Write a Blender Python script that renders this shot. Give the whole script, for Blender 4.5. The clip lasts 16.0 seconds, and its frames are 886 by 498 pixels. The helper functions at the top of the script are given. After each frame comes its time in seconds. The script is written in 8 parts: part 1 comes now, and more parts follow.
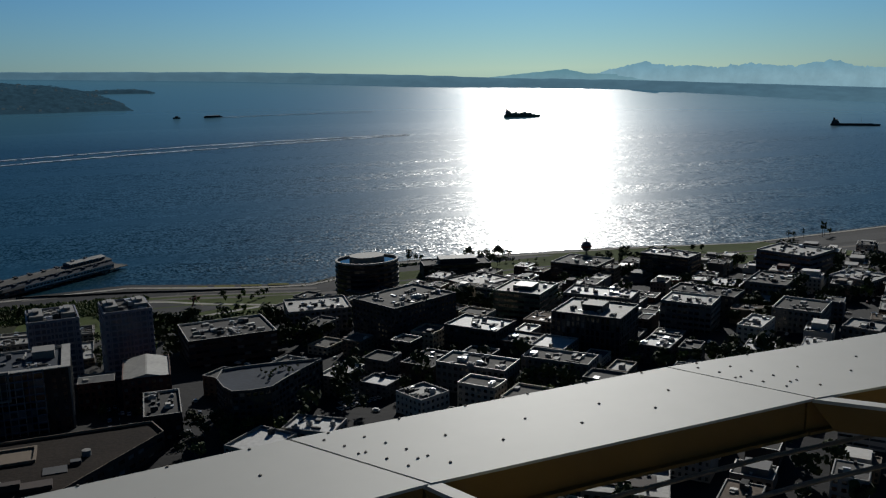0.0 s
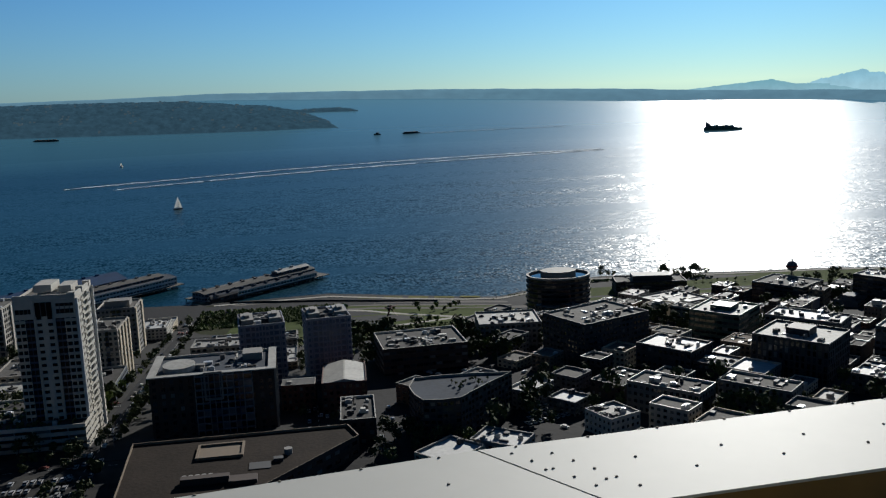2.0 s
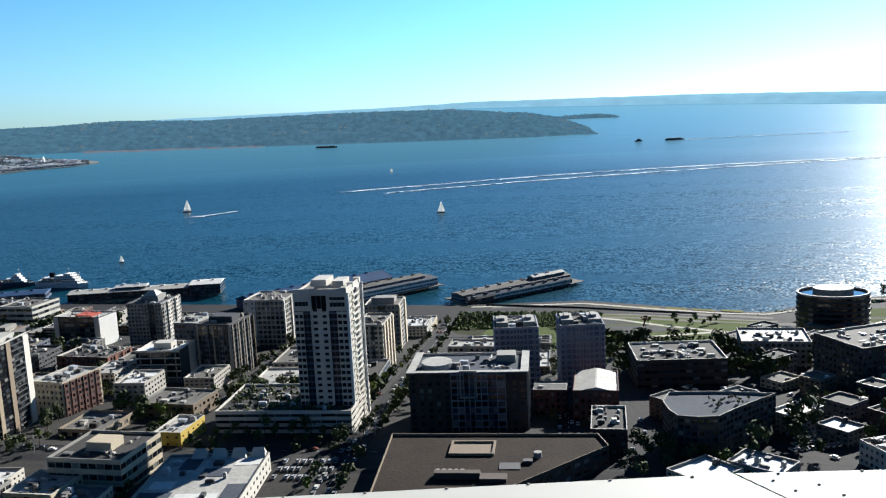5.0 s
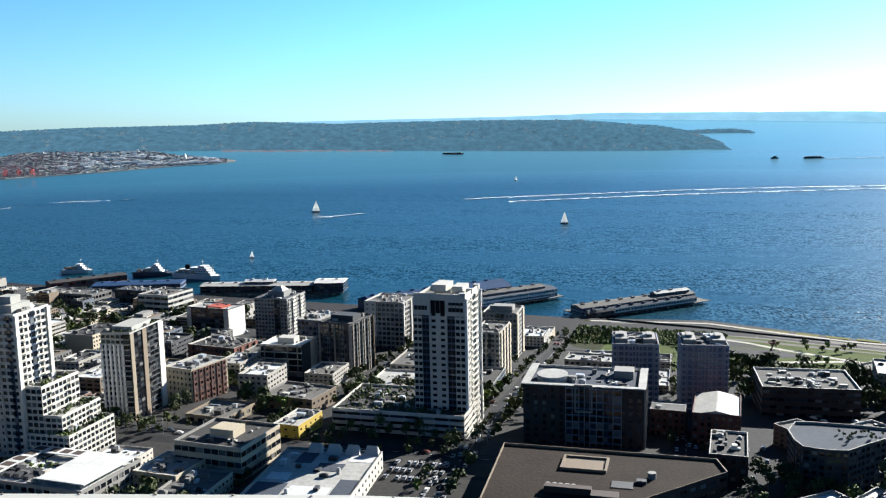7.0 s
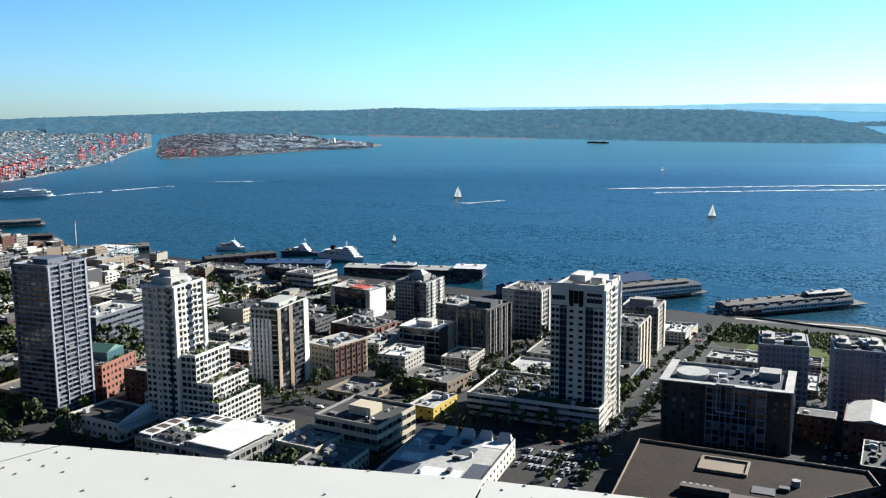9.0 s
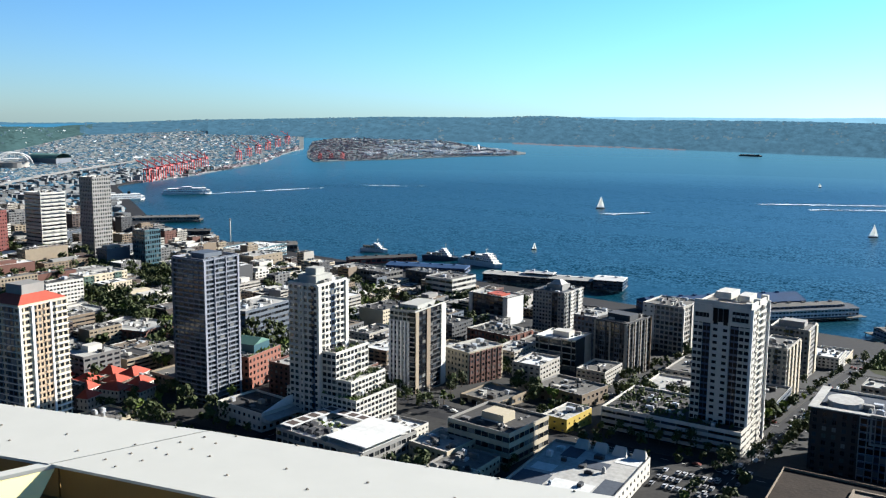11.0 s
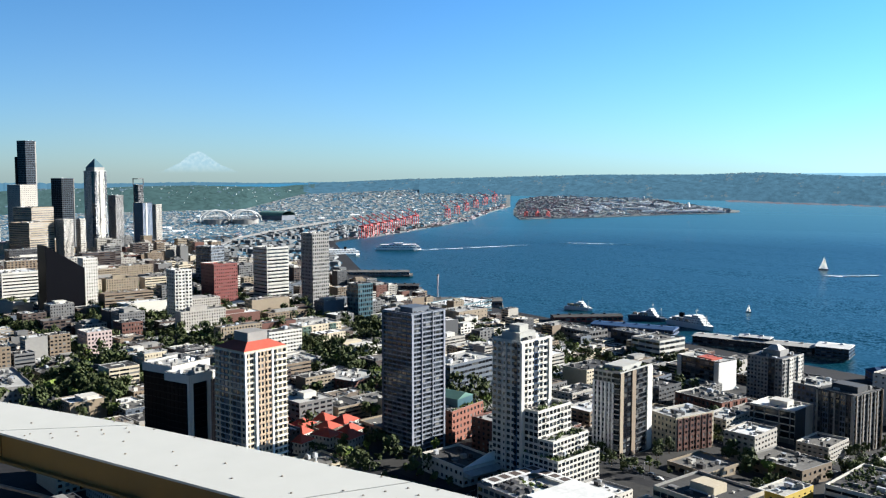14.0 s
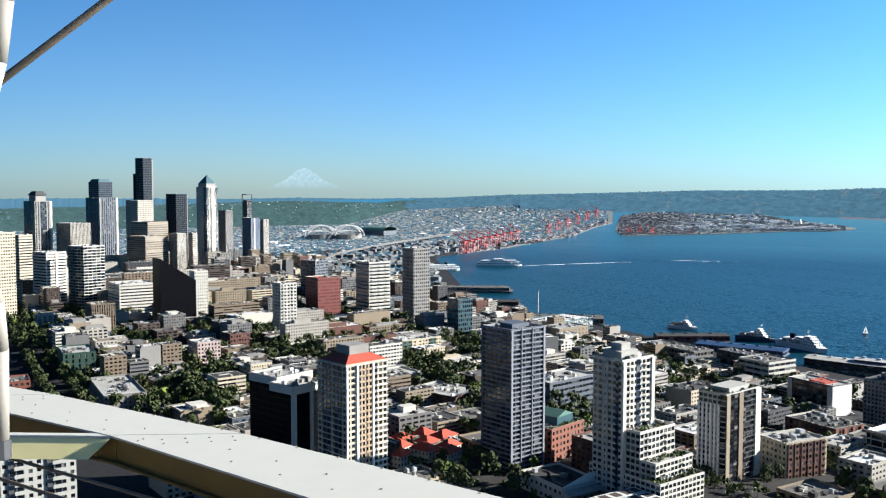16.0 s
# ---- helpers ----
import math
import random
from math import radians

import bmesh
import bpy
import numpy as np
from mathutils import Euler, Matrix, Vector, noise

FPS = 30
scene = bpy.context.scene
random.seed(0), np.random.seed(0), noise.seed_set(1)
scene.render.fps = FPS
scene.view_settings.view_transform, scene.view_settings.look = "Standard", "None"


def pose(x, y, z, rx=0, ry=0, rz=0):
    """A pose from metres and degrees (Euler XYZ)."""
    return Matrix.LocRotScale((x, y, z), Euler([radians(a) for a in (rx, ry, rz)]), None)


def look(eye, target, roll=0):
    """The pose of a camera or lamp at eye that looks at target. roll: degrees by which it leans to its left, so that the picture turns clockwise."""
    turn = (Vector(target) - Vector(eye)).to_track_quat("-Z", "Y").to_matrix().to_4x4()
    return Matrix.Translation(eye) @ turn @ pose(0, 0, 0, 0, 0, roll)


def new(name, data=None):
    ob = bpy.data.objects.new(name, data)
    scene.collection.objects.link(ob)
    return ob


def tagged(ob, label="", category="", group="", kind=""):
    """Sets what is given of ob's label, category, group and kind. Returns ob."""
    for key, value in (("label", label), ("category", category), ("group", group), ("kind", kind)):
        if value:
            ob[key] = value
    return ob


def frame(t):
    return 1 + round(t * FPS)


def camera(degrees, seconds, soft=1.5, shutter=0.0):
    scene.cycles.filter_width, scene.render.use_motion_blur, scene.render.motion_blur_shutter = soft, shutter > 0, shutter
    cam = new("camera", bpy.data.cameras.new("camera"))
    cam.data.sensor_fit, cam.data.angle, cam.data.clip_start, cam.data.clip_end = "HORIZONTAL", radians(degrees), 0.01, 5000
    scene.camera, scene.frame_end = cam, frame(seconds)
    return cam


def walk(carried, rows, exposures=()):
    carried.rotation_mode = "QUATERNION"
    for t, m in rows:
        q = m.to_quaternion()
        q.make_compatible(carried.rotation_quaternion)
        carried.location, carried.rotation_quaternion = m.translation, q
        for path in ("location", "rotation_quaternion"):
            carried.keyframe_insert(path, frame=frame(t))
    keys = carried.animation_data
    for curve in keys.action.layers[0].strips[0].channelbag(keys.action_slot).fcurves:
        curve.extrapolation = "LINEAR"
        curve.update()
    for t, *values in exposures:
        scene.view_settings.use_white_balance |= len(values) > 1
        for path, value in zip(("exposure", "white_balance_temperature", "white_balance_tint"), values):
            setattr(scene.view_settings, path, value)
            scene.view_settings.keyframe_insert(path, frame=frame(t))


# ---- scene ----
# Camera: one standpoint on a tower's open deck, turning on the spot. x and y follow the street grid, z is height above the sea.
EYE = 199.0
cam = camera(52.52, 16.0, soft=1.2)
EXPO = [(0.0, -0.6), (1.0, -0.47), (2.0, 0.06), (3.0, 0.5), (4.0, 1.02), (6.5, 1.75), (9.0, 1.75), (16.0, 1.72)]
TURNS = [
    (0.0, -21.36, -11.28, 0.97),
    (0.5, -19.02, -10.50, 1.22),
    (1.0, -14.23, -11.50, 2.24),
    (1.5, -11.15, -10.71, 2.24),
    (2.0, -9.19, -10.03, 2.11),
    (2.5, -6.67, -9.46, 2.39),
    (3.0, -4.85, -9.32, 2.42),
    (3.5, -2.85, -9.38, 0.87),
    (4.0, 0.92, -9.31, 1.73),
    (6.5, 13.02, -8.30, 1.29),
    (7.0, 15.21, -8.10, 1.22),
    (7.5, 17.10, -8.19, 0.99),
    (8.0, 19.82, -8.12, 1.26),
    (8.5, 22.39, -8.33, 1.00),
    (9.0, 24.32, -8.76, 0.49),
    (11.5, 35.79, -7.84, -0.87),
    (12.0, 38.08, -7.50, -1.10),
    (12.5, 40.70, -7.18, -0.34),
    (13.0, 43.23, -6.16, 0.12),
    (13.5, 45.11, -5.35, 0.11),
    (14.0, 46.49, -4.67, -0.04),
    (14.5, 48.36, -3.45, 0.15),
    (15.0, 49.44, -3.53, 0.25),
    (15.5, 51.06, -3.50, 0.48),
    (16.0, 52.90, -3.67, -0.04),
]
walk(cam, [(t, pose(0, 0, EYE, 90 + pitch, roll, yaw)) for t, yaw, pitch, roll in TURNS],
     exposures=EXPO)

# ---- world, sun ----
SUN_AZ, SUN_EL = -27.5, 22.5
world = bpy.data.worlds.new("sky")
scene.world = world
world.use_nodes = True
wn = world.node_tree.nodes
sky = wn.new("ShaderNodeTexSky")
sky.sky_type = 'NISHITA'
sky.sun_disc = False
sky.sun_elevation = radians(SUN_EL)
sky.sun_rotation = radians(-SUN_AZ)
sky.altitude = 200
sky.air_density, sky.dust_density, sky.ozone_density = 1.0, 0.3, 2.0
tint = wn.new("ShaderNodeVectorMath")
tint.operation = 'MULTIPLY'
geo = wn.new("ShaderNodeTexCoord")
sep = wn.new("ShaderNodeSeparateXYZ")
rise_of = wn.new("ShaderNodeMapRange")
rise_of.inputs["From Min"].default_value, rise_of.inputs["From Max"].default_value = 0.0, 0.3
shade = wn.new("ShaderNodeMix")
shade.data_type = 'RGBA'
shade.inputs[6].default_value, shade.inputs[7].default_value = (0.49, 0.715, 1.08, 1), (0.285, 0.66, 0.98, 1)
world.node_tree.links.new(geo.outputs["Generated"], sep.inputs[0])
world.node_tree.links.new(sep.outputs[2], rise_of.inputs["Value"])
world.node_tree.links.new(rise_of.outputs[0], shade.inputs[0])
deep_of = wn.new("ShaderNodeMapRange")
deep_of.interpolation_type = 'SMOOTHSTEP'
deep_of.inputs["From Min"].default_value, deep_of.inputs["From Max"].default_value = 0.2, 0.75
deep = wn.new("ShaderNodeMix")
deep.data_type = 'RGBA'
deep.inputs[7].default_value = (0.13, 0.25, 0.37, 1)
world.node_tree.links.new(sep.outputs[2], deep_of.inputs["Value"])
world.node_tree.links.new(deep_of.outputs[0], deep.inputs[0])
world.node_tree.links.new(shade.outputs[2], deep.inputs[6])
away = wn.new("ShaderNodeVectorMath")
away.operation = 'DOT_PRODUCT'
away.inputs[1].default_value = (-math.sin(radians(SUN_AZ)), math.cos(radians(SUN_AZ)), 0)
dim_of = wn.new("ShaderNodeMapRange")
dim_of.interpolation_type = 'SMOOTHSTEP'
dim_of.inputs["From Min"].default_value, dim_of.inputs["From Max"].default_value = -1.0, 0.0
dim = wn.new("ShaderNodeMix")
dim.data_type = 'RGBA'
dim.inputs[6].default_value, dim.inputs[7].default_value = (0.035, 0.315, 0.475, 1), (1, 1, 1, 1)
glare_of = wn.new("ShaderNodeMapRange")
glare_of.inputs["From Min"].default_value, glare_of.inputs["From Max"].default_value = -0.1, 1.0
glare = wn.new("ShaderNodeMix")
glare.data_type = 'RGBA'
glare.inputs[6].default_value, glare.inputs[7].default_value = (1, 1, 1, 1), (0.95, 1.30, 1.47, 1)
glared = wn.new("ShaderNodeVectorMath")
glared.operation = 'MULTIPLY'
both_ways = wn.new("ShaderNodeVectorMath")
both_ways.operation = 'MULTIPLY'
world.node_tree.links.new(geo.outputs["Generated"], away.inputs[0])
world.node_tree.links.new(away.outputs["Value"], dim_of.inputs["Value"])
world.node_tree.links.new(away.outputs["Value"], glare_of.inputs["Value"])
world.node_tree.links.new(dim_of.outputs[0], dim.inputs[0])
world.node_tree.links.new(deep.outputs[2], glared.inputs[0])
world.node_tree.links.new(glare_of.outputs[0], glare.inputs[0])
world.node_tree.links.new(glare.outputs[2], glared.inputs[1])
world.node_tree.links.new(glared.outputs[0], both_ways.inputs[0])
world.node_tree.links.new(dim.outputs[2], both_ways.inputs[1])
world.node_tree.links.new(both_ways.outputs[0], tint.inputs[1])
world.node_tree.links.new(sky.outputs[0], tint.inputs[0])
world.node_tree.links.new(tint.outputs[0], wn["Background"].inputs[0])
wn["Background"].inputs[1].default_value = 0.050
lamp = bpy.data.lights.new("sun", 'SUN')
lamp.energy, lamp.angle, lamp.color = 5.0, radians(0.53), (1.0, 0.985, 0.93)
sun = new("sun", lamp)
sun_dir = Vector((-math.sin(radians(SUN_AZ)) * math.cos(radians(SUN_EL)), math.cos(radians(SUN_AZ)) * math.cos(radians(SUN_EL)), math.sin(radians(SUN_EL))))
sun.matrix_world = look(sun_dir * 3000, (0, 0, 0))


# ---- materials ----
def material(name, color, rough=0.8, metal=0.0, grain=0.25, size=2.0, spec=0.3, bump=0.0, per_object=0.0, island=0.0):
    """A surface with stains at a large scale and grain at a small one, both in metres."""
    m = bpy.data.materials.new(name)
    m.use_nodes = True
    n, l = m.node_tree.nodes, m.node_tree.links
    b = n["Principled BSDF"]
    b.inputs["Roughness"].default_value, b.inputs["Metallic"].default_value = rough, metal
    b.inputs["Specular IOR Level"].default_value = spec
    co = n.new("ShaderNodeTexCoord")
    t1, t2 = n.new("ShaderNodeTexNoise"), n.new("ShaderNodeTexNoise")
    t1.inputs["Scale"].default_value, t2.inputs["Scale"].default_value = 0.35 / size, 3.0 / size
    t1.inputs["Detail"].default_value, t2.inputs["Detail"].default_value = 5, 3
    for t in (t1, t2):
        l.new(co.outputs["Object"], t.inputs["Vector"])
    add = n.new("ShaderNodeMath")
    add.operation = 'ADD'
    l.new(t1.outputs["Fac"], add.inputs[0]), l.new(t2.outputs["Fac"], add.inputs[1])
    value = add.outputs[0]
    if per_object or island:
        mul = n.new("ShaderNodeMath")
        mul.operation = 'MULTIPLY_ADD'
        if per_object:
            l.new(n.new("ShaderNodeObjectInfo").outputs["Random"], mul.inputs[0])
        else:
            l.new(n.new("ShaderNodeNewGeometry").outputs["Random Per Island"], mul.inputs[0])
        mul.inputs[1].default_value = (per_object or island) * 2
        l.new(value, mul.inputs[2])
        value = mul.outputs[0]
    top = 2.0 + (per_object or island) * 2
    r = n.new("ShaderNodeMapRange")
    r.inputs["From Min"].default_value, r.inputs["From Max"].default_value = 0.55, top - 0.55
    r.inputs["To Min"].default_value, r.inputs["To Max"].default_value = 1 - grain - (per_object or island) * 0.6, 1 + grain * 0.6 + (per_object or island) * 0.6
    l.new(value, r.inputs["Value"])
    mix = n.new("ShaderNodeVectorMath")
    mix.operation = 'SCALE'
    mix.inputs[0].default_value = color[:3]
    l.new(r.outputs[0], mix.inputs["Scale"])
    l.new(mix.outputs[0], b.inputs["Base Color"])
    if bump:
        bp = n.new("ShaderNodeBump")
        bp.inputs["Strength"].default_value, bp.inputs["Distance"].default_value = bump, 0.1 * size
        l.new(t2.outputs["Fac"], bp.inputs["Height"])
        l.new(bp.outputs[0], b.inputs["Normal"])
    return m


def water_material(name="sea_water", distant=False):
    """Wind-ruffled sea: fresnel gloss over deep blue, with wavelets and long streaks of calmer and rougher water."""
    m = bpy.data.materials.new(name)
    m.use_nodes = True
    n, l = m.node_tree.nodes, m.node_tree.links
    b = n["Principled BSDF"]
    b.inputs["Base Color"].default_value = (0.0012, 0.027, 0.043, 1)
    b.inputs["IOR"].default_value = 1.15
    co = n.new("ShaderNodeTexCoord")

    def noise_at(scale, stretch=(1, 1, 1), detail=2):
        mp = n.new("ShaderNodeMapping")
        mp.inputs["Scale"].default_value = stretch
        mp.inputs["Rotation"].default_value = (0, 0, radians(25))
        l.new(co.outputs["Object"], mp.inputs["Vector"])
        t = n.new("ShaderNodeTexNoise")
        t.inputs["Scale"].default_value, t.inputs["Detail"].default_value = scale, detail
        l.new(mp.outputs[0], t.inputs["Vector"])
        return t
    fine, swell, streak = noise_at(0.35, (1, 0.6, 1)), noise_at(0.11, (0.55, 1.0, 1), 3), noise_at(0.0042, (0.22, 2.0, 1), 5)

    def centred(t, k):
        v = n.new("ShaderNodeVectorMath")
        v.operation = 'SUBTRACT'
        v.inputs[1].default_value = (0.5, 0.5, 0.5)
        l.new(t.outputs["Color"], v.inputs[0])
        s = n.new("ShaderNodeVectorMath")
        s.operation = 'MULTIPLY'
        s.inputs[1].default_value = (k, k, 0)
        l.new(v.outputs[0], s.inputs[0])
        return s.outputs[0]
    add = n.new("ShaderNodeVectorMath")
    l.new(centred(fine, 0.68), add.inputs[0]), l.new(centred(swell, 0.31), add.inputs[1])
    calm = n.new("ShaderNodeMapRange")
    calm.inputs["From Min"].default_value, calm.inputs["From Max"].default_value = 0.35, 0.65
    calm.inputs["To Min"].default_value, calm.inputs["To Max"].default_value = 0.2, 1.55
    l.new(streak.outputs["Fac"], calm.inputs["Value"])
    out, ease, both_ = n.new("ShaderNodeVectorMath"), n.new("ShaderNodeMapRange"), n.new("ShaderNodeMath")
    out.operation, both_.operation = 'LENGTH', 'MULTIPLY'
    ease.inputs["From Min"].default_value, ease.inputs["From Max"].default_value = 1300, 3600
    ease.inputs["To Min"].default_value, ease.inputs["To Max"].default_value = 1.0, 0.4
    l.new(co.outputs["Object"], out.inputs[0]), l.new(out.outputs["Value"], ease.inputs["Value"])
    l.new(calm.outputs[0], both_.inputs[0]), l.new(ease.outputs[0], both_.inputs[1])
    sc = n.new("ShaderNodeVectorMath")
    sc.operation = 'SCALE'
    l.new(add.outputs[0], sc.inputs[0]), l.new(both_.outputs[0], sc.inputs["Scale"])
    up = n.new("ShaderNodeVectorMath")
    up.inputs[1].default_value = (0, 0, 1)
    l.new(sc.outputs[0], up.inputs[0])
    no = n.new("ShaderNodeVectorMath")
    no.operation = 'NORMALIZE'
    l.new(up.outputs[0], no.inputs[0])
    l.new(no.outputs[0], b.inputs["Normal"])
    gloss = n.new("ShaderNodeMapRange")
    gloss.inputs["From Min"].default_value, gloss.inputs["From Max"].default_value = 1300, 4300
    gloss.inputs["To Min"].default_value, gloss.inputs["To Max"].default_value = 0.30, 0.27
    l.new(out.outputs["Value"], gloss.inputs["Value"])
    l.new(gloss.outputs[0], b.inputs["Roughness"])
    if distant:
        # haze put into the far water's emission: grows with distance, brighter towards the sun
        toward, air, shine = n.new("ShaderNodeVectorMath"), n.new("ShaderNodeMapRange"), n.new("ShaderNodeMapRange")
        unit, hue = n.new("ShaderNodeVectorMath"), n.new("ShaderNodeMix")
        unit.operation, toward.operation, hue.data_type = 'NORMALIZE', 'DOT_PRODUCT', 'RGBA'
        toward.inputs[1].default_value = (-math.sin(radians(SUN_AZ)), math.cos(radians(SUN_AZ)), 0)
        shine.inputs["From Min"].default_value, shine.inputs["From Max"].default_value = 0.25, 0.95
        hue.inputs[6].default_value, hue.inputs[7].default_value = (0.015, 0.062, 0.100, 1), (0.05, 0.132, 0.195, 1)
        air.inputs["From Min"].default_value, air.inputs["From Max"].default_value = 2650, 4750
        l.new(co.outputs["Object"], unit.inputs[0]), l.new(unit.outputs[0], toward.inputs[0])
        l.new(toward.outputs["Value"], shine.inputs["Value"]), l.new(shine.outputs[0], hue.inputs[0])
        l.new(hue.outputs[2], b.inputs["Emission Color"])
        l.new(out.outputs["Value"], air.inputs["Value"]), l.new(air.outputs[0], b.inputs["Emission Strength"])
    return m


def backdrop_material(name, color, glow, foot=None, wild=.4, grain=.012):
    """A far range of land, the haze before it put into its emission."""
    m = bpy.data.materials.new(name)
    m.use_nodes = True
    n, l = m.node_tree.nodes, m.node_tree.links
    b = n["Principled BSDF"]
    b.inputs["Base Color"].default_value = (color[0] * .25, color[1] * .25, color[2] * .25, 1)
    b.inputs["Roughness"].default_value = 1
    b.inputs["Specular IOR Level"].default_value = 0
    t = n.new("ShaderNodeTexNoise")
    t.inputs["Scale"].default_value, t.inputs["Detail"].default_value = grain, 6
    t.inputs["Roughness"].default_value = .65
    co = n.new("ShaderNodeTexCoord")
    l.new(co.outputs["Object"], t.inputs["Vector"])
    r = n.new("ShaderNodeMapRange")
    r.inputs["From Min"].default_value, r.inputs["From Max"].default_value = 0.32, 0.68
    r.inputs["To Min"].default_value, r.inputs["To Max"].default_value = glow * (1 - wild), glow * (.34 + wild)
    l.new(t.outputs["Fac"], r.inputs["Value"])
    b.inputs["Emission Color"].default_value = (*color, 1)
    # haze gathered at the foot: emission turns to a paler colour downwards
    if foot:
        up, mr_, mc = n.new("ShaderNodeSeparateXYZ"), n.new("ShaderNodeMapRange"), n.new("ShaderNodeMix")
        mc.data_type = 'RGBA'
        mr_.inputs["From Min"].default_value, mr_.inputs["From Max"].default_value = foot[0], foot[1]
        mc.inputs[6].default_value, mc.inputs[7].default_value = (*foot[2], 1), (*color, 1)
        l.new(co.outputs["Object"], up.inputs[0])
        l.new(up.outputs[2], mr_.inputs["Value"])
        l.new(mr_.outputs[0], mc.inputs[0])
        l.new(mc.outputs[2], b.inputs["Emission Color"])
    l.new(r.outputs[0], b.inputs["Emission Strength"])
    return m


M = {}
for key, args in {
        "white": ((0.5, 0.47, 0.41), .6), "cream": ((0.44, 0.37, 0.26), .75), "beige": ((0.29, 0.225, 0.15), .8), "tan": ((0.21, 0.15, 0.095), .8),
        "grey": ((0.15, 0.145, 0.14), .8), "light_grey": ((0.28, 0.265, 0.24), .75), "dark_grey": ((0.03, 0.031, 0.035), .7), "brick": ((0.14, 0.055, 0.038), .9),
        "red_brick": ((0.26, 0.085, 0.05), .85), "brown": ((0.06, 0.036, 0.027), .85), "orange": ((0.43, 0.31, 0.20), .7), "yellow": ((0.6, 0.42, 0.06), .7),
        "blue_grey": ((0.08, 0.1, 0.13), .6), "teal": ((0.035, 0.1, 0.125), .4), "black": ((0.006, 0.006, 0.008), .35), "blue": ((0.02, 0.055, 0.14), .6),
        "green": ((0.035, 0.085, 0.06), .6), "red": ((0.19, 0.03, 0.02), .6), "pink": ((0.5, 0.38, 0.34), .8)}.items():
    M[key] = material(key + "_wall", [c * (.86 if key in ("white", "cream", "orange") else .68) for c in args[0]], args[1], grain=0.18, size=6.0, spec=.05 if key == "black" else .5)
M["navy"] = material("dark_blue_curtain_wall", (0.022, 0.036, 0.055), .35, grain=.18, size=6.0)
M["crane_red"] = material("red_crane_paint", (0.45, 0.055, 0.05), .6, grain=.15, size=3)
M["roof_slate"] = material("blue_grey_membrane_roof", (0.06, 0.07, 0.088), .9, grain=.3, size=6, spec=.1)
M["lilac"] = material("lilac_grey_panel_wall", (0.20, 0.207, 0.24), .6, grain=.18, size=6.0)
M["pier_white"] = material("bright_white_painted_wall", (0.60, 0.59, 0.565), .6, grain=.12, size=6.0)
M["pane_blue"] = material("blue_tinted_glazing_wall", (0.055, 0.08, 0.125), .2, grain=.3, size=4.0, spec=.5)
M["pale"] = material("pale_rendered_wall", (0.312, 0.304, 0.273), .75, grain=.18, size=6.0)
M["stone"] = material("pale_stone_wall", (0.281, 0.257, 0.222), .8, grain=.18, size=6.0)
M["roof_grey"] = material("grey_gravel_roof", (0.118, 0.112, 0.104), .85, grain=.45, size=5, bump=.3, spec=.12)
M["roof_light"] = material("pale_membrane_roof", (0.33, 0.32, 0.296), .7, grain=.4, size=6, spec=.2)
M["roof_white"] = material("white_membrane_roof", (0.50, 0.495, 0.475), .65, grain=.25, size=6, spec=.25)
M["roof_dark"] = material("dark_tar_roof", (0.032, 0.03, 0.029), .9, grain=.4, size=6, bump=.3)
M["roof_brown"] = material("brown_gravel_roof", (0.026, 0.019, 0.0145), .95, grain=.55, size=5, bump=.3, spec=.1)
M["roof_blue"] = material("blue_painted_roof", (0.016, 0.05, 0.12), .85, grain=.3, size=6, spec=.1)
M["roof_tan"] = material("tan_gravel_roof", (0.17, 0.135, 0.105), .9, grain=.45, size=5, bump=.3, spec=.1)
M["roof_tile"] = material("orange_red_roof_tiles", (0.33, 0.058, 0.034), .8, grain=.3, size=3, bump=.3)
M["roof_green"] = material("green_metal_roof", (0.08, 0.16, 0.128), .5, grain=.2, size=4)
M["glass"] = material("dark_window_glass", (0.006, 0.008, 0.011), .1, spec=.5, grain=.3, size=8, island=.3)
M["glass_obj"] = material("window_glass", (0.010, 0.013, 0.017), .1, spec=.5, grain=.3, size=8, per_object=.5)
for key, src in (("glass", "NewGeometry"), ("glass_obj", "ObjectInfo")):
    gt = M[key].node_tree
    pick = gt.nodes.new("ShaderNode" + src).outputs["Random Per Island" if key == "glass" else "Random"]
    drawn = gt.nodes.new("ShaderNodeValToRGB")
    drawn.color_ramp.interpolation = 'CONSTANT'
    drawn.color_ramp.elements[0].color = (0, 0, 0, 1)
    drawn.color_ramp.elements[1].position, drawn.color_ramp.elements[1].color = .66, (.025, .03, .035, 1)
    for pos, c in ((.82, (.06, .058, .052, 1)), (.93, (.13, .125, .115, 1))):
        drawn.color_ramp.elements.new(pos).color = c
    shift = gt.nodes.new("ShaderNodeMath")
    shift.operation = 'FRACT'
    twist = gt.nodes.new("ShaderNodeMath")
    twist.operation = 'MULTIPLY'
    twist.inputs[1].default_value = 7.31
    plus = gt.nodes.new("ShaderNodeVectorMath")
    base = gt.nodes["Principled BSDF"].inputs["Base Color"]
    gt.links.new(base.links[0].from_socket, plus.inputs[0])
    gt.links.new(pick, twist.inputs[0])
    gt.links.new(twist.outputs[0], shift.inputs[0])
    gt.links.new(shift.outputs[0], drawn.inputs[0])
    gt.links.new(drawn.outputs[0], plus.inputs[1])
    gt.links.new(plus.outputs[0], base)
M["metal"] = material("galvanised_metal", (0.45, 0.46, 0.47), .5, metal=.4, grain=.25, size=1.5)
M["metal_dark"] = material("dark_metal", (0.07, 0.07, 0.075), .5, metal=.3, grain=.25, size=1.5)
M["asphalt"] = material("asphalt", (0.020, 0.020, 0.022), .9, spec=.1, grain=.35, size=12, bump=.2)
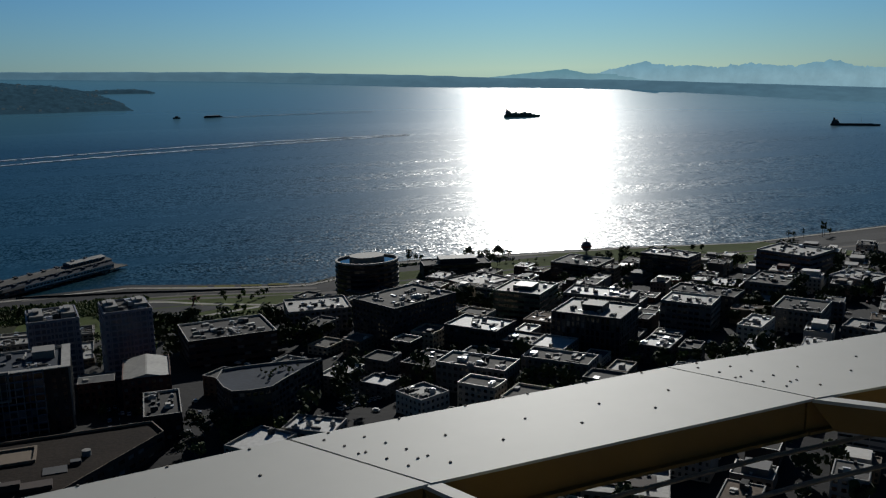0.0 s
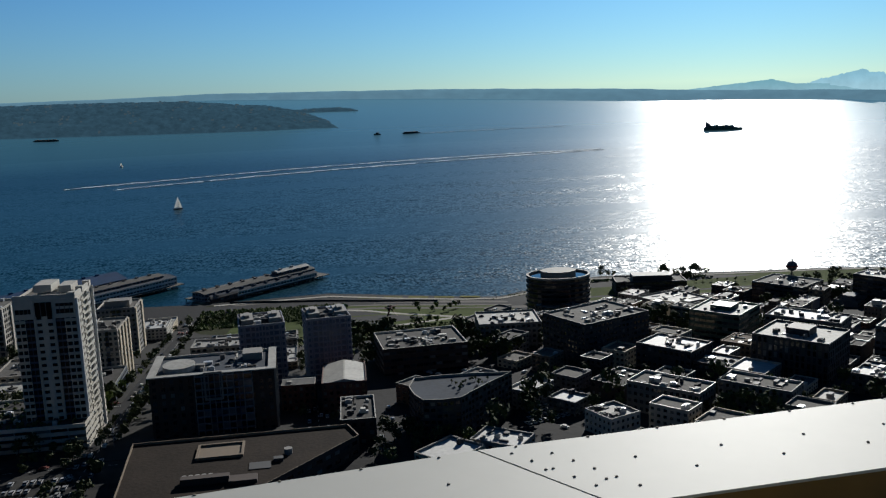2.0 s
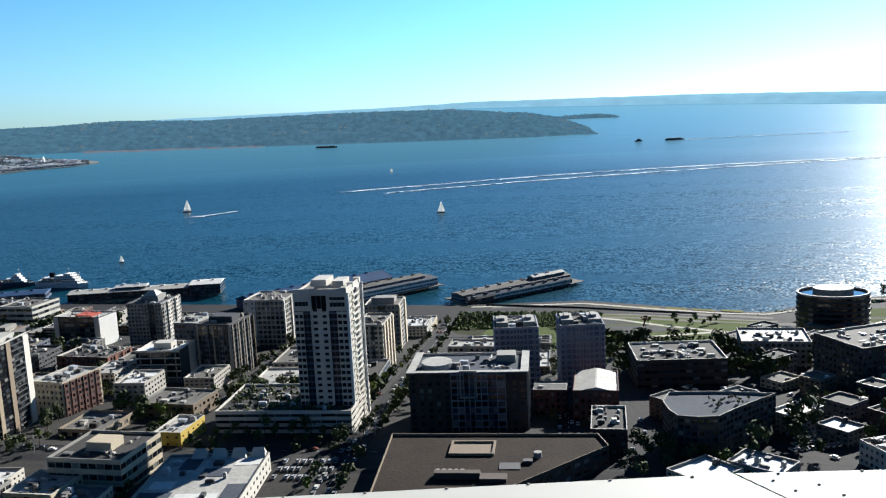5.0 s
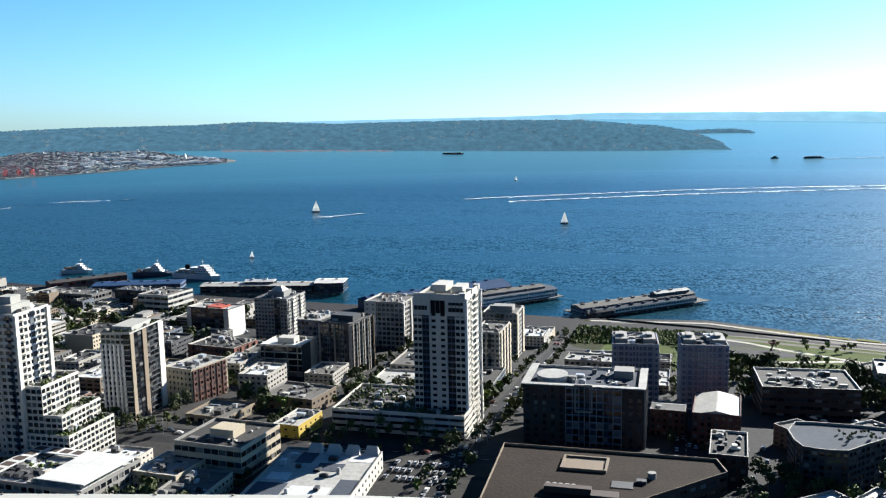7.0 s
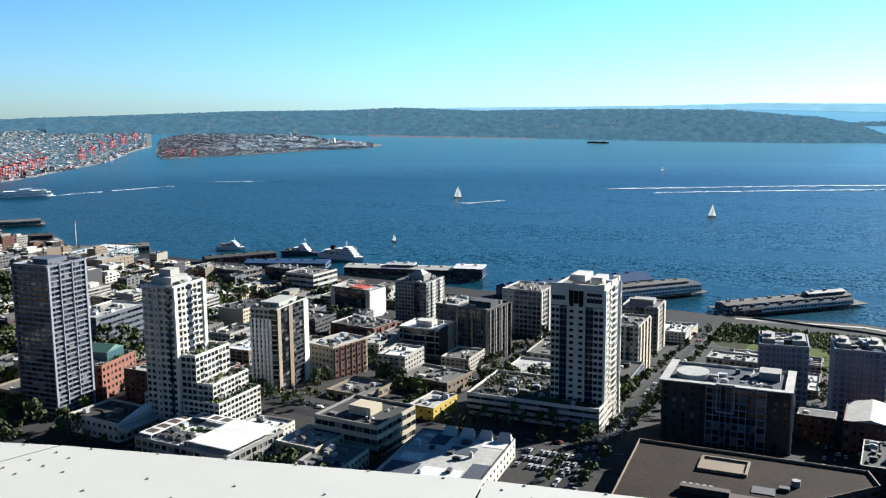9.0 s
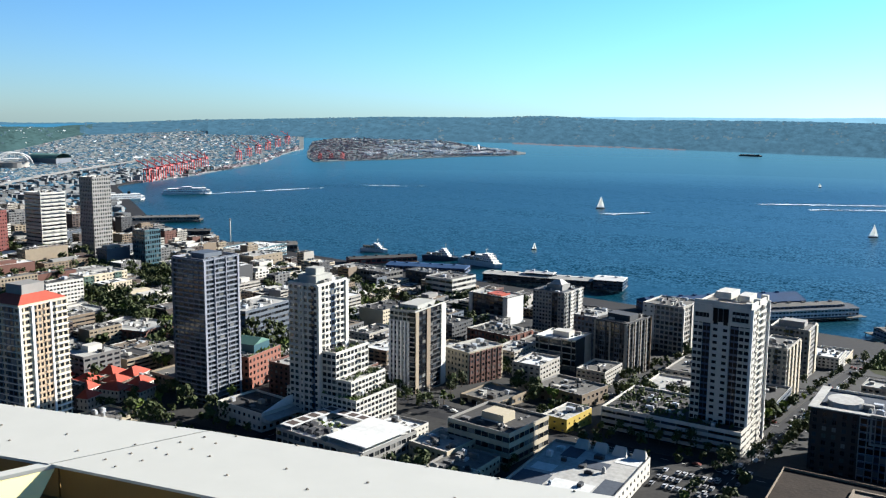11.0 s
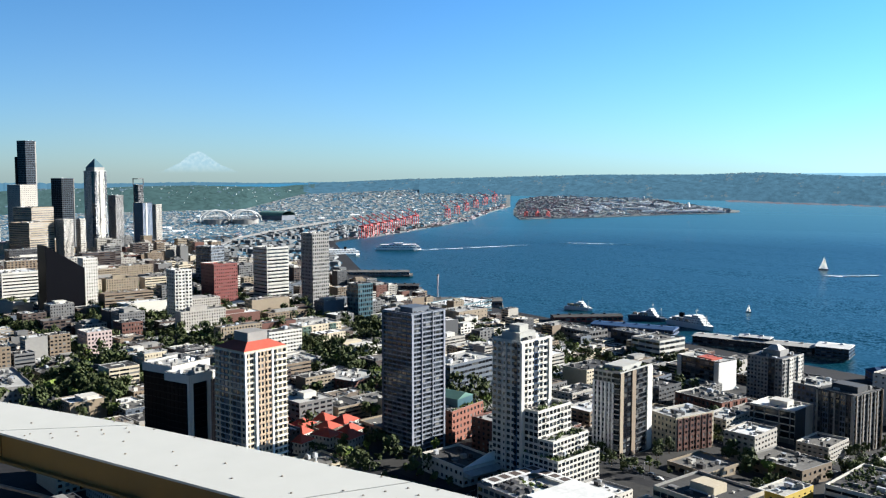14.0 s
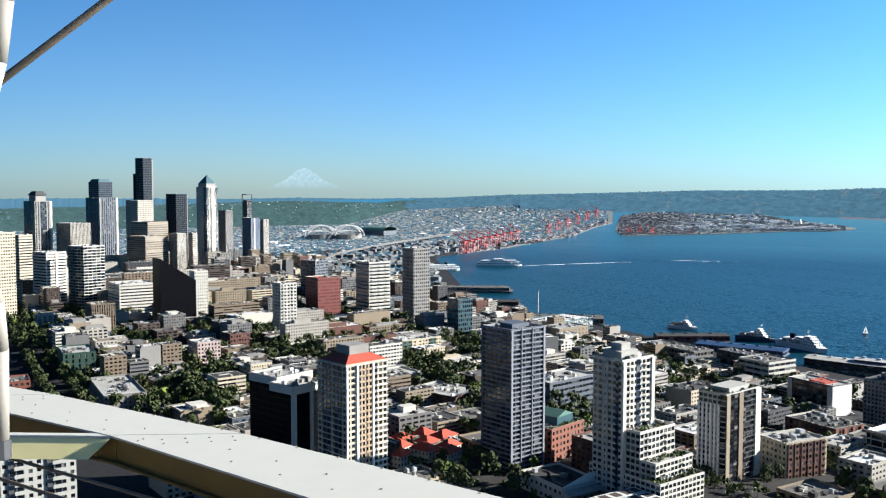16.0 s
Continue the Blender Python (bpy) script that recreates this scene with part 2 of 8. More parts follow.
M["concrete"] = material("concrete_paving", (0.034, 0.033, 0.032), .9, spec=.1, grain=.4, size=7)
M["grass"] = material("grass", (0.055, 0.074, 0.019), 1, spec=.05, grain=.4, size=5, bump=.5)
M["meadow"] = material("dark_park_meadow", (0.030, 0.034, 0.015), 1, spec=.05, grain=.5, size=7, bump=.4)
# low sun on the shore plots, put into the grass colour
M["sunlit_grass"] = material("sunlit_yellow_grass", (0.13, 0.125, 0.04), 1, spec=.05, grain=.4, size=5, bump=.4)
M["path"] = material("pale_gravel_path", (0.34, 0.32, 0.28), 1, grain=.25, size=4)
M["leaf"] = material("leaves", (0.050, 0.065, 0.018), .9, grain=.45, size=2, per_object=.45)
M["leaf_light"] = material("sunny_leaves", (0.085, 0.115, 0.02), .9, grain=.4, size=2, per_object=.3)
M["bark"] = material("bark", (0.09, 0.065, 0.045), .95, grain=.4, size=.5)
# woods across the water: the haze before them painted as glow
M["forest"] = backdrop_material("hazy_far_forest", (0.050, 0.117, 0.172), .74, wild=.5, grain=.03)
M["hill_green"] = backdrop_material("hazy_green_hillside", (0.056, 0.108, 0.112), .56, wild=.52, grain=.04)
M["paint"] = material("white_painted_steel", (0.395, 0.388, 0.352), .64, grain=.07, size=.6, spec=.4)
M["cream_paint"] = material("cream_painted_steel", (0.80, 0.70, 0.34), .45, grain=.1, size=.5, spec=.4)
M["ochre_paint"] = material("ochre_painted_steel", (0.17, 0.092, 0.018), .7, grain=.2, size=.5, spec=.4)
M["rivet"] = material("weathered_rivet_steel", (0.20, 0.175, 0.14), .8, metal=.1, grain=.3, size=.05)
M["cable"] = material("brown_steel_cable", (0.20, 0.155, 0.115), .55, metal=.3, grain=.3, size=.05)
M["water"] = water_material()
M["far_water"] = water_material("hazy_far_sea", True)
M["timber"] = material("weathered_pier_timber", (0.085, 0.075, 0.065), .95, grain=.3, size=3)
M["sail"] = material("white_sailcloth", (0.85, 0.85, 0.83), .7, grain=.08, size=2)
sail = M["sail"].node_tree
tr = sail.nodes.new("ShaderNodeBsdfTranslucent")
tr.inputs[0].default_value = (.8, .8, .76, 1)
mx = sail.nodes.new("ShaderNodeMixShader")
sail.links.new(sail.nodes["Principled BSDF"].outputs[0], mx.inputs[1])
sail.links.new(tr.outputs[0], mx.inputs[2])
sail.links.new(mx.outputs[0], sail.nodes["Material Output"].inputs[0])
M["foam"] = material("white_wake_foam", (0.68, 0.77, 0.85), .9, grain=.3, size=10)
M["box_mix"] = material("port_containers", (0.30, 0.235, 0.24), .8, grain=.2, size=20, island=.8)
M["roof_mix"] = material("far_roofs_and_walls", (0.285, 0.295, 0.29), .85, grain=.2, size=20, island=1.0)
M["yard"] = material("pale_harbour_yard", (0.135, 0.155, 0.155), .9, grain=.5, size=60)
M["hall_white"] = material("white_warehouse_metal", (0.74, 0.74, 0.72), .6, grain=.12, size=20)
M["quay_mix"] = material("waterfront_roofs", (0.15, 0.155, 0.155), .85, grain=.2, size=20, island=1.0)
# haze glow again, which lifts the unlit sides of houses and quay stores
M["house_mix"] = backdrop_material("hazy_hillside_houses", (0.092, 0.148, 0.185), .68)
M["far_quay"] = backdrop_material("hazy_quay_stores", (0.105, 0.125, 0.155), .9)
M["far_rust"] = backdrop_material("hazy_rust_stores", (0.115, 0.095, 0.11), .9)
M["car"] = material("car_paint", (0.30, 0.30, 0.31), .3, spec=.5, grain=.05, size=2, per_object=.95)
M["rubber"] = material("tyre_rubber", (0.02, 0.02, 0.02), .9, grain=.2, size=.3)
# far shore and mountains, their distance haze painted as emission
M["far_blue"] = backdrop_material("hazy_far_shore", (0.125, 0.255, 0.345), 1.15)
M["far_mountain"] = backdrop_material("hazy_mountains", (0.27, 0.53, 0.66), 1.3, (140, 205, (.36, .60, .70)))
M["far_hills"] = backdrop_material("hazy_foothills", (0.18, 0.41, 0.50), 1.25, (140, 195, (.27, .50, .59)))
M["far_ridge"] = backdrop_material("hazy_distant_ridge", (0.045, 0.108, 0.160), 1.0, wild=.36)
# a far peak whose haze is painted: steady glow, fading out towards its foot
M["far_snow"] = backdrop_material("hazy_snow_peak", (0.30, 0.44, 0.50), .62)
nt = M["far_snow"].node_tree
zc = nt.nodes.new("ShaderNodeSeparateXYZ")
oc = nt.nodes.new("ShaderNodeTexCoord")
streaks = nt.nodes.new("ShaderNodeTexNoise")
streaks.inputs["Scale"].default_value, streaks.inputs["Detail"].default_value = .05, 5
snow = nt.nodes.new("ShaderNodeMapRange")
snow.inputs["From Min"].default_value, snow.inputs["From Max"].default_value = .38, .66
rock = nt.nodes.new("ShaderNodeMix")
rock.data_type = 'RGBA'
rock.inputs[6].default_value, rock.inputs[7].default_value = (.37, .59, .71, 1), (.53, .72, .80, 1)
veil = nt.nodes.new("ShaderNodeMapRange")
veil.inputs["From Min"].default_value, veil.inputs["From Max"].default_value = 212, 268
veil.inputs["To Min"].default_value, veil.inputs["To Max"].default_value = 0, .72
haze_fade = nt.nodes.new("ShaderNodeBsdfTransparent")
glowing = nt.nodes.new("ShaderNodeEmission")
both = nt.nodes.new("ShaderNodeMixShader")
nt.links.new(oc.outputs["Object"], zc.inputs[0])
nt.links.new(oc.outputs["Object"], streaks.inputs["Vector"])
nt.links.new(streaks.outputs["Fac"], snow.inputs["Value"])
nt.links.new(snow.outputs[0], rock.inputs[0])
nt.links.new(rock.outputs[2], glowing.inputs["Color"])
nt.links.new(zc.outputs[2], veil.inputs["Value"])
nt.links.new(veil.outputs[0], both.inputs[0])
nt.links.new(haze_fade.outputs[0], both.inputs[1])
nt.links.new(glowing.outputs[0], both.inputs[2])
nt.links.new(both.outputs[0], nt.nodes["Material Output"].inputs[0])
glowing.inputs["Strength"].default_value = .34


# ---- mesh helpers ----
class Shape:
    """Collects quads and triangles for one mesh."""
    def __init__(self):
        self.v, self.f = [], []

    def quad(self, *p):
        k = len(self.v)
        self.v += [tuple(q) for q in p]
        self.f.append(tuple(range(k, k + len(p))))
        return self

    def box(self, x0, x1, y0, y1, z0, z1):
        k = len(self.v)
        self.v += [(x0, y0, z0), (x1, y0, z0), (x1, y1, z0), (x0, y1, z0), (x0, y0, z1), (x1, y0, z1), (x1, y1, z1), (x0, y1, z1)]
        self.f += [tuple(k + i for i in q) for q in ((0, 3, 2, 1), (4, 5, 6, 7), (0, 1, 5, 4), (1, 2, 6, 5), (2, 3, 7, 6), (3, 0, 4, 7))]
        return self

    def prism(self, pts, z0, z1):
        """An upright prism on an outline that runs counter-clockwise."""
        k, n = len(self.v), len(pts)
        self.v += [(x, y, z0) for x, y in pts] + [(x, y, z1) for x, y in pts]
        self.f += [tuple(range(k + n - 1, k - 1, -1)), tuple(range(k + n, k + 2 * n))]
        self.f += [(k + i, k + (i + 1) % n, k + n + (i + 1) % n, k + n + i) for i in range(n)]
        return self

    def bar(self, a, b, r, n=6):
        """A round bar from a to b."""
        a, b = Vector(a), Vector(b)
        w = (b - a).normalized()
        u = w.orthogonal().normalized()
        s = w.cross(u)
        k = len(self.v)
        for p in (a, b):
            self.v += [tuple(p + r * (math.cos(6.2832 * i / n) * u + math.sin(6.2832 * i / n) * s)) for i in range(n)]
        self.f += [(k + i, k + (i + 1) % n, k + n + (i + 1) % n, k + n + i) for i in range(n)]
        self.f += [tuple(range(k + n - 1, k - 1, -1)), tuple(range(k + n, k + 2 * n))]
        return self

    def add(self, other, m):
        k = len(self.v)
        self.v += [tuple(m @ Vector(p)) for p in other.v]
        self.f += [tuple(k + i for i in q) for q in other.f]
        return self

    def mesh(self, name, mat, smooth=False):
        me = bpy.data.meshes.new(name)
        me.from_pydata(self.v, [], self.f)
        me.materials.append(mat)
        if smooth:
            me.polygons.foreach_set("use_smooth", [True] * len(me.polygons))
        me.update()
        return me


def part(name, shape, mat, parent, label="", kind="", smooth=False):
    me = shape.mesh(name, mat, smooth) if isinstance(shape, Shape) else shape
    ob = new(name, me)
    ob.parent = parent
    return tagged(ob, label, kind=kind)


def thing(name, x, y, z, yaw=0, label="", category="", group="", kind=""):
    ob = new(name)
    ob.empty_display_size = 0.5
    ob.matrix_world = pose(x, y, z, 0, 0, yaw)
    return tagged(ob, label, category, group, kind)


def structure(name, shape, mat, label, category, kind="structure", smooth=False):
    return tagged(new(name, shape.mesh(name, mat, smooth)), label, category, kind=kind)


# ---- the lie of the land ----
SHORE_X = (-3530, -2760, -2170, -1340, -1060, -600, -100, 20, 175, 290, 405, 530, 675, 890, 2500)
SHORE_Y = (3900, 2785, 1605, 1075, 985, 925, 872, 882, 815, 875, 857, 838, 797, 812, 760)
RIM_AZ = (-120, -47, -32, -20, -10, 5, 10, 25, 40, 63, 79, 120)
RIM_EL = (-2.0, -1.85, -1.1, -.65, -.25, .06, .08, .04, -.12, -.6, -1.1, -1.3)


def shore(x):
    return float(np.interp(x, SHORE_X, SHORE_Y))


def ground(x, y):
    """Height of the streets over the sea: a terrace that falls to the waterfront, and flats in the far south."""
    yn = y - (shore(x) - 870 if x < -100 else 0)
    z = float(np.interp(yn, (375, 540, 680, 770, 835), (40, 28, 14, 6, 3.5)))
    k = min(max((-1700 - x) / 500, 0), 1)
    return z * (1 - k) + 4 * k


def rim(az):
    return float(np.interp(az, RIM_AZ, RIM_EL))


def far(x, y, z):
    """Distances past 3.5 km drawn together, so that the whole sweep to the horizon lies within 4.9 km."""
    d = math.hypot(x, y)
    if d <= 3500:
        return (x, y, z)
    s = 1 - math.degrees(math.atan(EYE / d)) / 3.254
    r = 3500 + 1350 * s
    el = -3.254 + (rim(math.degrees(math.atan2(-x, y))) + 3.254) * s
    return (x * r / d, y * r / d, EYE + r * math.tan(radians(el)) + z * r / d)


def afar(az, el, z=0.0):
    """The place on the sea (or z over it) at an azimuth and an elevation from the tower."""
    if el > -3.254:
        s = min((el + 3.254) / (rim(az) + 3.254), 0.995)
        d = EYE / math.tan(radians(3.254 * (1 - s)))
    else:
        d = EYE / math.tan(radians(-el))
    return far(-d * math.sin(radians(az)), d * math.cos(radians(az)), z)


# ---- sea, city ground, far land ----
sea, far_sea = Shape(), Shape()
AZ = list(range(-180, 180, 3))
RINGS = [30, 300, 600, 900, 1200, 1600, 2000, 2600, 3200, 3500, 3700, 4000, 4400, 5000, 5800, 7000, 9000, 12000, 18000, 40000, 200000]
for d in RINGS:
    for a in AZ:
        sea.v.append(far(-d * math.sin(radians(a)), d * math.cos(radians(a)), 0))
for i in range(len(RINGS) - 1):
    for j in range(len(AZ)):
        k = (j + 1) % len(AZ)
        (sea if RINGS[i] < 2600 else far_sea).f.append((i * len(AZ) + j, i * len(AZ) + k, (i + 1) * len(AZ) + k, (i + 1) * len(AZ) + j)[::-1])
cut = RINGS.index(2600) * len(AZ)
far_sea.v = sea.v[cut:]
far_sea.f = [tuple(q - cut for q in f) for f in far_sea.f]
sea.v = sea.v[:cut + len(AZ)]
structure("water", sea, M["water"], "deep blue wind-ruffled sea water of the bay", "water", smooth=True)
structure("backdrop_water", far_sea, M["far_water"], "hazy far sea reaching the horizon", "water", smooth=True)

land = Shape()
COLS = sorted(set([*range(-2600, -1400, 60), *range(-1400, 1000, 20), *range(1000, 2600, 100)]))
YS = [-3000, -1500, -600, -200, 0, 150, 250, 375, 460, 540, 610, 680, 725, 770, 810]
for x in COLS:
    e = shore(max(x, -3530)) if x > -3530 else 3900 + (-3530 - x) * 1.3
    for y in YS:
        yy = y + (e - 870) if (y > 0 and x < -100) else min(y, e - 60 + y * .06) if y > 600 else y
        land.v.append(far(x, yy, ground(x, yy)))
    land.v += [far(x, e, 3.5), far(x, e + 1, 3.5), far(x, e + 1.5, -4)]
NR = len(YS) + 3
for i in range(len(COLS) - 1):
    for j in range(NR - 1):
        land.f.append((i * NR + j, (i + 1) * NR + j, (i + 1) * NR + j + 1, i * NR + j + 1))
FLAT_AZ, FLAT_EL = (42.2, 43.4, 44.8, 48.7, 51, 53.6, 55, 57, 60, 75, 100, 130), (-2.0, -2.33, -2.9, -3.62, -3.95, -4.2, -4.6, -5.0, -5.2, -5.2, -5.2, -5.2)
flats = Shape()
NA, NE = 90, 30
for i in range(NA + 1):
    a = 42.2 + 78 * (i / NA) ** 1.3
    e0 = float(np.interp(a, FLAT_AZ, FLAT_EL))
    for k in range(NE + 1):
        e = e0 + (float(np.interp(a, (42, 48.7, 55.5, 59, 70, 130), (-.9, -.92, -1.22, -2.12, -2.3, -2.4))) - e0) * k / NE
        p = afar(a, e, 0)
        flats.v.append((p[0], p[1], p[2] + (2.6 if k else -2)))
for i in range(NA):
    for k in range(NE):
        q = i * (NE + 1) + k
        flats.f.append((q, q + 1, q + NE + 2, q + NE + 1))
structure("harbour_ground", flats, M["yard"], "pale paved yards of the harbour flats", "ground")
structure("ground", land, M["asphalt"], "grey asphalt streets and lots of the city sloping to the shore", "ground")


LAND = {}


def depth_to(az, el, r0):
    """How far back land with its crest at this elevation may reach and still stand over the sea."""
    s = min(max((el + 3.254) / (rim(az) + 3.254), 0), 1)
    return max(r0 + 6, min(r0 + 420, 4930, 3500 + 1350 * s - 2))


def range_of_land(name, base, crest, mat, label, lift=0.0, back=2.5, step=0.5, rough=0.08, seed=1, kind="structure"):
    """Far land between a shoreline and a crest line, both given as (azimuth, elevation) pairs in degrees."""
    az0, az1 = max(base[0][0], crest[0][0]), min(base[-1][0], crest[-1][0])
    s = Shape()
    n = max(2, int((az1 - az0) / step))
    rows = 7

    def place(az, q):
        be = float(np.interp(az, [p[0] for p in base], [p[1] for p in base]))
        ce = max(float(np.interp(az, [p[0] for p in crest], [p[1] for p in crest])), be + .02)
        b = Vector(afar(az, be, 0))
        r0 = math.hypot(b.x, b.y)
        r = r0 + (depth_to(az, ce, r0) - r0) * q
        return Vector((b.x * r / r0, b.y * r / r0, EYE + r * math.tan(radians(be + (ce - be) * (1 - (1 - q) ** 1.8)))))
    LAND[name] = place
    for i in range(n + 1):
        az = az0 + (az1 - az0) * i / n
        be = float(np.interp(az, [p[0] for p in base], [p[1] for p in base]))
        ce = float(np.interp(az, [p[0] for p in crest], [p[1] for p in crest]))
        ce += rough * (noise.noise((az * 0.9, seed, 0)) + 0.6 * noise.noise((az * 3.1, seed, 4)) + 0.5 * noise.noise((az * 9.0, seed, 9)))
        ce = max(ce, be + 0.02)
        b = Vector(afar(az, be, 0))
        r0 = math.hypot(b.x, b.y)
        r1 = depth_to(az, ce, r0)
        for k in range(rows):
            q = k / (rows - 1)
            r = r0 + (r1 - r0) * q
            el = be + (ce - be) * (1 - (1 - q) ** 1.8) + (0 if k in (0, rows - 1) else rough * 0.8 * noise.noise((az * 2.5, q * 6, seed)))
            s.v.append((b.x * r / r0, b.y * r / r0, EYE + r * math.tan(radians(el)) + (lift if k else -3)))
        s.v.append((b.x * (r1 + 15) / r0, b.y * (r1 + 15) / r0, -20))
    rows += 1
    for i in range(n):
        for k in range(rows - 1):
            s.f.append((i * rows + k, i * rows + k + 1, (i + 1) * rows + k + 1, (i + 1) * rows + k))
    return structure(name, s, mat, label, "land", kind, smooth=True)


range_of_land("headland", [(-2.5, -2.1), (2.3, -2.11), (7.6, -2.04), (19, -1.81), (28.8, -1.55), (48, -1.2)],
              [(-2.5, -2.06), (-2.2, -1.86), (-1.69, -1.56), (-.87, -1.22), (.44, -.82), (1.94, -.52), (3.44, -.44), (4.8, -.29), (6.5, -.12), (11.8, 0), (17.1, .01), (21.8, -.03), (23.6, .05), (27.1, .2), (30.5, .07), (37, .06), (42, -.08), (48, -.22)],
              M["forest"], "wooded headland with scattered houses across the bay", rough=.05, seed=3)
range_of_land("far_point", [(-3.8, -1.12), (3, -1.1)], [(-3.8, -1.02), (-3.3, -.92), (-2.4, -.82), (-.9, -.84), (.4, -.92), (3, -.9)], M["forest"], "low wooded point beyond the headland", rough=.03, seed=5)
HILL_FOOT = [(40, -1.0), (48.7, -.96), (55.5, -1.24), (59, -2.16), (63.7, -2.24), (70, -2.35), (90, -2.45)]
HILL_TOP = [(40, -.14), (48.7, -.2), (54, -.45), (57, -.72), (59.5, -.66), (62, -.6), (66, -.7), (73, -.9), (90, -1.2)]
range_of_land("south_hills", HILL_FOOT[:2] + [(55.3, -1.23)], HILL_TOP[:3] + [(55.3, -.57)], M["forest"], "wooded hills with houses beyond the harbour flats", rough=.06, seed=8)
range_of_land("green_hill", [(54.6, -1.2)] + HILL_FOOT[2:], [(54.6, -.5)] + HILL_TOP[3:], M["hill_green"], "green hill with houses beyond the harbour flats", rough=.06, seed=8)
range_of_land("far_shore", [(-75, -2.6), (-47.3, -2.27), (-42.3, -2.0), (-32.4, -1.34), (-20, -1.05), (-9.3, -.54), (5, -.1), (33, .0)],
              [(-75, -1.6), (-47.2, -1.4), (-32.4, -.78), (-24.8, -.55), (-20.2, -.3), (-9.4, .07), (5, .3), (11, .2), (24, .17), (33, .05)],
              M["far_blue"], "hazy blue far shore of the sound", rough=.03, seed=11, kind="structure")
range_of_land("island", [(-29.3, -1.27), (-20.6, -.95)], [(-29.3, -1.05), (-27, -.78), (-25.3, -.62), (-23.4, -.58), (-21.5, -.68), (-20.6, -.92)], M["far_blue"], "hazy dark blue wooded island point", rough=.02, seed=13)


def mountain(name, crest, mat, label, r, rough=0.05, seed=2):
    s = Shape()
    crest = sorted(crest)
    n = int((crest[-1][0] - crest[0][0]) / 0.12)
    for i in range(n + 1):
        az = crest[0][0] + (crest[-1][0] - crest[0][0]) * i / n
        e = float(np.interp(az, [p[0] for p in crest], [p[1] for p in crest])) + rough * noise.noise((az * 2.2, seed, 0)) + rough * noise.noise((az * 6, seed, 3)) + rough * .6 * noise.noise((az * 15, seed, 5))
        for q, rr in ((-2.5, r - 60), (-.6, r - 25), (1, r), (-2.5, r + 30)):
            el = e if q == 1 else -2.5 if q == -2.5 else e - 0.45
            s.v.append((-rr * math.sin(radians(az)), rr * math.cos(radians(az)), EYE + rr * math.tan(radians(el))))
    for i in range(n):
        for k in range(3):
            s.f.append((i * 4 + k, i * 4 + k + 1, i * 4 + k + 5, i * 4 + k + 4))
    return structure(name, s, mat, label, "mountains")


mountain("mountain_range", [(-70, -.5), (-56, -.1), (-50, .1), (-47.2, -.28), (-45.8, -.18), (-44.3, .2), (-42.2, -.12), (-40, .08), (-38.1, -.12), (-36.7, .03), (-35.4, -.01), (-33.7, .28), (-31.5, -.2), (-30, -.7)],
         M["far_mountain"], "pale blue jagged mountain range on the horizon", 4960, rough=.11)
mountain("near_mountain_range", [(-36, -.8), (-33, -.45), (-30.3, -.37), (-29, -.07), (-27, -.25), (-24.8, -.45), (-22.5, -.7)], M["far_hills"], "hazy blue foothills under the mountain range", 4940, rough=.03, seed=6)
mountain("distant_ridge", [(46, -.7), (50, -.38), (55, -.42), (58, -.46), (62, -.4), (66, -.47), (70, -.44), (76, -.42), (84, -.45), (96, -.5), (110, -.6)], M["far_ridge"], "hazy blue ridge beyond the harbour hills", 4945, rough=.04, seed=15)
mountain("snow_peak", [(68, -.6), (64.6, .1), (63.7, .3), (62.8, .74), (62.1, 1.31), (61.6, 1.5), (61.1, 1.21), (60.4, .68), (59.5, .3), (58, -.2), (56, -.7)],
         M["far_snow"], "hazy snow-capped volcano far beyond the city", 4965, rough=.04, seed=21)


# ---- the deck's outer ring under the camera ----
RING_C, R_OUT, R_IN, RING_Z, JOINT = (3.486, -24.36), 27.91, 27.28, EYE - 1.45, 1.95
STEP = 360 / 92


def on_ring(r, deg, z=0.0):
    return (RING_C[0] - r * math.sin(radians(deg)), RING_C[1] + r * math.cos(radians(deg)), z)


ring = thing("deck_ring", RING_C[0], RING_C[1], RING_Z, 0, "white painted steel ring beam with riveted plates round the tower's deck", "ring beam")


def ring_local(r, deg, z=0.0):
    return (-r * math.sin(radians(deg)), r * math.cos(radians(deg)), z)


rivet = Shape()
for i in range(8):
    a, b = radians(45 * i), radians(45 * i + 45)
    rivet.quad((.0075 * math.cos(a), .0075 * math.sin(a), 0), (.0075 * math.cos(b), .0075 * math.sin(b), 0), (.004 * math.cos(b), .004 * math.sin(b), .005), (.004 * math.cos(a), .004 * math.sin(a), .005))
rivet.quad(*[(.004 * math.cos(radians(45 * i)), .004 * math.sin(radians(45 * i)), .005) for i in range(8)])
rivet_mesh = rivet.mesh("rivet", M["rivet"])
def lean(k):
    """Degrees by which the inner end of a joint is off the radius."""
    return -.68 if k <= 1 else 0 if k == 2 else .8 if k == 3 else 1.3


def inner(k):
    """Radius of the beam's inner edge at a joint."""
    return R_IN if k <= 2 else 27.33 if k == 3 else 27.43


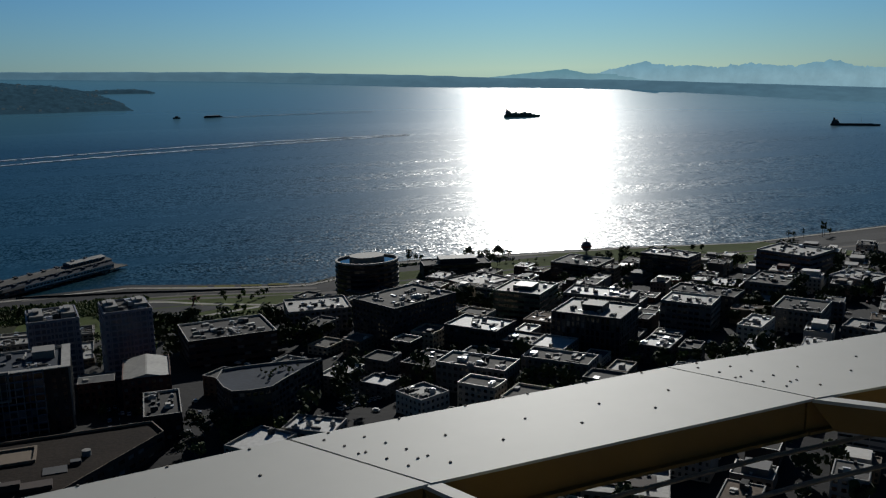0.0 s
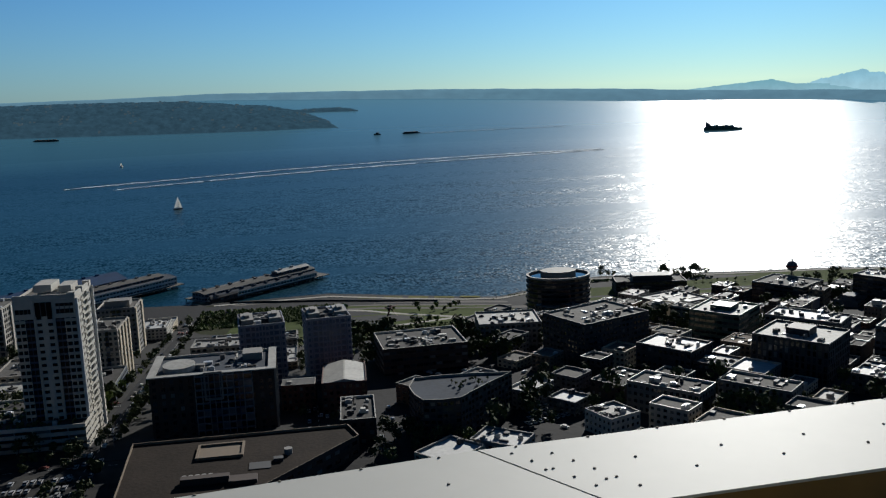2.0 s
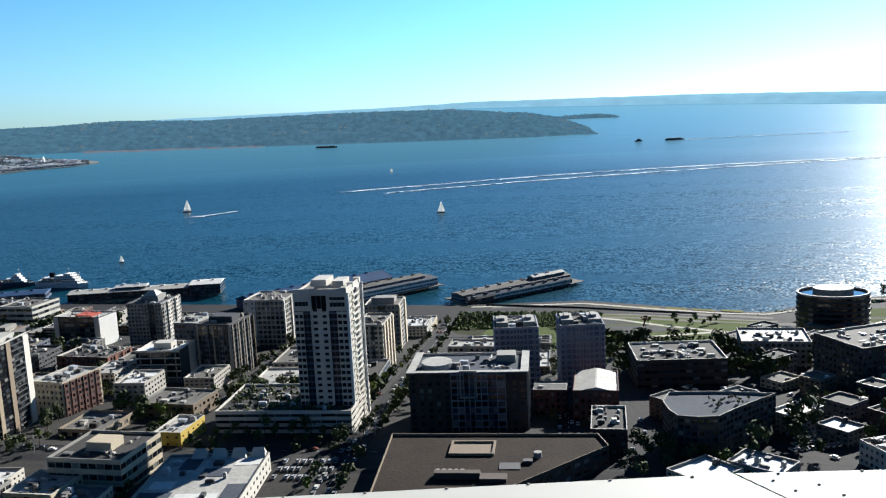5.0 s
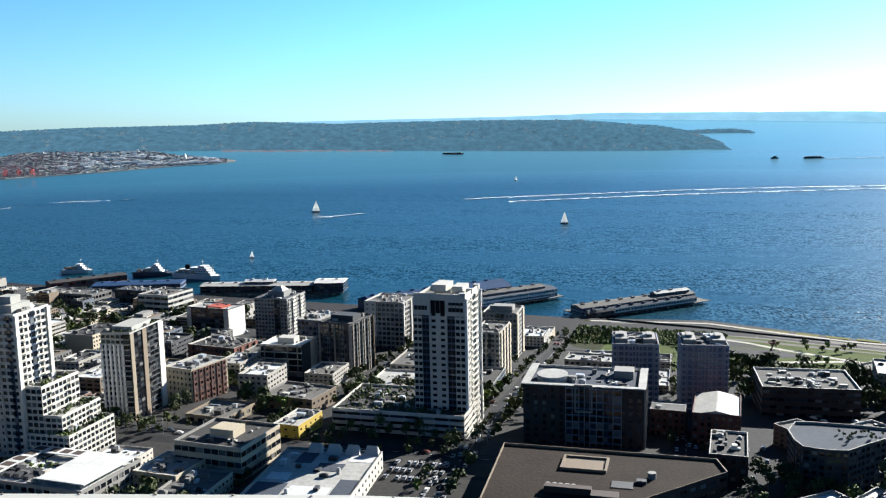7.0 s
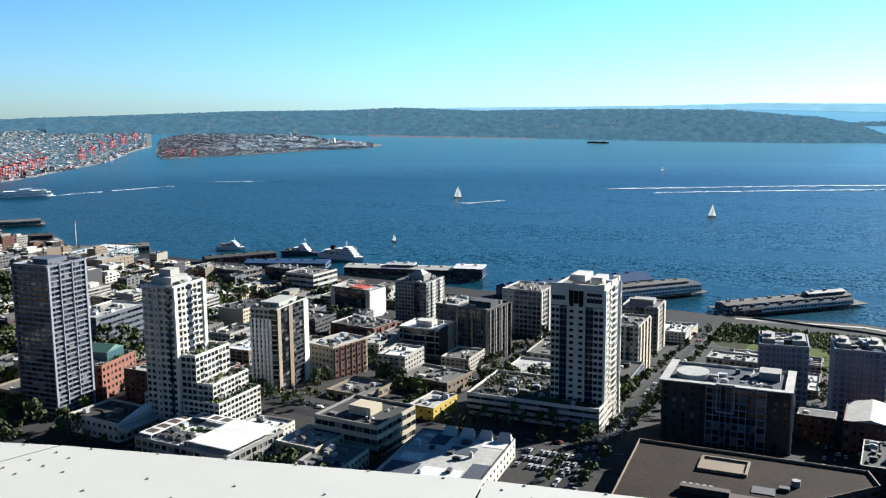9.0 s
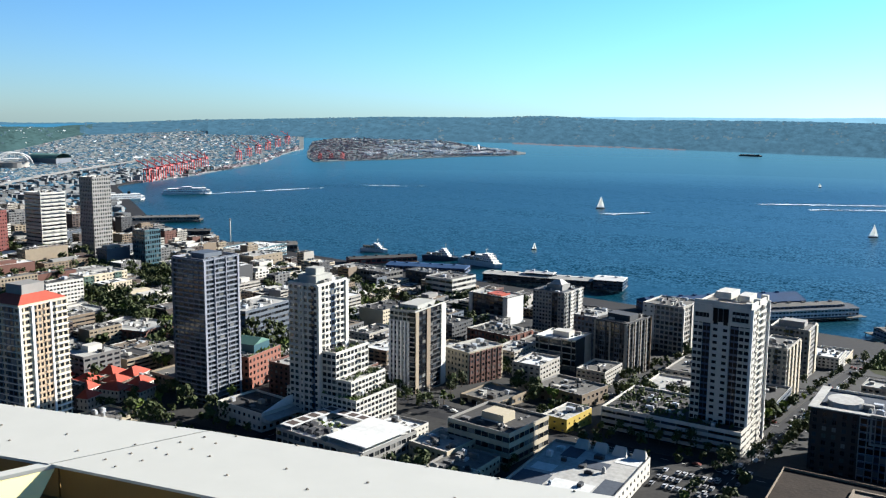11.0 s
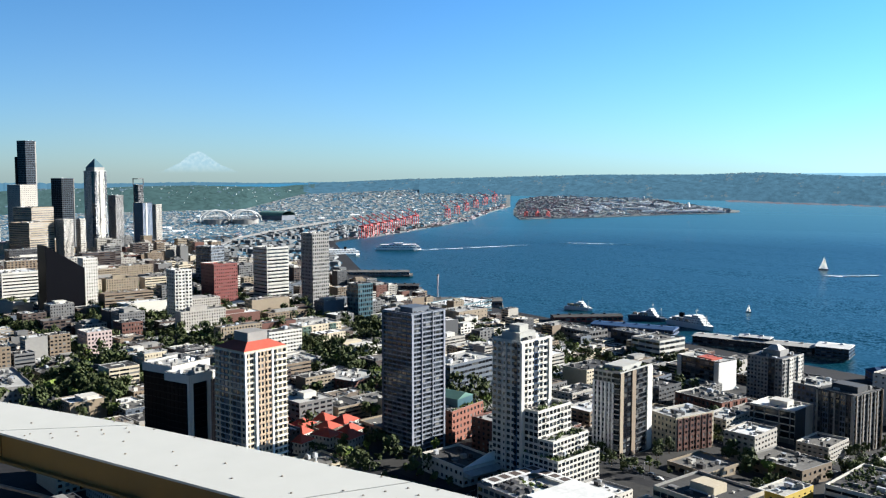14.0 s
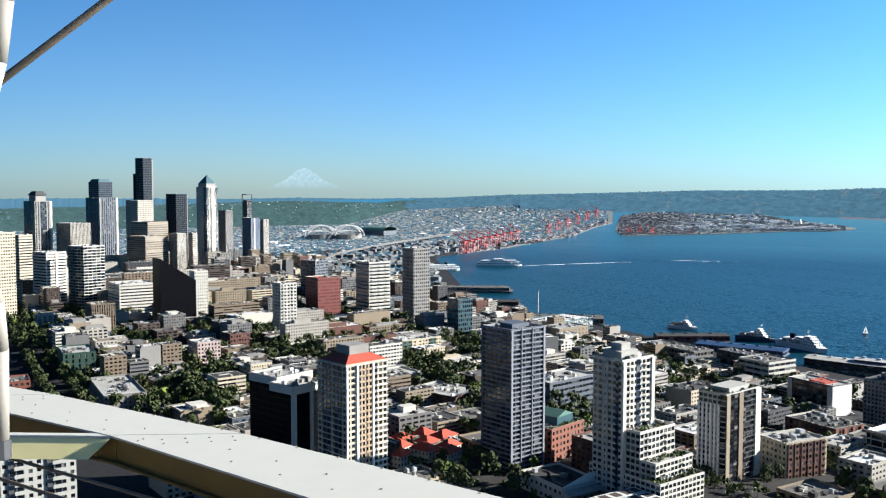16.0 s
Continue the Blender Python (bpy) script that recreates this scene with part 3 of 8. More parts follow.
for k in range(-46, 46):
    a0, a1 = JOINT + STEP * k + 0.012, JOINT + STEP * (k + 1) - 0.012
    plate = Shape()
    o0, o1, i0, i1 = (ring_local(R_OUT, a0), ring_local(R_OUT, a1), ring_local(inner(k), a0 + lean(k)), ring_local(inner(k + 1), a1 + lean(k + 1)))
    low = lambda p, dz: (p[0], p[1], p[2] + dz)
    T = -.012
    plate.quad(i1, i0, o0, o1).quad(low(i0, T), low(i1, T), low(o1, T), low(o0, T))
    plate.quad(i0, i1, low(i1, T), low(i0, T)).quad(o1, o0, low(o0, T), low(o1, T)).quad(i1, o1, low(o1, T), low(i1, T)).quad(o0, i0, low(i0, T), low(o0, T))
    near = -7 <= k <= 10
    p = part("top_plate", plate, M["paint"], ring)
    e0, e1, f0, f1 = inner(k), inner(k + 1), a0 + lean(k), a1 + lean(k + 1)
    rim_of = lambda u, v: [ring_local(e0 + u, f0)[:2], ring_local(e0 + v, f0)[:2], ring_local(e1 + v, f1)[:2], ring_local(e1 + u, f1)[:2]]
    if near:
        part("inner_web", Shape().prism(rim_of(.05, .07), -.17, -.012), M["ochre_paint"], ring, "ochre painted inner web of the beam")
        part("bottom_plate", Shape().prism([ring_local(e0 + .02, f0)[:2], ring_local(R_OUT - .02, a0)[:2], ring_local(R_OUT - .02, a1)[:2], ring_local(e1 + .02, f1)[:2]], -.185, -.17), M["ochre_paint"], ring)
        part("outer_web", Shape().prism([ring_local(R_OUT - .07, a0)[:2], ring_local(R_OUT - .05, a0)[:2], ring_local(R_OUT - .05, a1)[:2], ring_local(R_OUT - .07, a1)[:2]], -.17, -.012), M["ochre_paint"], ring)
    else:
        part("box_beam", Shape().prism([ring_local(e0 + .05, f0)[:2], ring_local(R_OUT - .05, a0)[:2], ring_local(R_OUT - .05, a1)[:2], ring_local(e1 + .05, f1)[:2]], -.18, -.012), M["ochre_paint"], ring)
    if near:
        spots = [(R_OUT - .02, a0 + (a1 - a0) * (j + .5) / 6) for j in range(6)]
        spots += [(R_OUT - .27, a0 + (a1 - a0) * (j + .5) / 5) for j in range(5)] + [(R_IN + .21, a0 + (a1 - a0) * (j + 1) / 5) for j in range(4)]
        for side, sh in ((.16, 0), (.42, .05)):
            spots += [(R_OUT - .08 - .095 * j - sh, a1 - side + lean(k + 1) * (.08 + .095 * j + sh) / (R_OUT - R_IN)) for j in range(5)]
        for r, d in spots:
            q = part("rivet", rivet_mesh, None, ring)
            q.location = ring_local(r, d + 0.004 * math.sin(r * 40 + d * 9), 0.0)

for k in range(-6, 11):
    d = JOINT + STEP * k
    br = thing("deck_bracket", *on_ring(inner(k) + .03, d + lean(k), RING_Z - .016), 45 - 21 * min(max(k, -1), 6), "cream painted steel bracket from the deck to the ring beam", "bracket", "brackets under the ring")
    def diagonal(x0, x1):
        q = Shape().box(x0, x1, -2.3, -.01, -.125, -.006)
        q.v = [(px, py - (.1 if py > -1 and pz < -.1 else 0), pz) for px, py, pz in q.v]
        return q
    part("top_flange", Shape().box(-.028, .028, -2.3, -.01, -.004, .012), M["paint"], br)
    # ochre web: this flank's shade put into its colour, against the cream flank
    part("web", diagonal(-.024, -.016), M["ochre_paint"], br)
    # lower edge swung out so that the cream face catches the sun
    plate = diagonal(.02, .028)
    plate.v = [(px + (.085 if pz < -.1 else 0), py, pz * (.86 if pz < -.1 else 1)) for px, py, pz in plate.v]
    part("side_plate", plate, M["cream_paint"], br, "cream sloping side plate")
for dr, dz in ((-.05, -.2), (-.31, -.2)):
    for k in range(-6, 9):
        a, b = JOINT + STEP * k, JOINT + STEP * (k + 1)
        tagged(new("safety_cable", Shape().bar(on_ring(R_IN + dr, a, RING_Z + dz), on_ring(R_IN + dr, b, RING_Z + dz), .011).mesh("safety_cable", M["cable"])),
               "thin brown steel cable strung between the brackets", "cable", "cables under the ring")


# Both unseen: the camera's round deck, pale to bounce light, and its carrying shaft.
disc = [(24.95 * math.cos(radians(3 * i)), 24.95 * math.sin(radians(3 * i))) for i in range(120)]
deck = structure("floor", Shape().prism(disc, -.4, 0), M["paint"], "pale painted round deck of the tower", "deck")
deck.location = (RING_C[0], RING_C[1], EYE - 1.62)
shaft = structure("tower_shaft", Shape().prism([(6 * math.cos(radians(10 * i)), 6 * math.sin(radians(10 * i))) for i in range(36)], 0, 157), M["paint"], "white steel shaft that carries the deck", "tower")
shaft.location = (RING_C[0], RING_C[1], EYE - 159.1)


# ---- buildings ----
HERO = []
LOW = []
ROOT = {}


def facade(wall, panes, p0, u, nrm, width, z0, z1, nf, nb, fw, fh, rec=0.25, sill=0.5, singles=None, lite=False):
    """A wall with real recessed openings: nf floors by nb bays, each opening fw by fh of its cell."""
    cw, ch = width / nb, (z1 - z0) / nf
    P = lambda s, t, q=0.0: (p0[0] + u[0] * s - nrm[0] * q, p0[1] + u[1] * s - nrm[1] * q, t)
    g = len(wall.v)
    wall.v += [P(j * cw, z0 + i * ch) for i in range(nf + 1) for j in range(nb + 1)]
    for i in range(nf):
        for j in range(nb):
            a0, a1 = j * cw + cw * (1 - fw) / 2, (j + 1) * cw - cw * (1 - fw) / 2
            b0 = z0 + i * ch + ch * (1 - fh) * sill
            b1 = b0 + ch * fh
            k = len(wall.v)
            c0 = g + i * (nb + 1) + j
            c1, c2, c3 = c0 + 1, c0 + nb + 2, c0 + nb + 1
            wall.v += [P(a0, b0), P(a1, b0), P(a1, b1), P(a0, b1), P(a0, b0, rec), P(a1, b0, rec), P(a1, b1, rec), P(a0, b1, rec)]
            wall.f += [(c0, c1, k + 1, k), (c1, c2, k + 2, k + 1), (c2, c3, k + 3, k + 2), (c3, c0, k, k + 3),
                       (k, k + 1, k + 5, k + 4), (k + 1, k + 2, k + 6, k + 5), (k + 2, k + 3, k + 7, k + 6), (k + 3, k, k + 4, k + 7)]
            if lite:
                del wall.f[-4:]
            if singles is not None:
                singles.append((P((a0 + a1) / 2, (b0 + b1) / 2, rec), a1 - a0, b1 - b0, math.degrees(math.atan2(u[1], u[0]))))
            else:
                panes.quad(P(a0, b0, rec), P(a1, b0, rec), P(a1, b1, rec), P(a0, b1, rec))


PANE_MESH = {}


def pane_mesh(w, h, frame_mat):
    """A sliding window: two sashes of glass in a frame that stands 4 cm proud of it."""
    key = (round(w, 2), round(h, 2))
    if key not in PANE_MESH:
        s = Shape()
        s.quad((-w / 2, -.01, -h / 2), (w / 2, -.01, -h / 2), (w / 2, -.01, h / 2), (-w / 2, -.01, h / 2))
        s.box(-.04, .04, -.05, .0, -h / 2, h / 2)
        me = s.mesh("window", M["glass_obj"])
        me.materials.append(frame_mat)
        me.polygons.foreach_set("material_index", [0] + [1] * 6)
        PANE_MESH[key] = me
    return PANE_MESH[key]


def building(name, label, x, y, w, d, yaw, top, wall="beige", roof="roof_grey", floors=None, bay=3.4, fw=.55, fh=.5, fr="", glass="glass", base=None,
             category="building", group="", parapet=.9, clutter=5, single=False, seed=1, balcony=0, sides="nesw", rec=.25, hero=True, blank="", strips=(), pent=None, bands=None, coping=None):
    """One building: walls with openings on its sides, a roof behind a parapet, plant on the roof, balconies if it has them."""
    rnd = random.Random(seed * 7919 + int(x * 3 + y))
    zb = (ground(x, y) if base is None else base) - 1.5
    h = top - zb
    root = thing(name, x, y, zb, yaw, label, category, group)
    if not hero:
        LOW.append((x, y, math.hypot(w, d) / 2, w, d, yaw))
    if hero:
        ROOT[round(x), round(y)] = (root, h)
        HERO.append((x, y, math.hypot(w, d) / 2, w, d, yaw))
    nf = floors or max(1, round(h / 3.3))
    wm, panes, cope, singles = Shape(), Shape(), Shape(), [] if single else None
    c = [(-w / 2, -d / 2), (w / 2, -d / 2), (w / 2, d / 2), (-w / 2, d / 2)]
    hw = h - parapet
    for i, side in enumerate("senw"):
        a, b = c[i], c[(i + 1) % 4]
        L = math.hypot(b[0] - a[0], b[1] - a[1])
        u = ((b[0] - a[0]) / L, (b[1] - a[1]) / L)
        nrm = (u[1], -u[0])
        if side in blank:
            wm.quad((*a, 0), (*b, 0), (*b, hw), (*a, hw))
        else:
            seen = side == "s" or (side == "e" and x < 0) or (side == "w" and x > 0)
            facade(wm, panes, a, u, nrm, L, 1.5, hw, nf, max(1, round(L / bay)), fw, fh, rec, singles=singles if seen else None)
            wm.quad((*a, 0), (*b, 0), (*b, 1.5), (*a, 1.5))
        wm.quad((*a, hw), (*b, hw), (*b, h), (*a, h))
        ia, ib = [(q[0] * (1 - 1.0 / w), q[1] * (1 - 1.0 / d)) for q in (a, b)]
        cope.quad((*a, h), (*b, h), (*ib, h), (*ia, h)).quad((*ia, h), (*ib, h), (*ib, hw - .3), (*ia, hw - .3))
    part("wall", wm, M[wall], root)
    part("coping", cope, M[coping or (rnd.choice(("white", "light_grey", "roof_light")) if rnd.random() < .6 else wall)], root)
    part("roof", Shape().quad((-w / 2 + .3, -d / 2 + .3, hw - .25), (w / 2 - .3, -d / 2 + .3, hw - .25), (w / 2 - .3, d / 2 - .3, hw - .25), (-w / 2 + .3, d / 2 - .3, hw - .25)), M[roof], root)
    if panes.f:
        part("glazing", panes, M[glass], root, "dark glass panes set back in the walls", "stuff")
    for loc, pw, ph, pyaw in singles or ():
        ob = part("window", pane_mesh(pw, ph, M["dark_grey"]), None, root)
        ob.matrix_local = pose(*loc, 0, 0, pyaw)
    for side, f0, f1, mat, out, nb, sfw, sfh in strips:
        i = "senw".index(side)
        a, b = c[i], c[(i + 1) % 4]
        L = math.hypot(b[0] - a[0], b[1] - a[1])
        u = ((b[0] - a[0]) / L, (b[1] - a[1]) / L)
        nrm = (u[1], -u[0])
        pa = (a[0] + u[0] * L * f0 + nrm[0] * out, a[1] + u[1] * L * f0 + nrm[1] * out)
        pb = (a[0] + u[0] * L * f1 + nrm[0] * out, a[1] + u[1] * L * f1 + nrm[1] * out)
        qa, qb = (pa[0] - nrm[0] * out, pa[1] - nrm[1] * out), (pb[0] - nrm[0] * out, pb[1] - nrm[1] * out)
        ss, gs = Shape(), Shape()
        if nb:
            facade(ss, gs, pa, u, nrm, L * (f1 - f0), 1.5, hw, nf, nb, sfw, sfh, min(.2, out * .8))
        else:
            ss.quad((*pa, 1.5), (*pb, 1.5), (*pb, hw), (*pa, hw))
        ss.quad((*qa, 1.5), (*pa, 1.5), (*pa, hw), (*qa, hw)).quad((*pb, 1.5), (*qb, 1.5), (*qb, hw), (*pb, hw)).quad((*pa, hw), (*pb, hw), (*qb, hw), (*qa, hw))
        strip = part("facade_strip", ss, M[mat], root)
        if gs.f:
            part("glazing", gs, M[glass], strip, kind="stuff")
    if bands:
        for f in range(1, nf + 1):
            z = 1.5 + (hw - 1.5) * f / nf
            bs = Shape()
            o = .35
            for (x0, x1, y0, y1) in ((-w / 2 - o, w / 2 + o, -d / 2 - o, -d / 2 - .003), (-w / 2 - o, w / 2 + o, d / 2 + .003, d / 2 + o), (-w / 2 - o, -w / 2 - .003, -d / 2, d / 2), (w / 2 + .003, w / 2 + o, -d / 2, d / 2)):
                bs.box(x0, x1, y0, y1, z - .2, z + .2)
            part("floor_band", bs, M[bands], root)
    zr = hw - .25
    if pent:
        part("penthouse", Shape().box(-w * pent[0] / 2, w * pent[0] / 2, -d * pent[1] / 2, d * pent[1] / 2, zr, zr + pent[2]), M[wall], root)
    for _ in range(clutter):
        bw, bd, bh = rnd.uniform(1.2, 4.5), rnd.uniform(1.2, 3.5), rnd.uniform(.8, 2.4)
        px, py = rnd.uniform(-.42, .42) * w, rnd.uniform(-.42, .42) * d
        u = Shape().box(px - bw / 2, px + bw / 2, py - bd / 2, py + bd / 2, zr, zr + bh)
        if rnd.random() < .5:
            u.box(px - bw * .3, px + bw * .3, py - bd * .3, py + bd * .3, zr + bh, zr + bh + .35)
        part("rooftop_unit", u, M[rnd.choice(("metal", "light_grey", "roof_light", "dark_grey"))], root)
    if balcony:
        for side, sgn in (("s", -1), ("e", 1) if x < 0 else ("w", -1)):
            L = w if side == "s" else d
            for b in range(balcony):
                ctr = (b + .5) / balcony * L - L / 2
                bs = Shape()
                if side == "s":
                    bs.box(ctr - 1.7, ctr + 1.7, -d / 2 - 1.3, -d / 2, -.1, .1).box(ctr - 1.7, ctr + 1.7, -d / 2 - 1.3, -d / 2 - 1.22, .1, 1.05)
                else:
                    xx = sgn * (w / 2 + 1.26)
                    bs.box(sgn * w / 2 - (0 if sgn > 0 else 1.3), sgn * w / 2 + (1.3 if sgn > 0 else 0), ctr - 1.7, ctr + 1.7, -.1, .1).box(xx - .04, xx + .04, ctr - 1.7, ctr + 1.7, .1, 1.05)
                bm_ = bs.mesh("balcony", M[wall])
                for f in range(1, nf):
                    part("balcony", bm_, None, root).location = (0, 0, 1.5 + (hw - 1.5) * f / nf)
    return root


def poly_building(name, label, pts, top, wall, roof, floors, bay, fw, fh, category="building", coping="light_grey", parapet=.9):
    """A building on any outline, given counter-clockwise, with openings on every side, a roof and a coping on its parapet."""
    cx, cy = sum(p[0] for p in pts) / len(pts), sum(p[1] for p in pts) / len(pts)
    zb = ground(cx, cy) - 1.5
    h = top - zb
    root = thing(name, cx, cy, zb, 0, label, category)
    ROOT[round(cx), round(cy)] = (root, h)
    xs, ys = [p[0] for p in pts], [p[1] for p in pts]
    HERO.append(((min(xs) + max(xs)) / 2, (min(ys) + max(ys)) / 2, math.hypot(max(xs) - min(xs), max(ys) - min(ys)) / 2, max(xs) - min(xs), max(ys) - min(ys), 0))
    wm, gm, cm = Shape(), Shape(), Shape()
    loc = [(p[0] - cx, p[1] - cy) for p in pts]
    hw = h - parapet
    for a, b in zip(loc, loc[1:] + loc[:1]):
        L = math.hypot(b[0] - a[0], b[1] - a[1])
        u = ((b[0] - a[0]) / L, (b[1] - a[1]) / L)
        facade(wm, gm, a, u, (u[1], -u[0]), L, 1.5, hw, floors, max(1, round(L / bay)), fw, fh)
        wm.quad((*a, 0), (*b, 0), (*b, 1.5), (*a, 1.5)).quad((*a, hw), (*b, hw), (*b, h), (*a, h))
        ia, ib = [(q[0] * (1 - .5 / max(1, math.hypot(*q))), q[1] * (1 - .5 / max(1, math.hypot(*q)))) for q in (a, b)]
        cm.quad((*a, h), (*b, h), (*ib, h), (*ia, h)).quad((*ia, h), (*ib, h), (*ib, hw - .3), (*ia, hw - .3))
    part("wall", wm, M[wall], root)
    part("glazing", gm, M["glass"], root, "dark glass panes set back in the walls", "stuff")
    part("coping", cm, M[coping], root)
    rf = Shape()
    rf.v = [(p[0] * .992, p[1] * .992, hw - .25) for p in loc]
    rf.f = [tuple(range(len(loc)))]
    part("roof", rf, M[roof], root)
    return root


APT, OFF, TWR = "apartment building", "office building", "tower"
building("apartment_tower", "white concrete apartment tower with small dark windows", -123.6, 454.8, 28.3, 29.3, -2, 108.7, "white", "roof_grey", 22, 3.1, .52, .46, glass="black", category=TWR, clutter=14, single=True, pent=(.4, .35, 2.0), blank="s", coping="white", strips=(("s", .0, .17, "white", .03, 2, .78, .55), ("s", .17, .31, "pane_blue", .12, 2, .86, .7), ("s", .31, .66, "white", .3, 2, .46, .46), ("s", .66, .81, "pane_blue", .12, 2, .86, .7), ("s", .81, 1.0, "white", .03, 2, .78, .55), ("e", .06, .24, "white", 1.0, 2, .6, .5), ("e", .6, .78, "white", 1.0, 2, .6, .5)))
building("parking_podium", "white banded parking podium under a tower with planted roof", -145, 452, 72.6, 46, 0, 49.4, "white", "roof_dark", 4, 8, .97, .44, category="parking garage", clutter=3, coping="white")
# lilac bays: the blue that their glass reflects is put into the wall colour
building("apartment_block", "grey and brick apartment block with pale roof", -49.6, 455, 60, 37, .8, 66.5, "brown", "roof_slate", 9, 4.2, .42, .6, category=APT, clutter=4, single=True, strips=(("s", .36, .47, "lilac", .9, 2, .86, .76), ("s", .47, .56, "pane_blue", .3, 2, .8, .76), ("s", .56, .67, "lilac", .9, 2, .86, .76), ("s", .67, .75, "pane_blue", .3, 2, .8, .76), ("s", .75, .82, "lilac", .9, 1, .86, .76)))
poly_building("flat_hall", "low hall with a wide brown gravel roof", [(-77.7, 312), (-46.0, 312), (18.1, 381.0), (14.1, 395.2), (-81.3, 395.5)], 49.7, "brown", "roof_brown", 2, 6, .6, .4, coping="tan")
building("glass_condo", "grey glass condominium tower with roof garden", -29, 528.6, 26, 30, 5, 70, "lilac", "roof_dark", 12, 3.1, .78, .66, glass="pane_blue", category=APT, clutter=9, bands="lilac", coping="lilac", strips=(("s", .0, .1, "lilac", .6, 1, .5, .5), ("s", .34, .44, "lilac", .8, 1, .6, .6), ("s", .56, .66, "lilac", .8, 1, .6, .6), ("s", .9, 1.0, "lilac", .6, 1, .5, .5)))
building("glass_condo", "grey glass condominium tower with roof garden", 9.5, 534.5, 26, 30, 5, 69.6, "lilac", "roof_dark", 12, 3.1, .78, .66, glass="pane_blue", category=APT, clutter=9, bands="lilac", coping="lilac", strips=(("s", .0, .1, "lilac", .6, 1, .5, .5), ("s", .34, .44, "lilac", .8, 1, .6, .6), ("s", .56, .66, "lilac", .8, 1, .6, .6), ("s", .9, 1.0, "lilac", .6, 1, .5, .5)))
building("brick_lofts", "dark red brick loft building with white roof", 16.4, 473.4, 23.7, 35.8, -3, 50.2, "brick", "roof_white", 5, 3.2, .5, .55, category=APT, clutter=1)
building("brick_lofts", "dark red brick loft building with white roof", -8.2, 473.3, 18, 15, -3, 47.5, "brick", "roof_white", 4, 3.2, .5, .55, category=APT, clutter=2)
building("low_workshop", "low dark building with a black tar roof", 19.9, 415.4, 16.7, 33, -3, 50.3, "brown", "roof_dark", 3, 4, .5, .5, clutter=6)
building("dark_office", "dark brick office with a roof full of plant", 67.5, 546, 52.7, 41, 3.3, 46, "brown", "roof_dark", 4, 4, .9, .4, category=OFF, clutter=22)
poly_building("condo_block", "curved dark condominium block with grey roof and roof garden", [(76.8, 426.6), (57.5, 427.2), (49.0, 426.1), (44.8, 413.5), (46.1, 401.2), (49.0, 393.2), (57.7, 391.1), (66.8, 392.0), (74.8, 400.7), (84.6, 410.5), (91.3, 416.8), (98.2, 423.2)], 58.8, "dark_grey", "roof_slate", 7, 3.2, .7, .6, APT)
building("mixed_block", "grey block with pale roof and plant", 136.6, 598.2, 43, 36, -6, 41.1, "light_grey", "roof_light", 5, 3.6, .6, .5, clutter=14)
building("apartment_block", "dark grey apartment block with plant on the roof", 180, 535.4, 54, 40, 24, 56.5, "dark_grey", "roof_grey", 8, 3.3, .6, .5, category=APT, clutter=16)
building("low_hall", "low hall with a pale roof near the shore", 291.6, 672, 42, 40, 20, 27.4, "grey", "roof_light", 3, 5, .6, .4, clutter=1)
# a lens flare's green is put into this office's walls
building("flare_green_office", "dark glass office with pale roof, green from lens flare", 280.4, 561, 37, 35, 42, 46.3, "green", "roof_light", 5, 4, .95, .5, category=OFF, clutter=3, pent=(.4, .4, 3))
building("dark_office", "dark office block with upright fins and pale roof", 271.7, 451, 36, 42, 40, 58.5, "dark_grey", "roof_light", 6, 3, .6, .8, category=OFF, clutter=2, pent=(.35, .3, 4))
building("white_roofed_office", "low office with a bright white roof", 325, 532, 26, 48, 43, 44.5, "grey", "roof_white", 4, 3.6, .6, .5, category=OFF, clutter=8)
building("apartment_block", "low dark apartment block with white roof terraces", 208, 477.6, 26, 35, 38, 50.1, "dark_grey", "roof_white", 4, 3.4, .6, .5, category=APT, clutter=7)
building("small_block", "small dark block with pale roof", 224, 454, 22, 20, 38, 45.4, "brown", "roof_light", 3, 3.4, .5, .5, clutter=5)
building("apartment_block", "grey apartment block with white parapet and roof plant", 174, 402.9, 20, 38, 42, 53.5, "grey", "roof_grey", 4, 3.2, .6, .5, category=APT, clutter=9, single=True)
building("long_block", "long grey block with flat roof", 216.5, 394, 18, 36, 42, 53, "grey", "roof_grey", 4, 3.4, .5, .5, clutter=4)
building("white_house", "small white block with roof terrace", 136, 381.4, 18, 18, 22, 50, "white", "roof_light", 3, 3.2, .5, .5, clutter=5)
building("gabled_hall", "low hall with a bright white roof", 80.4, 367.7, 24, 17, -37, 48, "light_grey", "roof_white", 2, 4, .5, .4, clutter=1)
building("low_shed", "low shed with dark roof", 163, 443.8, 28, 20, 37, 44.2, "brown", "roof_dark", 2, 4, .4, .4, clutter=1)
building("office_block", "grey office block with pale roof", 349, 462.9, 26, 32, 39, 53.1, "grey", "roof_light", 5, 3.4, .8, .5, category=OFF, clutter=4)
building("small_block", "small dark block with white roof", 287.7, 406.5, 26, 17, 38, 48.8, "dark_grey", "roof_white", 3, 3.4, .5, .5, clutter=6)
building("small_house", "small grey house with flat roof", 298.6, 393.7, 17, 11, 40, 48.4, "grey", "roof_grey", 3, 3.4, .5, .5, clutter=1)
building("shore_office", "dark glass office near the water with pale roof", 459.6, 640, 27, 44, 30, 40.5, "dark_grey", "roof_light", 6, 4, .95, .5, category=OFF, clutter=5)
building("waterfront_office", "long dark waterfront office", 318, 790, 65, 30, -12, 17.4, "dark_grey", "roof_grey", 4, 4, .95, .5, category=OFF, clutter=3)
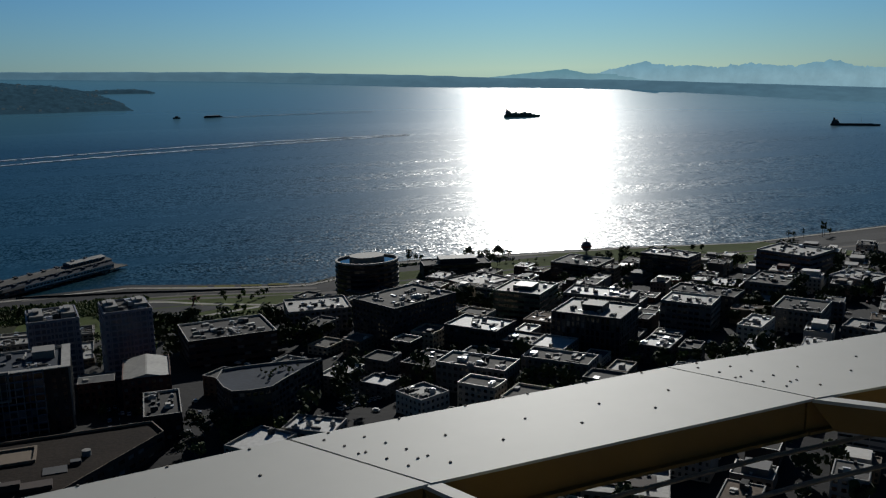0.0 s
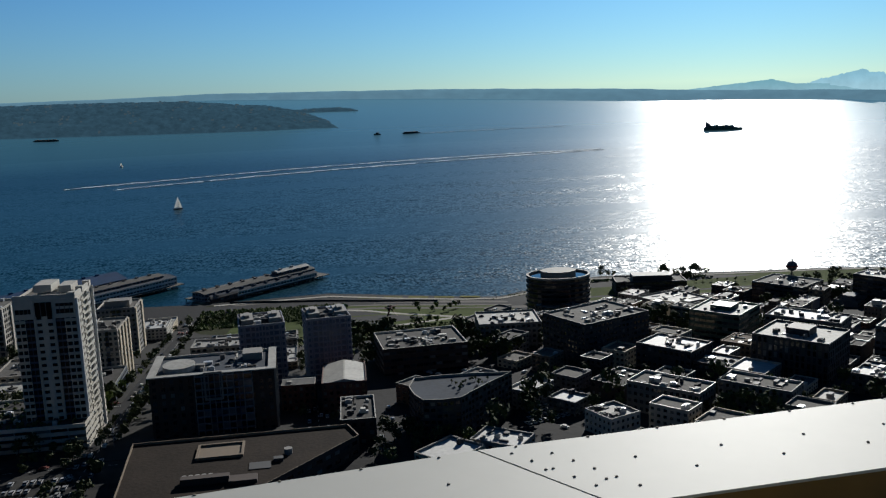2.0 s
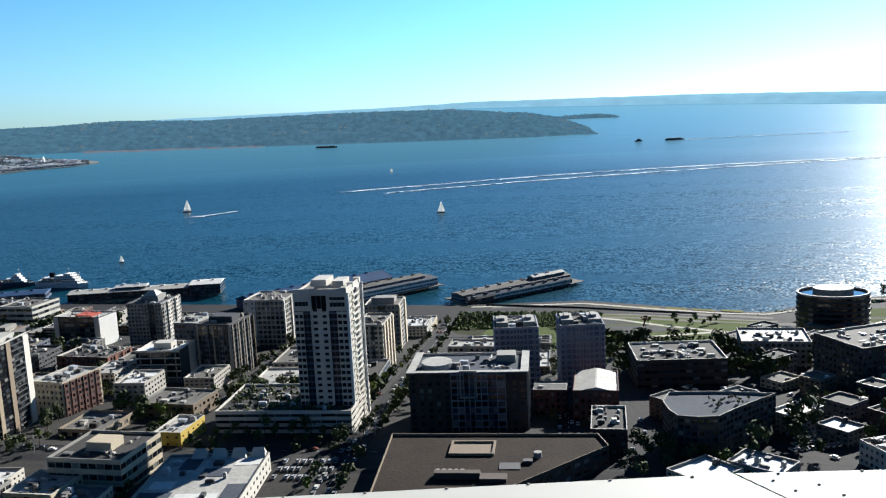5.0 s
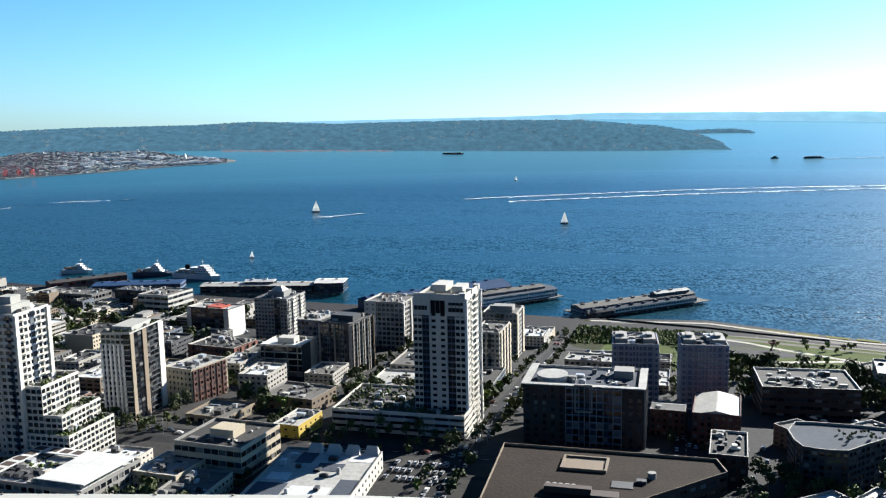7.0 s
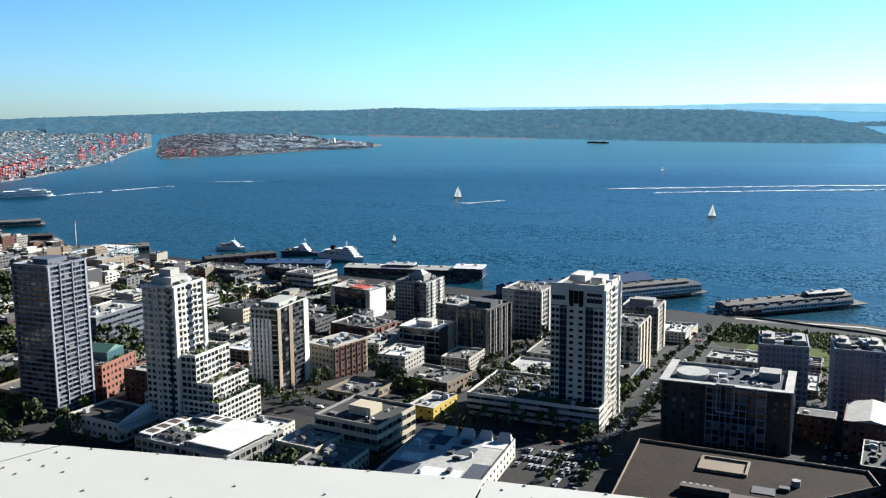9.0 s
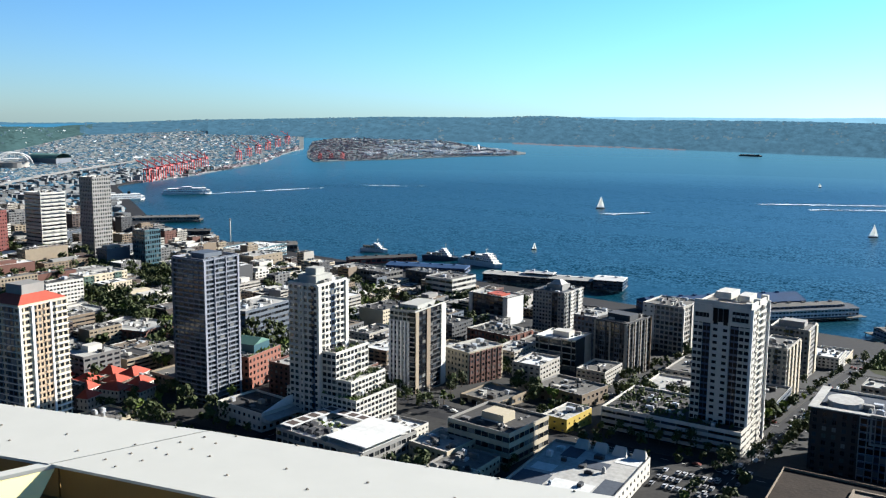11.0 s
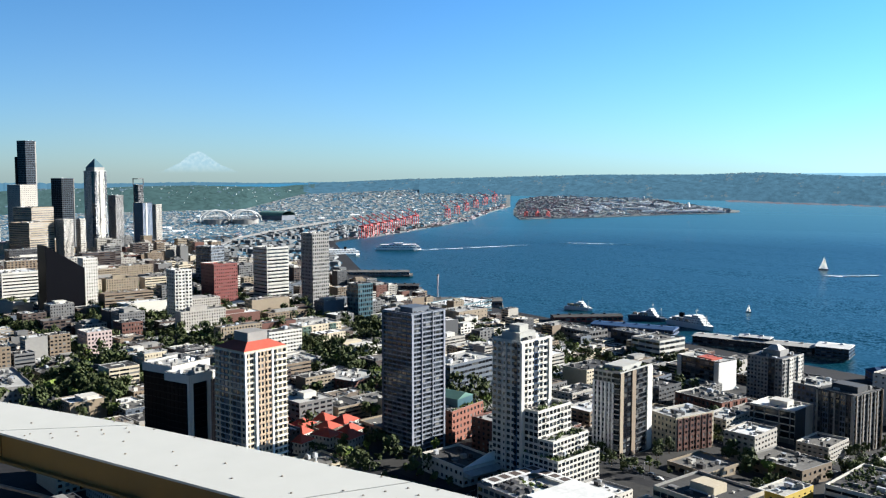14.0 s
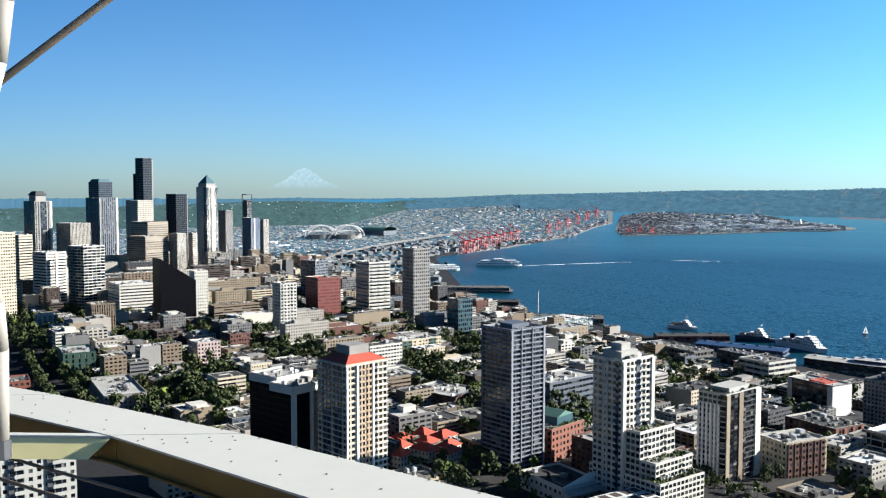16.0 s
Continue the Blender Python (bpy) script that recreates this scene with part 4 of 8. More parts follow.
building("newspaper_building", "dark office carrying a globe sign", 400.8, 688.7, 40, 44, 35, 30.1, "dark_grey", "roof_grey", 5, 4, .95, .5, category=OFF, clutter=2)
building("office_block", "long dark office block with stepped roof", 542, 581, 42, 47, 20, 46.8, "blue_grey", "roof_light", 5, 4, .95, .45, category=OFF, clutter=7)
building("flat_block", "low block with light flat roof", 523, 493.8, 32, 32, 20, 44.8, "light_grey", "roof_light", 4, 3.4, .5, .5, clutter=4)
building("flat_block", "long dark block with flat roof", 384, 492.7, 23, 45, 35, 48.3, "dark_grey", "roof_dark", 4, 3.4, .5, .5, clutter=8)
building("flat_block", "grey block with roof vents", 456, 510, 41, 29, 35, 45.9, "grey", "roof_grey", 4, 3.4, .6, .5, clutter=9)
building("flat_block", "grey apartment block with flat roof", 405, 425.7, 32, 29, 35, 51.8, "grey", "roof_dark", 4, 3.4, .5, .5, clutter=4)
building("flat_block", "small white-fronted block with flat roof", 358, 412, 28, 14, 33, 50.3, "white", "roof_white", 4, 3.4, .5, .5, clutter=4)
building("flat_block", "low grey block with flat roof", 415.7, 385.6, 23, 21, 30, 48, "grey", "roof_light", 2, 3.4, .5, .5, clutter=3)
building("low_row", "low pale row of shops", -65, 629, 35, 20, -4, 30.2, "light_grey", "roof_light", 3, 4, .6, .5, clutter=6)
building("apartment_block", "beige brick apartment block along the street", -126, 577, 18, 34, -1, 62, "stone", "roof_grey", 11, 3, .6, .6, category=APT, clutter=4, single=True, strips=(("s", .3, .42, "pane_blue", .2, 1, .9, .8), ("s", .58, .7, "pane_blue", .2, 1, .9, .8), ("e", .1, .2, "cream", .7, 0, 0, 0), ("e", .36, .46, "cream", .7, 0, 0, 0), ("e", .62, .72, "cream", .7, 0, 0, 0), ("e", .9, 1.0, "cream", .7, 0, 0, 0)))
building("apartment_block", "grey apartment block with arched roofline", -140, 684.5, 27, 30, 0, 51, "light_grey", "roof_grey", 10, 3, .62, .5, category=APT, clutter=6, pent=(.6, .5, 4), coping="white", strips=(("s", .4, .62, "pane_blue", .3, 2, .86, .7), ("e", .0, .14, "cream", .8, 0, 0, 0), ("e", .8, 1, "cream", .8, 0, 0, 0)))
building("apartment_block", "pale grey apartment block with framed windows", -238, 700, 34, 36, -4, 54, "stone", "roof_grey", 10, 3.6, .78, .66, category=APT, clutter=6, coping="white", strips=(("s", .0, .3, "white", .4, 2, .3, .4), ("e", .0, .06, "white", .9, 0, 0, 0), ("e", .46, .52, "white", .9, 0, 0, 0), ("e", .94, 1, "white", .9, 0, 0, 0)))
building("apartment_block", "dark glass and brick apartment block with balconies", -230, 575.8, 25, 33, -8, 64.3, "dark_grey", "roof_grey", 11, 3.1, .74, .72, category=APT, clutter=6, single=True, pent=(.7, .35, 4), strips=(("s", .0, .05, "light_grey", .6, 0, 0, 0), ("s", .2, .34, "blue_grey", .7, 2, .8, .7), ("s", .48, .52, "light_grey", .6, 0, 0, 0), ("s", .66, .8, "blue_grey", .7, 2, .8, .7), ("s", .95, 1, "light_grey", .6, 0, 0, 0), ("e", .0, .12, "light_grey", .5, 1, .6, .55), ("e", .24, .36, "light_grey", .7, 1, .6, .55), ("e", .48, .6, "light_grey", .7, 1, .6, .55), ("e", .72, .84, "light_grey", .7, 1, .6, .55)))
building("apartment_block", "grey-green apartment block beside a tower", -262, 610, 26, 30, -8, 57, "blue_grey", "roof_light", 9, 3.1, .7, .6, category=APT, clutter=5)
building("banded_office", "white banded office with dark window strips", -265.6, 557, 30.5, 26, 0, 51, "white", "roof_white", 5, 10, .985, .84, category=OFF, clutter=0, pent=(.4, .35, 4), blank="e", coping="white")
building("apartment_block", "grey apartment block with corner towers", -339, 698, 30, 36, -2, 54, "light_grey", "roof_slate", 12, 3, .6, .55, category=APT, clutter=7, pent=(.5, .4, 5), coping="dark_grey", strips=(("s", .62, .8, "dark_grey", .4, 2, .85, .75), ("e", .0, .1, "dark_grey", .4, 1, .85, .75), ("e", .3, .48, "white", .9, 2, .5, .5), ("e", .7, .88, "white", .9, 2, .5, .5)))
building("brick_block", "red brick block with dark roof and plant", -323, 568, 40, 28, -8, 44.9, "brick", "roof_dark", 4, 3.2, .62, .6, category=APT, clutter=12, strips=(("e", .0, .1, "red_brick", .5, 0, 0, 0), ("e", .3, .4, "red_brick", .5, 0, 0, 0), ("e", .6, .7, "red_brick", .5, 0, 0, 0), ("e", .9, 1, "red_brick", .5, 0, 0, 0)))
building("blank_walled_block", "white blank-walled block with a red roof patch", -404, 702, 44, 24, -8, 41.5, "dark_grey", "roof_light", 6, 5, .94, .6, clutter=3, blank="e", coping="white", strips=(("s", .0, .1, "white", .5, 0, 0, 0), ("s", .9, 1, "white", .5, 0, 0, 0), ("e", .0, 1, "pier_white", .4, 0, 0, 0)))
building("apartment_tower", "pale concrete apartment tower with black and brown strips", -303, 433, 17.5, 35, 4, 88.3, "pale", "roof_grey", 17, 2.9, .8, .62, category=TWR, clutter=5, single=True, pent=(.7, .6, 3), coping="dark_grey", strips=(("s", .76, 1.0, "black", .08, 1, .8, .6), ("e", .0, .1, "beige", .5, 0, 0, 0), ("e", .1, .36, "black", .06, 2, .8, .6), ("e", .36, .48, "tan", .6, 0, 0, 0), ("e", .48, .84, "black", .06, 3, .8, .6), ("e", .84, 1, "white", .9, 0, 0, 0)))
building("apartment_block", "white and brick apartment block with bay windows", -291, 478, 22, 32, -12, 55.8, "cream", "roof_light", 6, 3, .45, .5, category=APT, clutter=8, coping="white", strips=tuple(("e", .03 + .16 * i, .13 + .16 * i, "brick", .8, 1, .6, .5) for i in range(6)))
building("stepped_tower", "white stepped apartment tower with many balconies", -309.5, 351, 19, 25, 2, 115, "white", "roof_light", 23, 3.2, .7, .56, category=TWR, clutter=3, single=True, balcony=2, pent=(.6, .5, 3), coping="white", strips=(("s", .40, .52, "white", .8, 1, .5, .45), ("s", .78, .9, "pane_blue", .4, 1, .9, .84), ("e", .0, .1, "white", .9, 0, 0, 0), ("e", .44, .56, "pane_blue", .2, 1, .9, .8), ("e", .9, 1, "white", .9, 0, 0, 0)))
building("tower_terrace", "white terraced wing with planted balconies", -301.5, 356, 21, 28, 2, 80, "white", "roof_light", 12, 3.1, .82, .64, category=TWR, clutter=2, balcony=2)
building("tower_terrace", "white lower terraced wing with planted balconies", -297, 358, 30, 30, 2, 66, "white", "roof_light", 9, 3.1, .82, .64, category=TWR, clutter=2, balcony=2)
building("tower_podium", "white podium with terraces and trees", -299, 357, 47, 34, 0, 58, "white", "roof_grey", 6, 3.1, .8, .64, category=TWR, clutter=3)
building("banded_tower", "dark grey tower with rows of balcony bands", -386, 343, 24, 27, 2.6, 122, "blue_grey", "roof_grey", 30, 4, .9, .55, category=TWR, clutter=6, pent=(.5, .5, 3), bands="lilac", coping="lilac", strips=(("e", .0, .05, "lilac", .6, 0, 0, 0), ("e", .95, 1, "lilac", .6, 0, 0, 0), ("s", .0, .05, "blue_grey", .6, 0, 0, 0)))
building("brick_office", "red brick building with green glass pavilion on its roof", -390, 377, 26, 33, 10, 60, "red_brick", "roof_grey", 5, 3.6, .5, .5, clutter=2)
building("low_shop", "low shop with grey roof and beige front", -409, 349.6, 46, 24, -2, 48, "beige", "roof_grey", 2, 4, .6, .5, clutter=9)
building("low_hall", "low dark-roofed hall with white gable wall", -333.6, 330, 35, 26, -5, 50, "white", "roof_dark", 2, 4, .5, .4, clutter=2)
building("modern_hall", "white modern building with roof deck and plant", -264.7, 319, 56, 38, -3.9, 52, "light_grey", "roof_white", 3, 4, .8, .6, clutter=12)
building("low_block", "low beige block with pale roof", -223, 341, 23, 25, -5, 49, "cream", "roof_light", 2, 3.4, .5, .4, clutter=7)
building("low_block", "low block with grey roof", -203, 325, 22, 30, 0, 48, "cream", "roof_grey", 2, 3.4, .5, .4, clutter=6)
building("banded_office", "beige office with dark window bands and gravel roof", -208, 366, 36, 34, -5, 56, "cream", "roof_dark", 3, 4, .96, .5, category=OFF, clutter=1, pent=(.35, .3, 4))
building("low_shop", "low shop with wide grey roof", -252, 438, 27, 30, -5, 42, "beige", "roof_grey", 1, 6, .6, .5, clutter=1)
building("yellow_shop", "low shop with a bright yellow wall", -197.6, 421.5, 15, 26, -5, 45.7, "yellow", "roof_light", 2, 5, .3, .3, clutter=3)
building("low_block", "low beige brick block with brown roof", -221, 474, 35, 28, -8, 43.2, "tan", "roof_grey", 2, 5, .5, .4, clutter=4)
building("patched_hall", "hall with patched grey and white membrane roof", -155, 345, 46, 56, 4, 49, "white", "roof_light", 2, 5, .4, .4, clutter=9)
building("orange_tower", "white and orange apartment tower with red roof cap", -385, 234, 23.5, 26, 6, 115, "cream", "roof_light", 25, 2.9, .7, .56, category=TWR, clutter=1, single=True, pent=(.5, .5, 4), bands="white", strips=(("e", .29, .62, "orange", .25, 4, .62, .62), ("e", .24, .29, "pier_white", .8, 0, 0, 0), ("e", .62, .66, "pier_white", .8, 0, 0, 0), ("e", .0, .04, "pier_white", .7, 0, 0, 0), ("s", .2, .46, "blue_grey", .3, 2, .8, .66), ("s", .6, .86, "blue_grey", .3, 2, .8, .66)))
building("black_tower", "black glass tower with pale corner strips", -446, 225, 22, 26, 14, 100, "black", "roof_light", 17, 3, .9, .8, glass="black", category=TWR, clutter=5, strips=(("s", .94, 1, "white", .5, 0, 0, 0), ("e", .0, .06, "white", .5, 0, 0, 0), ("e", .6, .68, "white", .5, 0, 0, 0)))
building("black_tower", "black glass tower with pale corner strips", -417, 220, 18, 22, 14, 100, "black", "roof_light", 17, 3, .9, .8, glass="black", category=TWR, clutter=4, strips=(("s", .92, 1, "white", .5, 0, 0, 0), ("e", .0, .08, "white", .5, 0, 0, 0), ("e", .5, .6, "white", .5, 0, 0, 0)))


building("apartment_tower", "white concrete apartment tower with dark window columns", -288, 62, 17, 21, 0, 124, "pale", "roof_light", 34, 2.4, .5, .5, category=TWR, clutter=3, balcony=2, strips=(("n", .1, .3, "blue_grey", .5, 2, .8, .6), ("n", .6, .8, "blue_grey", .5, 2, .8, .6), ("e", .1, .3, "blue_grey", .5, 2, .8, .6), ("e", .6, .8, "blue_grey", .5, 2, .8, .6)))
building("tan_warehouse", "tan brick warehouse with blank walls near the piers", -792, 788, 34, 50, 0, 33, "beige", "roof_light", 4, 6, .25, .3, clutter=6)
building("apartment_block", "apartment block with yellow and green front panels", -716, 508, 22, 46, 0, 56, "cream", "roof_light", 6, 3.4, .5, .45, category=APT, clutter=6, strips=(("e", .0, .22, "green", .5, 2, .4, .4), ("e", .22, .5, "cream", .9, 2, .4, .4), ("e", .7, .86, "green", .6, 2, .4, .4)))
building("brick_block", "low red brick block round a court with pale roof", -536, 408, 46, 36, 12, 50, "brick", "roof_light", 3, 3.6, .55, .5, category=APT, clutter=8)
building("waterfront_hall", "long dark glazed hall on the waterfront with white roof edge", -905, 893, 50, 86, 8, 21, "teal", "roof_white", 3, 4, .95, .6, clutter=7)
building("office_block", "blue-grey office block with ribbon windows behind the towers", -478, 470, 30, 52, 4, 62, "blue_grey", "roof_light", 6, 4, .94, .45, category=OFF, clutter=8)
building("parking_garage", "white open-sided parking garage by the waterfront", -505, 782, 36, 40, -6, 36, "white", "roof_grey", 5, 8, .96, .5, category="parking garage", clutter=4)
building("low_terminal", "low dark waterfront hall with grey roof", -565, 836, 60, 26, -8, 27, "dark_grey", "roof_slate", 3, 5, .9, .5, clutter=6)
building("low_terminal", "long low waterfront hall with grey roof", -645, 822, 78, 30, -6, 25, "grey", "roof_grey", 3, 5, .8, .5, clutter=8)
building("low_block", "low grey block with pale cluttered roof", -612, 416, 34, 30, 0, 50, "grey", "roof_light", 2, 4, .5, .5, clutter=6)
building("courtyard_block", "low pale-roofed block round a dark court", 176, 268, 32, 24, -35, 47, "light_grey", "roof_light", 2, 4, .5, .5, clutter=3)
building("flat_block", "long low grey block with a wide flat roof", -690, 210, 74, 30, -8, 52, "light_grey", "roof_light", 3, 3.4, .5, .5, clutter=8)
building("flat_block", "pale green-fronted block on the avenue", -812, 213, 44, 26, -8, 62, "green", "roof_light", 5, 5, .3, .7, clutter=5)
building("brick_shops", "low orange-red brick shops beside the avenue", -756, 152, 26, 20, -8, 53, "red_brick", "roof_grey", 3, 4, .5, .5, clutter=4)


def face_of(key, side):
    """Left corner, direction, outward normal and length of one side of a landmark, with its root and height."""
    root, h = ROOT[key]
    w, d = [(q[3], q[4]) for q in HERO if (round(q[0]), round(q[1])) == key][0]
    c = [(-w / 2, -d / 2), (w / 2, -d / 2), (w / 2, d / 2), (-w / 2, d / 2)]
    i = "senw".index(side)
    a, b = c[i], c[(i + 1) % 4]
    L = math.hypot(b[0] - a[0], b[1] - a[1])
    u = ((b[0] - a[0]) / L, (b[1] - a[1]) / L)
    return root, h, a, u, (u[1], -u[0]), L


def on_face(side_of, f0, f1, q0, q1, z0, z1):
    """A box on a side, from f0 to f1 along it and from q0 to q1 in front of it."""
    root, h, a, u, n, L = side_of
    pts = [(a[0] + u[0] * L * f + n[0] * q, a[1] + u[1] * L * f + n[1] * q) for f, q in ((f0, q1), (f1, q1), (f1, q0), (f0, q0))]
    return Shape().prism(pts, z0, z1)


def balconies(key, side, f0, f1, floors, mat, depth=1.4, low=1, rail=1.0, high=99):
    """A column of balconies, one a floor: a slab with a solid front and a cheek at each end."""
    side_of = face_of(key, side)
    L = side_of[5]
    s = on_face(side_of, f0, f1, .02, depth, -.12, .1)
    for g0, g1, q0, q1 in ((f0, f1, depth - .12, depth), (f0, f0 + .12 / L, .02, depth - .12), (f1 - .12 / L, f1, .02, depth - .12)):
        s.add(on_face(side_of, g0, g1, q0, q1, .1, rail), Matrix())
    me = s.mesh("balcony", M[mat])
    hw = side_of[1] - .9
    for f in range(low, min(floors, high)):
        part("balcony", me, None, side_of[0]).location = (0, 0, 1.5 + (hw - 1.5) * f / floors)


def fins(key, side, places, width, out, mat, z0=1.5, z1=None):
    """Upright piers in front of a wall."""
    side_of = face_of(key, side)
    for f in places:
        e = width / side_of[5] / 2
        part("facade_pier", on_face(side_of, f - e, f + e, .01, out, z0, side_of[1] - .5 if z1 is None else z1), M[mat], side_of[0])


TALL = (-124, 455)
balconies(TALL, "s", .0, .17, 22, "white", .9, 6, .75, high=20)
balconies(TALL, "s", .81, 1.0, 22, "white", .9, 6, .75, high=20)
balconies(TALL, "e", .30, .56, 22, "white", 1.3, 3)
fins(TALL, "s", (.325, .645), .5, .9, "white", 18)
fins(TALL, "e", (.01, .99), .7, 1.2, "pier_white")
th = ROOT[TALL][1]
for f0, f1 in ((.0, .32), (.645, 1.0)):
    part("crown_band", on_face(face_of(TALL, "s"), f0, f1, .01, .62, th - 9.6, th - .3), M["white"], ROOT[TALL][0])
for f0, f1, z0, z1, q in ((.03, .28, -6.9, -4.6, .7), (.35, .62, -8.4, -1.6, .55), (.69, .97, -3.9, -2.4, .7), (.69, .97, -7.4, -5.2, .7)):
    part("top_window", on_face(face_of(TALL, "s"), f0, f1, .02, q, th + z0, th + z1), M["black"], ROOT[TALL][0], "wide dark window under the roof")
for f in (.1, .17, .235, .44, .53, .75, .83, .91):
    z0, z1 = (-8.4, -1.6) if .3 < f < .65 else (-7.4, -2.4) if f > .65 else (-6.9, -4.6)
    part("window_bar", on_face(face_of(TALL, "s"), f - .006, f + .006, .5, .78, th + z0, th + z1), M["grey"], ROOT[TALL][0])
for f in (.05, .5, .95):
    part("roof_turret", on_face(face_of(TALL, "e"), f - .05, f + .05, -3, .2, th - .2, th + 2.4), M["white"], ROOT[TALL][0])
PALE = (-303, 433)
fins(PALE, "s", [.02 + .146 * i for i in range(6)], 1.1, .7, "pier_white", 1.5, ROOT[PALE][1] - 6.5)
balconies(PALE, "e", .5, .82, 17, "dark_grey", .9, 1, .5)
balconies(PALE, "s", .78, .99, 17, "stone", 1.1, 1, .6)
part("terrace_room", Shape().box(-8.4, 8.4, -17, -11, ROOT[PALE][1] - 6.4, ROOT[PALE][1] - .3), M["dark_grey"], ROOT[PALE][0], "dark glazed rooms under the roof")
fins((-50, 455), "s", (.36, .415, .47, .515, .56, .615, .67, .75, .82), .35, 1.3, "light_grey", 3)
for f in range(1, 9):
    part("floor_band", on_face(face_of((-50, 455), "s"), .36, .82, 1.0, 1.15, 1.3 + (ROOT[-50, 455][1] - 2.4) * f / 9, 1.65 + (ROOT[-50, 455][1] - 2.4) * f / 9), M["blue_grey"], ROOT[-50, 455][0])
fins((-50, 455), "e", (.04, .5, .96), .9, 1.0, "light_grey", 3)
balconies((-385, 234), "e", .31, .44, 25, "orange", .9, 1, .75)
balconies((-385, 234), "e", .47, .60, 25, "orange", .9, 1, .75)
balconies((-385, 234), "e", .72, .96, 25, "pier_white", .9, 1, .6)
fins((-230, 576), "e", (.06, .3, .54, .78, .98), .5, 1.1, "tan")
fins((-386, 343), "e", (.3, .62), .5, .7, "lilac")
for key in ((-446, 225), (-417, 220)):
    for side in "se":
        part("roof_band", on_face(face_of(key, side), 0, 1, .01, .6, ROOT[key][1] - 4.5, ROOT[key][1] - .2), M["white"], ROOT[key][0], "pale band under the roof")
for f in (.1, .34, .66, .9):
    part("roof_pier", on_face(face_of((-266, 557), "s"), f - .012, f + .012, .01, .3, 1.5, ROOT[-266, 557][1] - .5), M["light_grey"], ROOT[-266, 557][0])
part("wall_panel", on_face(face_of((-266, 557), "e"), .0, .55, .01, .3, 1.5, ROOT[-266, 557][1]), M["dark_grey"], ROOT[-266, 557][0])


def downtown(name, label, X, Y, side, top, wall, roof="roof_grey", bay=4.0, fw=.6, fh=.5, yaw=0, depth=None, **kw):
    if X < -1150:
        yaw, side = yaw + 20, side * .9
    return building(name, label, X, Y, side, depth or side, yaw, top, wall, roof, max(2, round((top - 40) / 3.9)), bay, fw, fh, category=TWR, clutter=3, group="downtown towers", **kw)


downtown("black_skyscraper", "tall black glass skyscraper in three slabs", -2405, 816, 35, 287, "navy", "roof_dark", 5, .9, .7, glass="black", strips=(("e", .9, 1, "light_grey", .5, 0, 0, 0),))
downtown("skyscraper", "grey skyscraper with green stepped top", -2304, 672, 44, 222, "navy", "roof_dark", 5, .8, .5, glass="black")
downtown("skyscraper", "tall pale grey slab skyscraper", -2016, 590, 52, 185, "blue_grey", "roof_light", 5, .5, .94, strips=(("e", .9, 1, "white", .8, 0, 0, 0), ("s", .92, 1, "light_grey", .8, 0, 0, 0), ("e", .0, .06, "light_grey", .8, 0, 0, 0)))
downtown("skyscraper", "white skyscraper with rounded dark crown", -1853, 422, 40, 180, "light_grey", "roof_dark", 5, .6, .8, pent=(.6, .6, 12), strips=(("e", .32, .68, "navy", .4, 3, .85, .85), ("e", .9, 1, "white", .6, 0, 0, 0), ("s", .3, .7, "navy", .4, 3, .85, .85)))
downtown("spire_skyscraper", "stone and glass skyscraper with a pyramid top", -1757, 724, 33, 208, "white", "roof_grey", 3.2, .5, .95, strips=(("e", .38, .62, "white", 1.5, 3, .4, .9), ("e", .0, .2, "navy", .3, 2, .8, .9), ("e", .8, 1, "navy", .3, 2, .8, .9), ("s", .7, 1, "navy", .3, 2, .8, .9)))
downtown("black_skyscraper", "plain black glass slab skyscraper", -1966, 739, 36, 193, "navy", "roof_dark", 5, .9, .8, glass="black", strips=(("e", .95, 1, "light_grey", .5, 0, 0, 0),))
downtown("skyscraper", "tall grey concrete skyscraper downtown", -1697, 738, 22, 161, "grey", "roof_grey", 2.4, .5, .95)
downtown("skyscraper", "blue glass residential skyscraper", -1812, 846, 30, 142, "navy", "roof_light", 4, .9, .7, glass="pane_blue", strips=(("e", .32, .44, "white", .6, 0, 0, 0), ("s", .0, .08, "white", .6, 0, 0, 0)))
downtown("skyscraper", "dark tower under a crown frame", -2088, 965, 18, 177, "dark_grey", "roof_dark", 4, .8, .6)
downtown("skyscraper", "plain tan concrete slab tower", -1981, 957, 21, 132, "stone", "roof_grey", 3, .5, .9)
downtown("skyscraper", "brown banded office tower", -1609, 550, 56, 119, "beige", "roof_dark", 56, .98, .45)
downtown("skyscraper", "brown banded office tower", -1664, 573, 52, 143, "beige", "roof_dark", 52, .98, .45)
downtown("skyscraper", "tan stone office tower with steps", -2230, 743, 50, 177, "stone", "roof_grey", 5, .35, .3)
downtown("skyscraper", "beige tower with arched top", -1591, 599, 23, 123, "stone", "roof_grey", 2.5, .5, .95)
downtown("skyscraper", "beige tower with arched top", -1628, 642, 13, 121, "stone", "roof_grey", 3, .5, .7)
downtown("apartment_tower", "curved tower of dark glass and white floors", -1205, 332, 35, 129, "white", "roof_white", 6, .97, .78, glass="glass", strips=(("s", .0, .45, "teal", .6, 3, .9, .7),))
downtown("apartment_tower", "white banded tower with blue roof", -1265, 301, 33, 119, "white", "roof_blue", 33, .94, .45, strips=(("e", .45, .55, "white", .8, 0, 0, 0),))
downtown("apartment_tower", "beige banded concrete apartment tower", -1321, 279, 22, 140, "cream", "roof_grey", 22, .97, .45)
downtown("apartment_tower", "pale grey concrete apartment tower", -1179, 224, 28, 150, "cream", "roof_grey", 3, .6, .5)
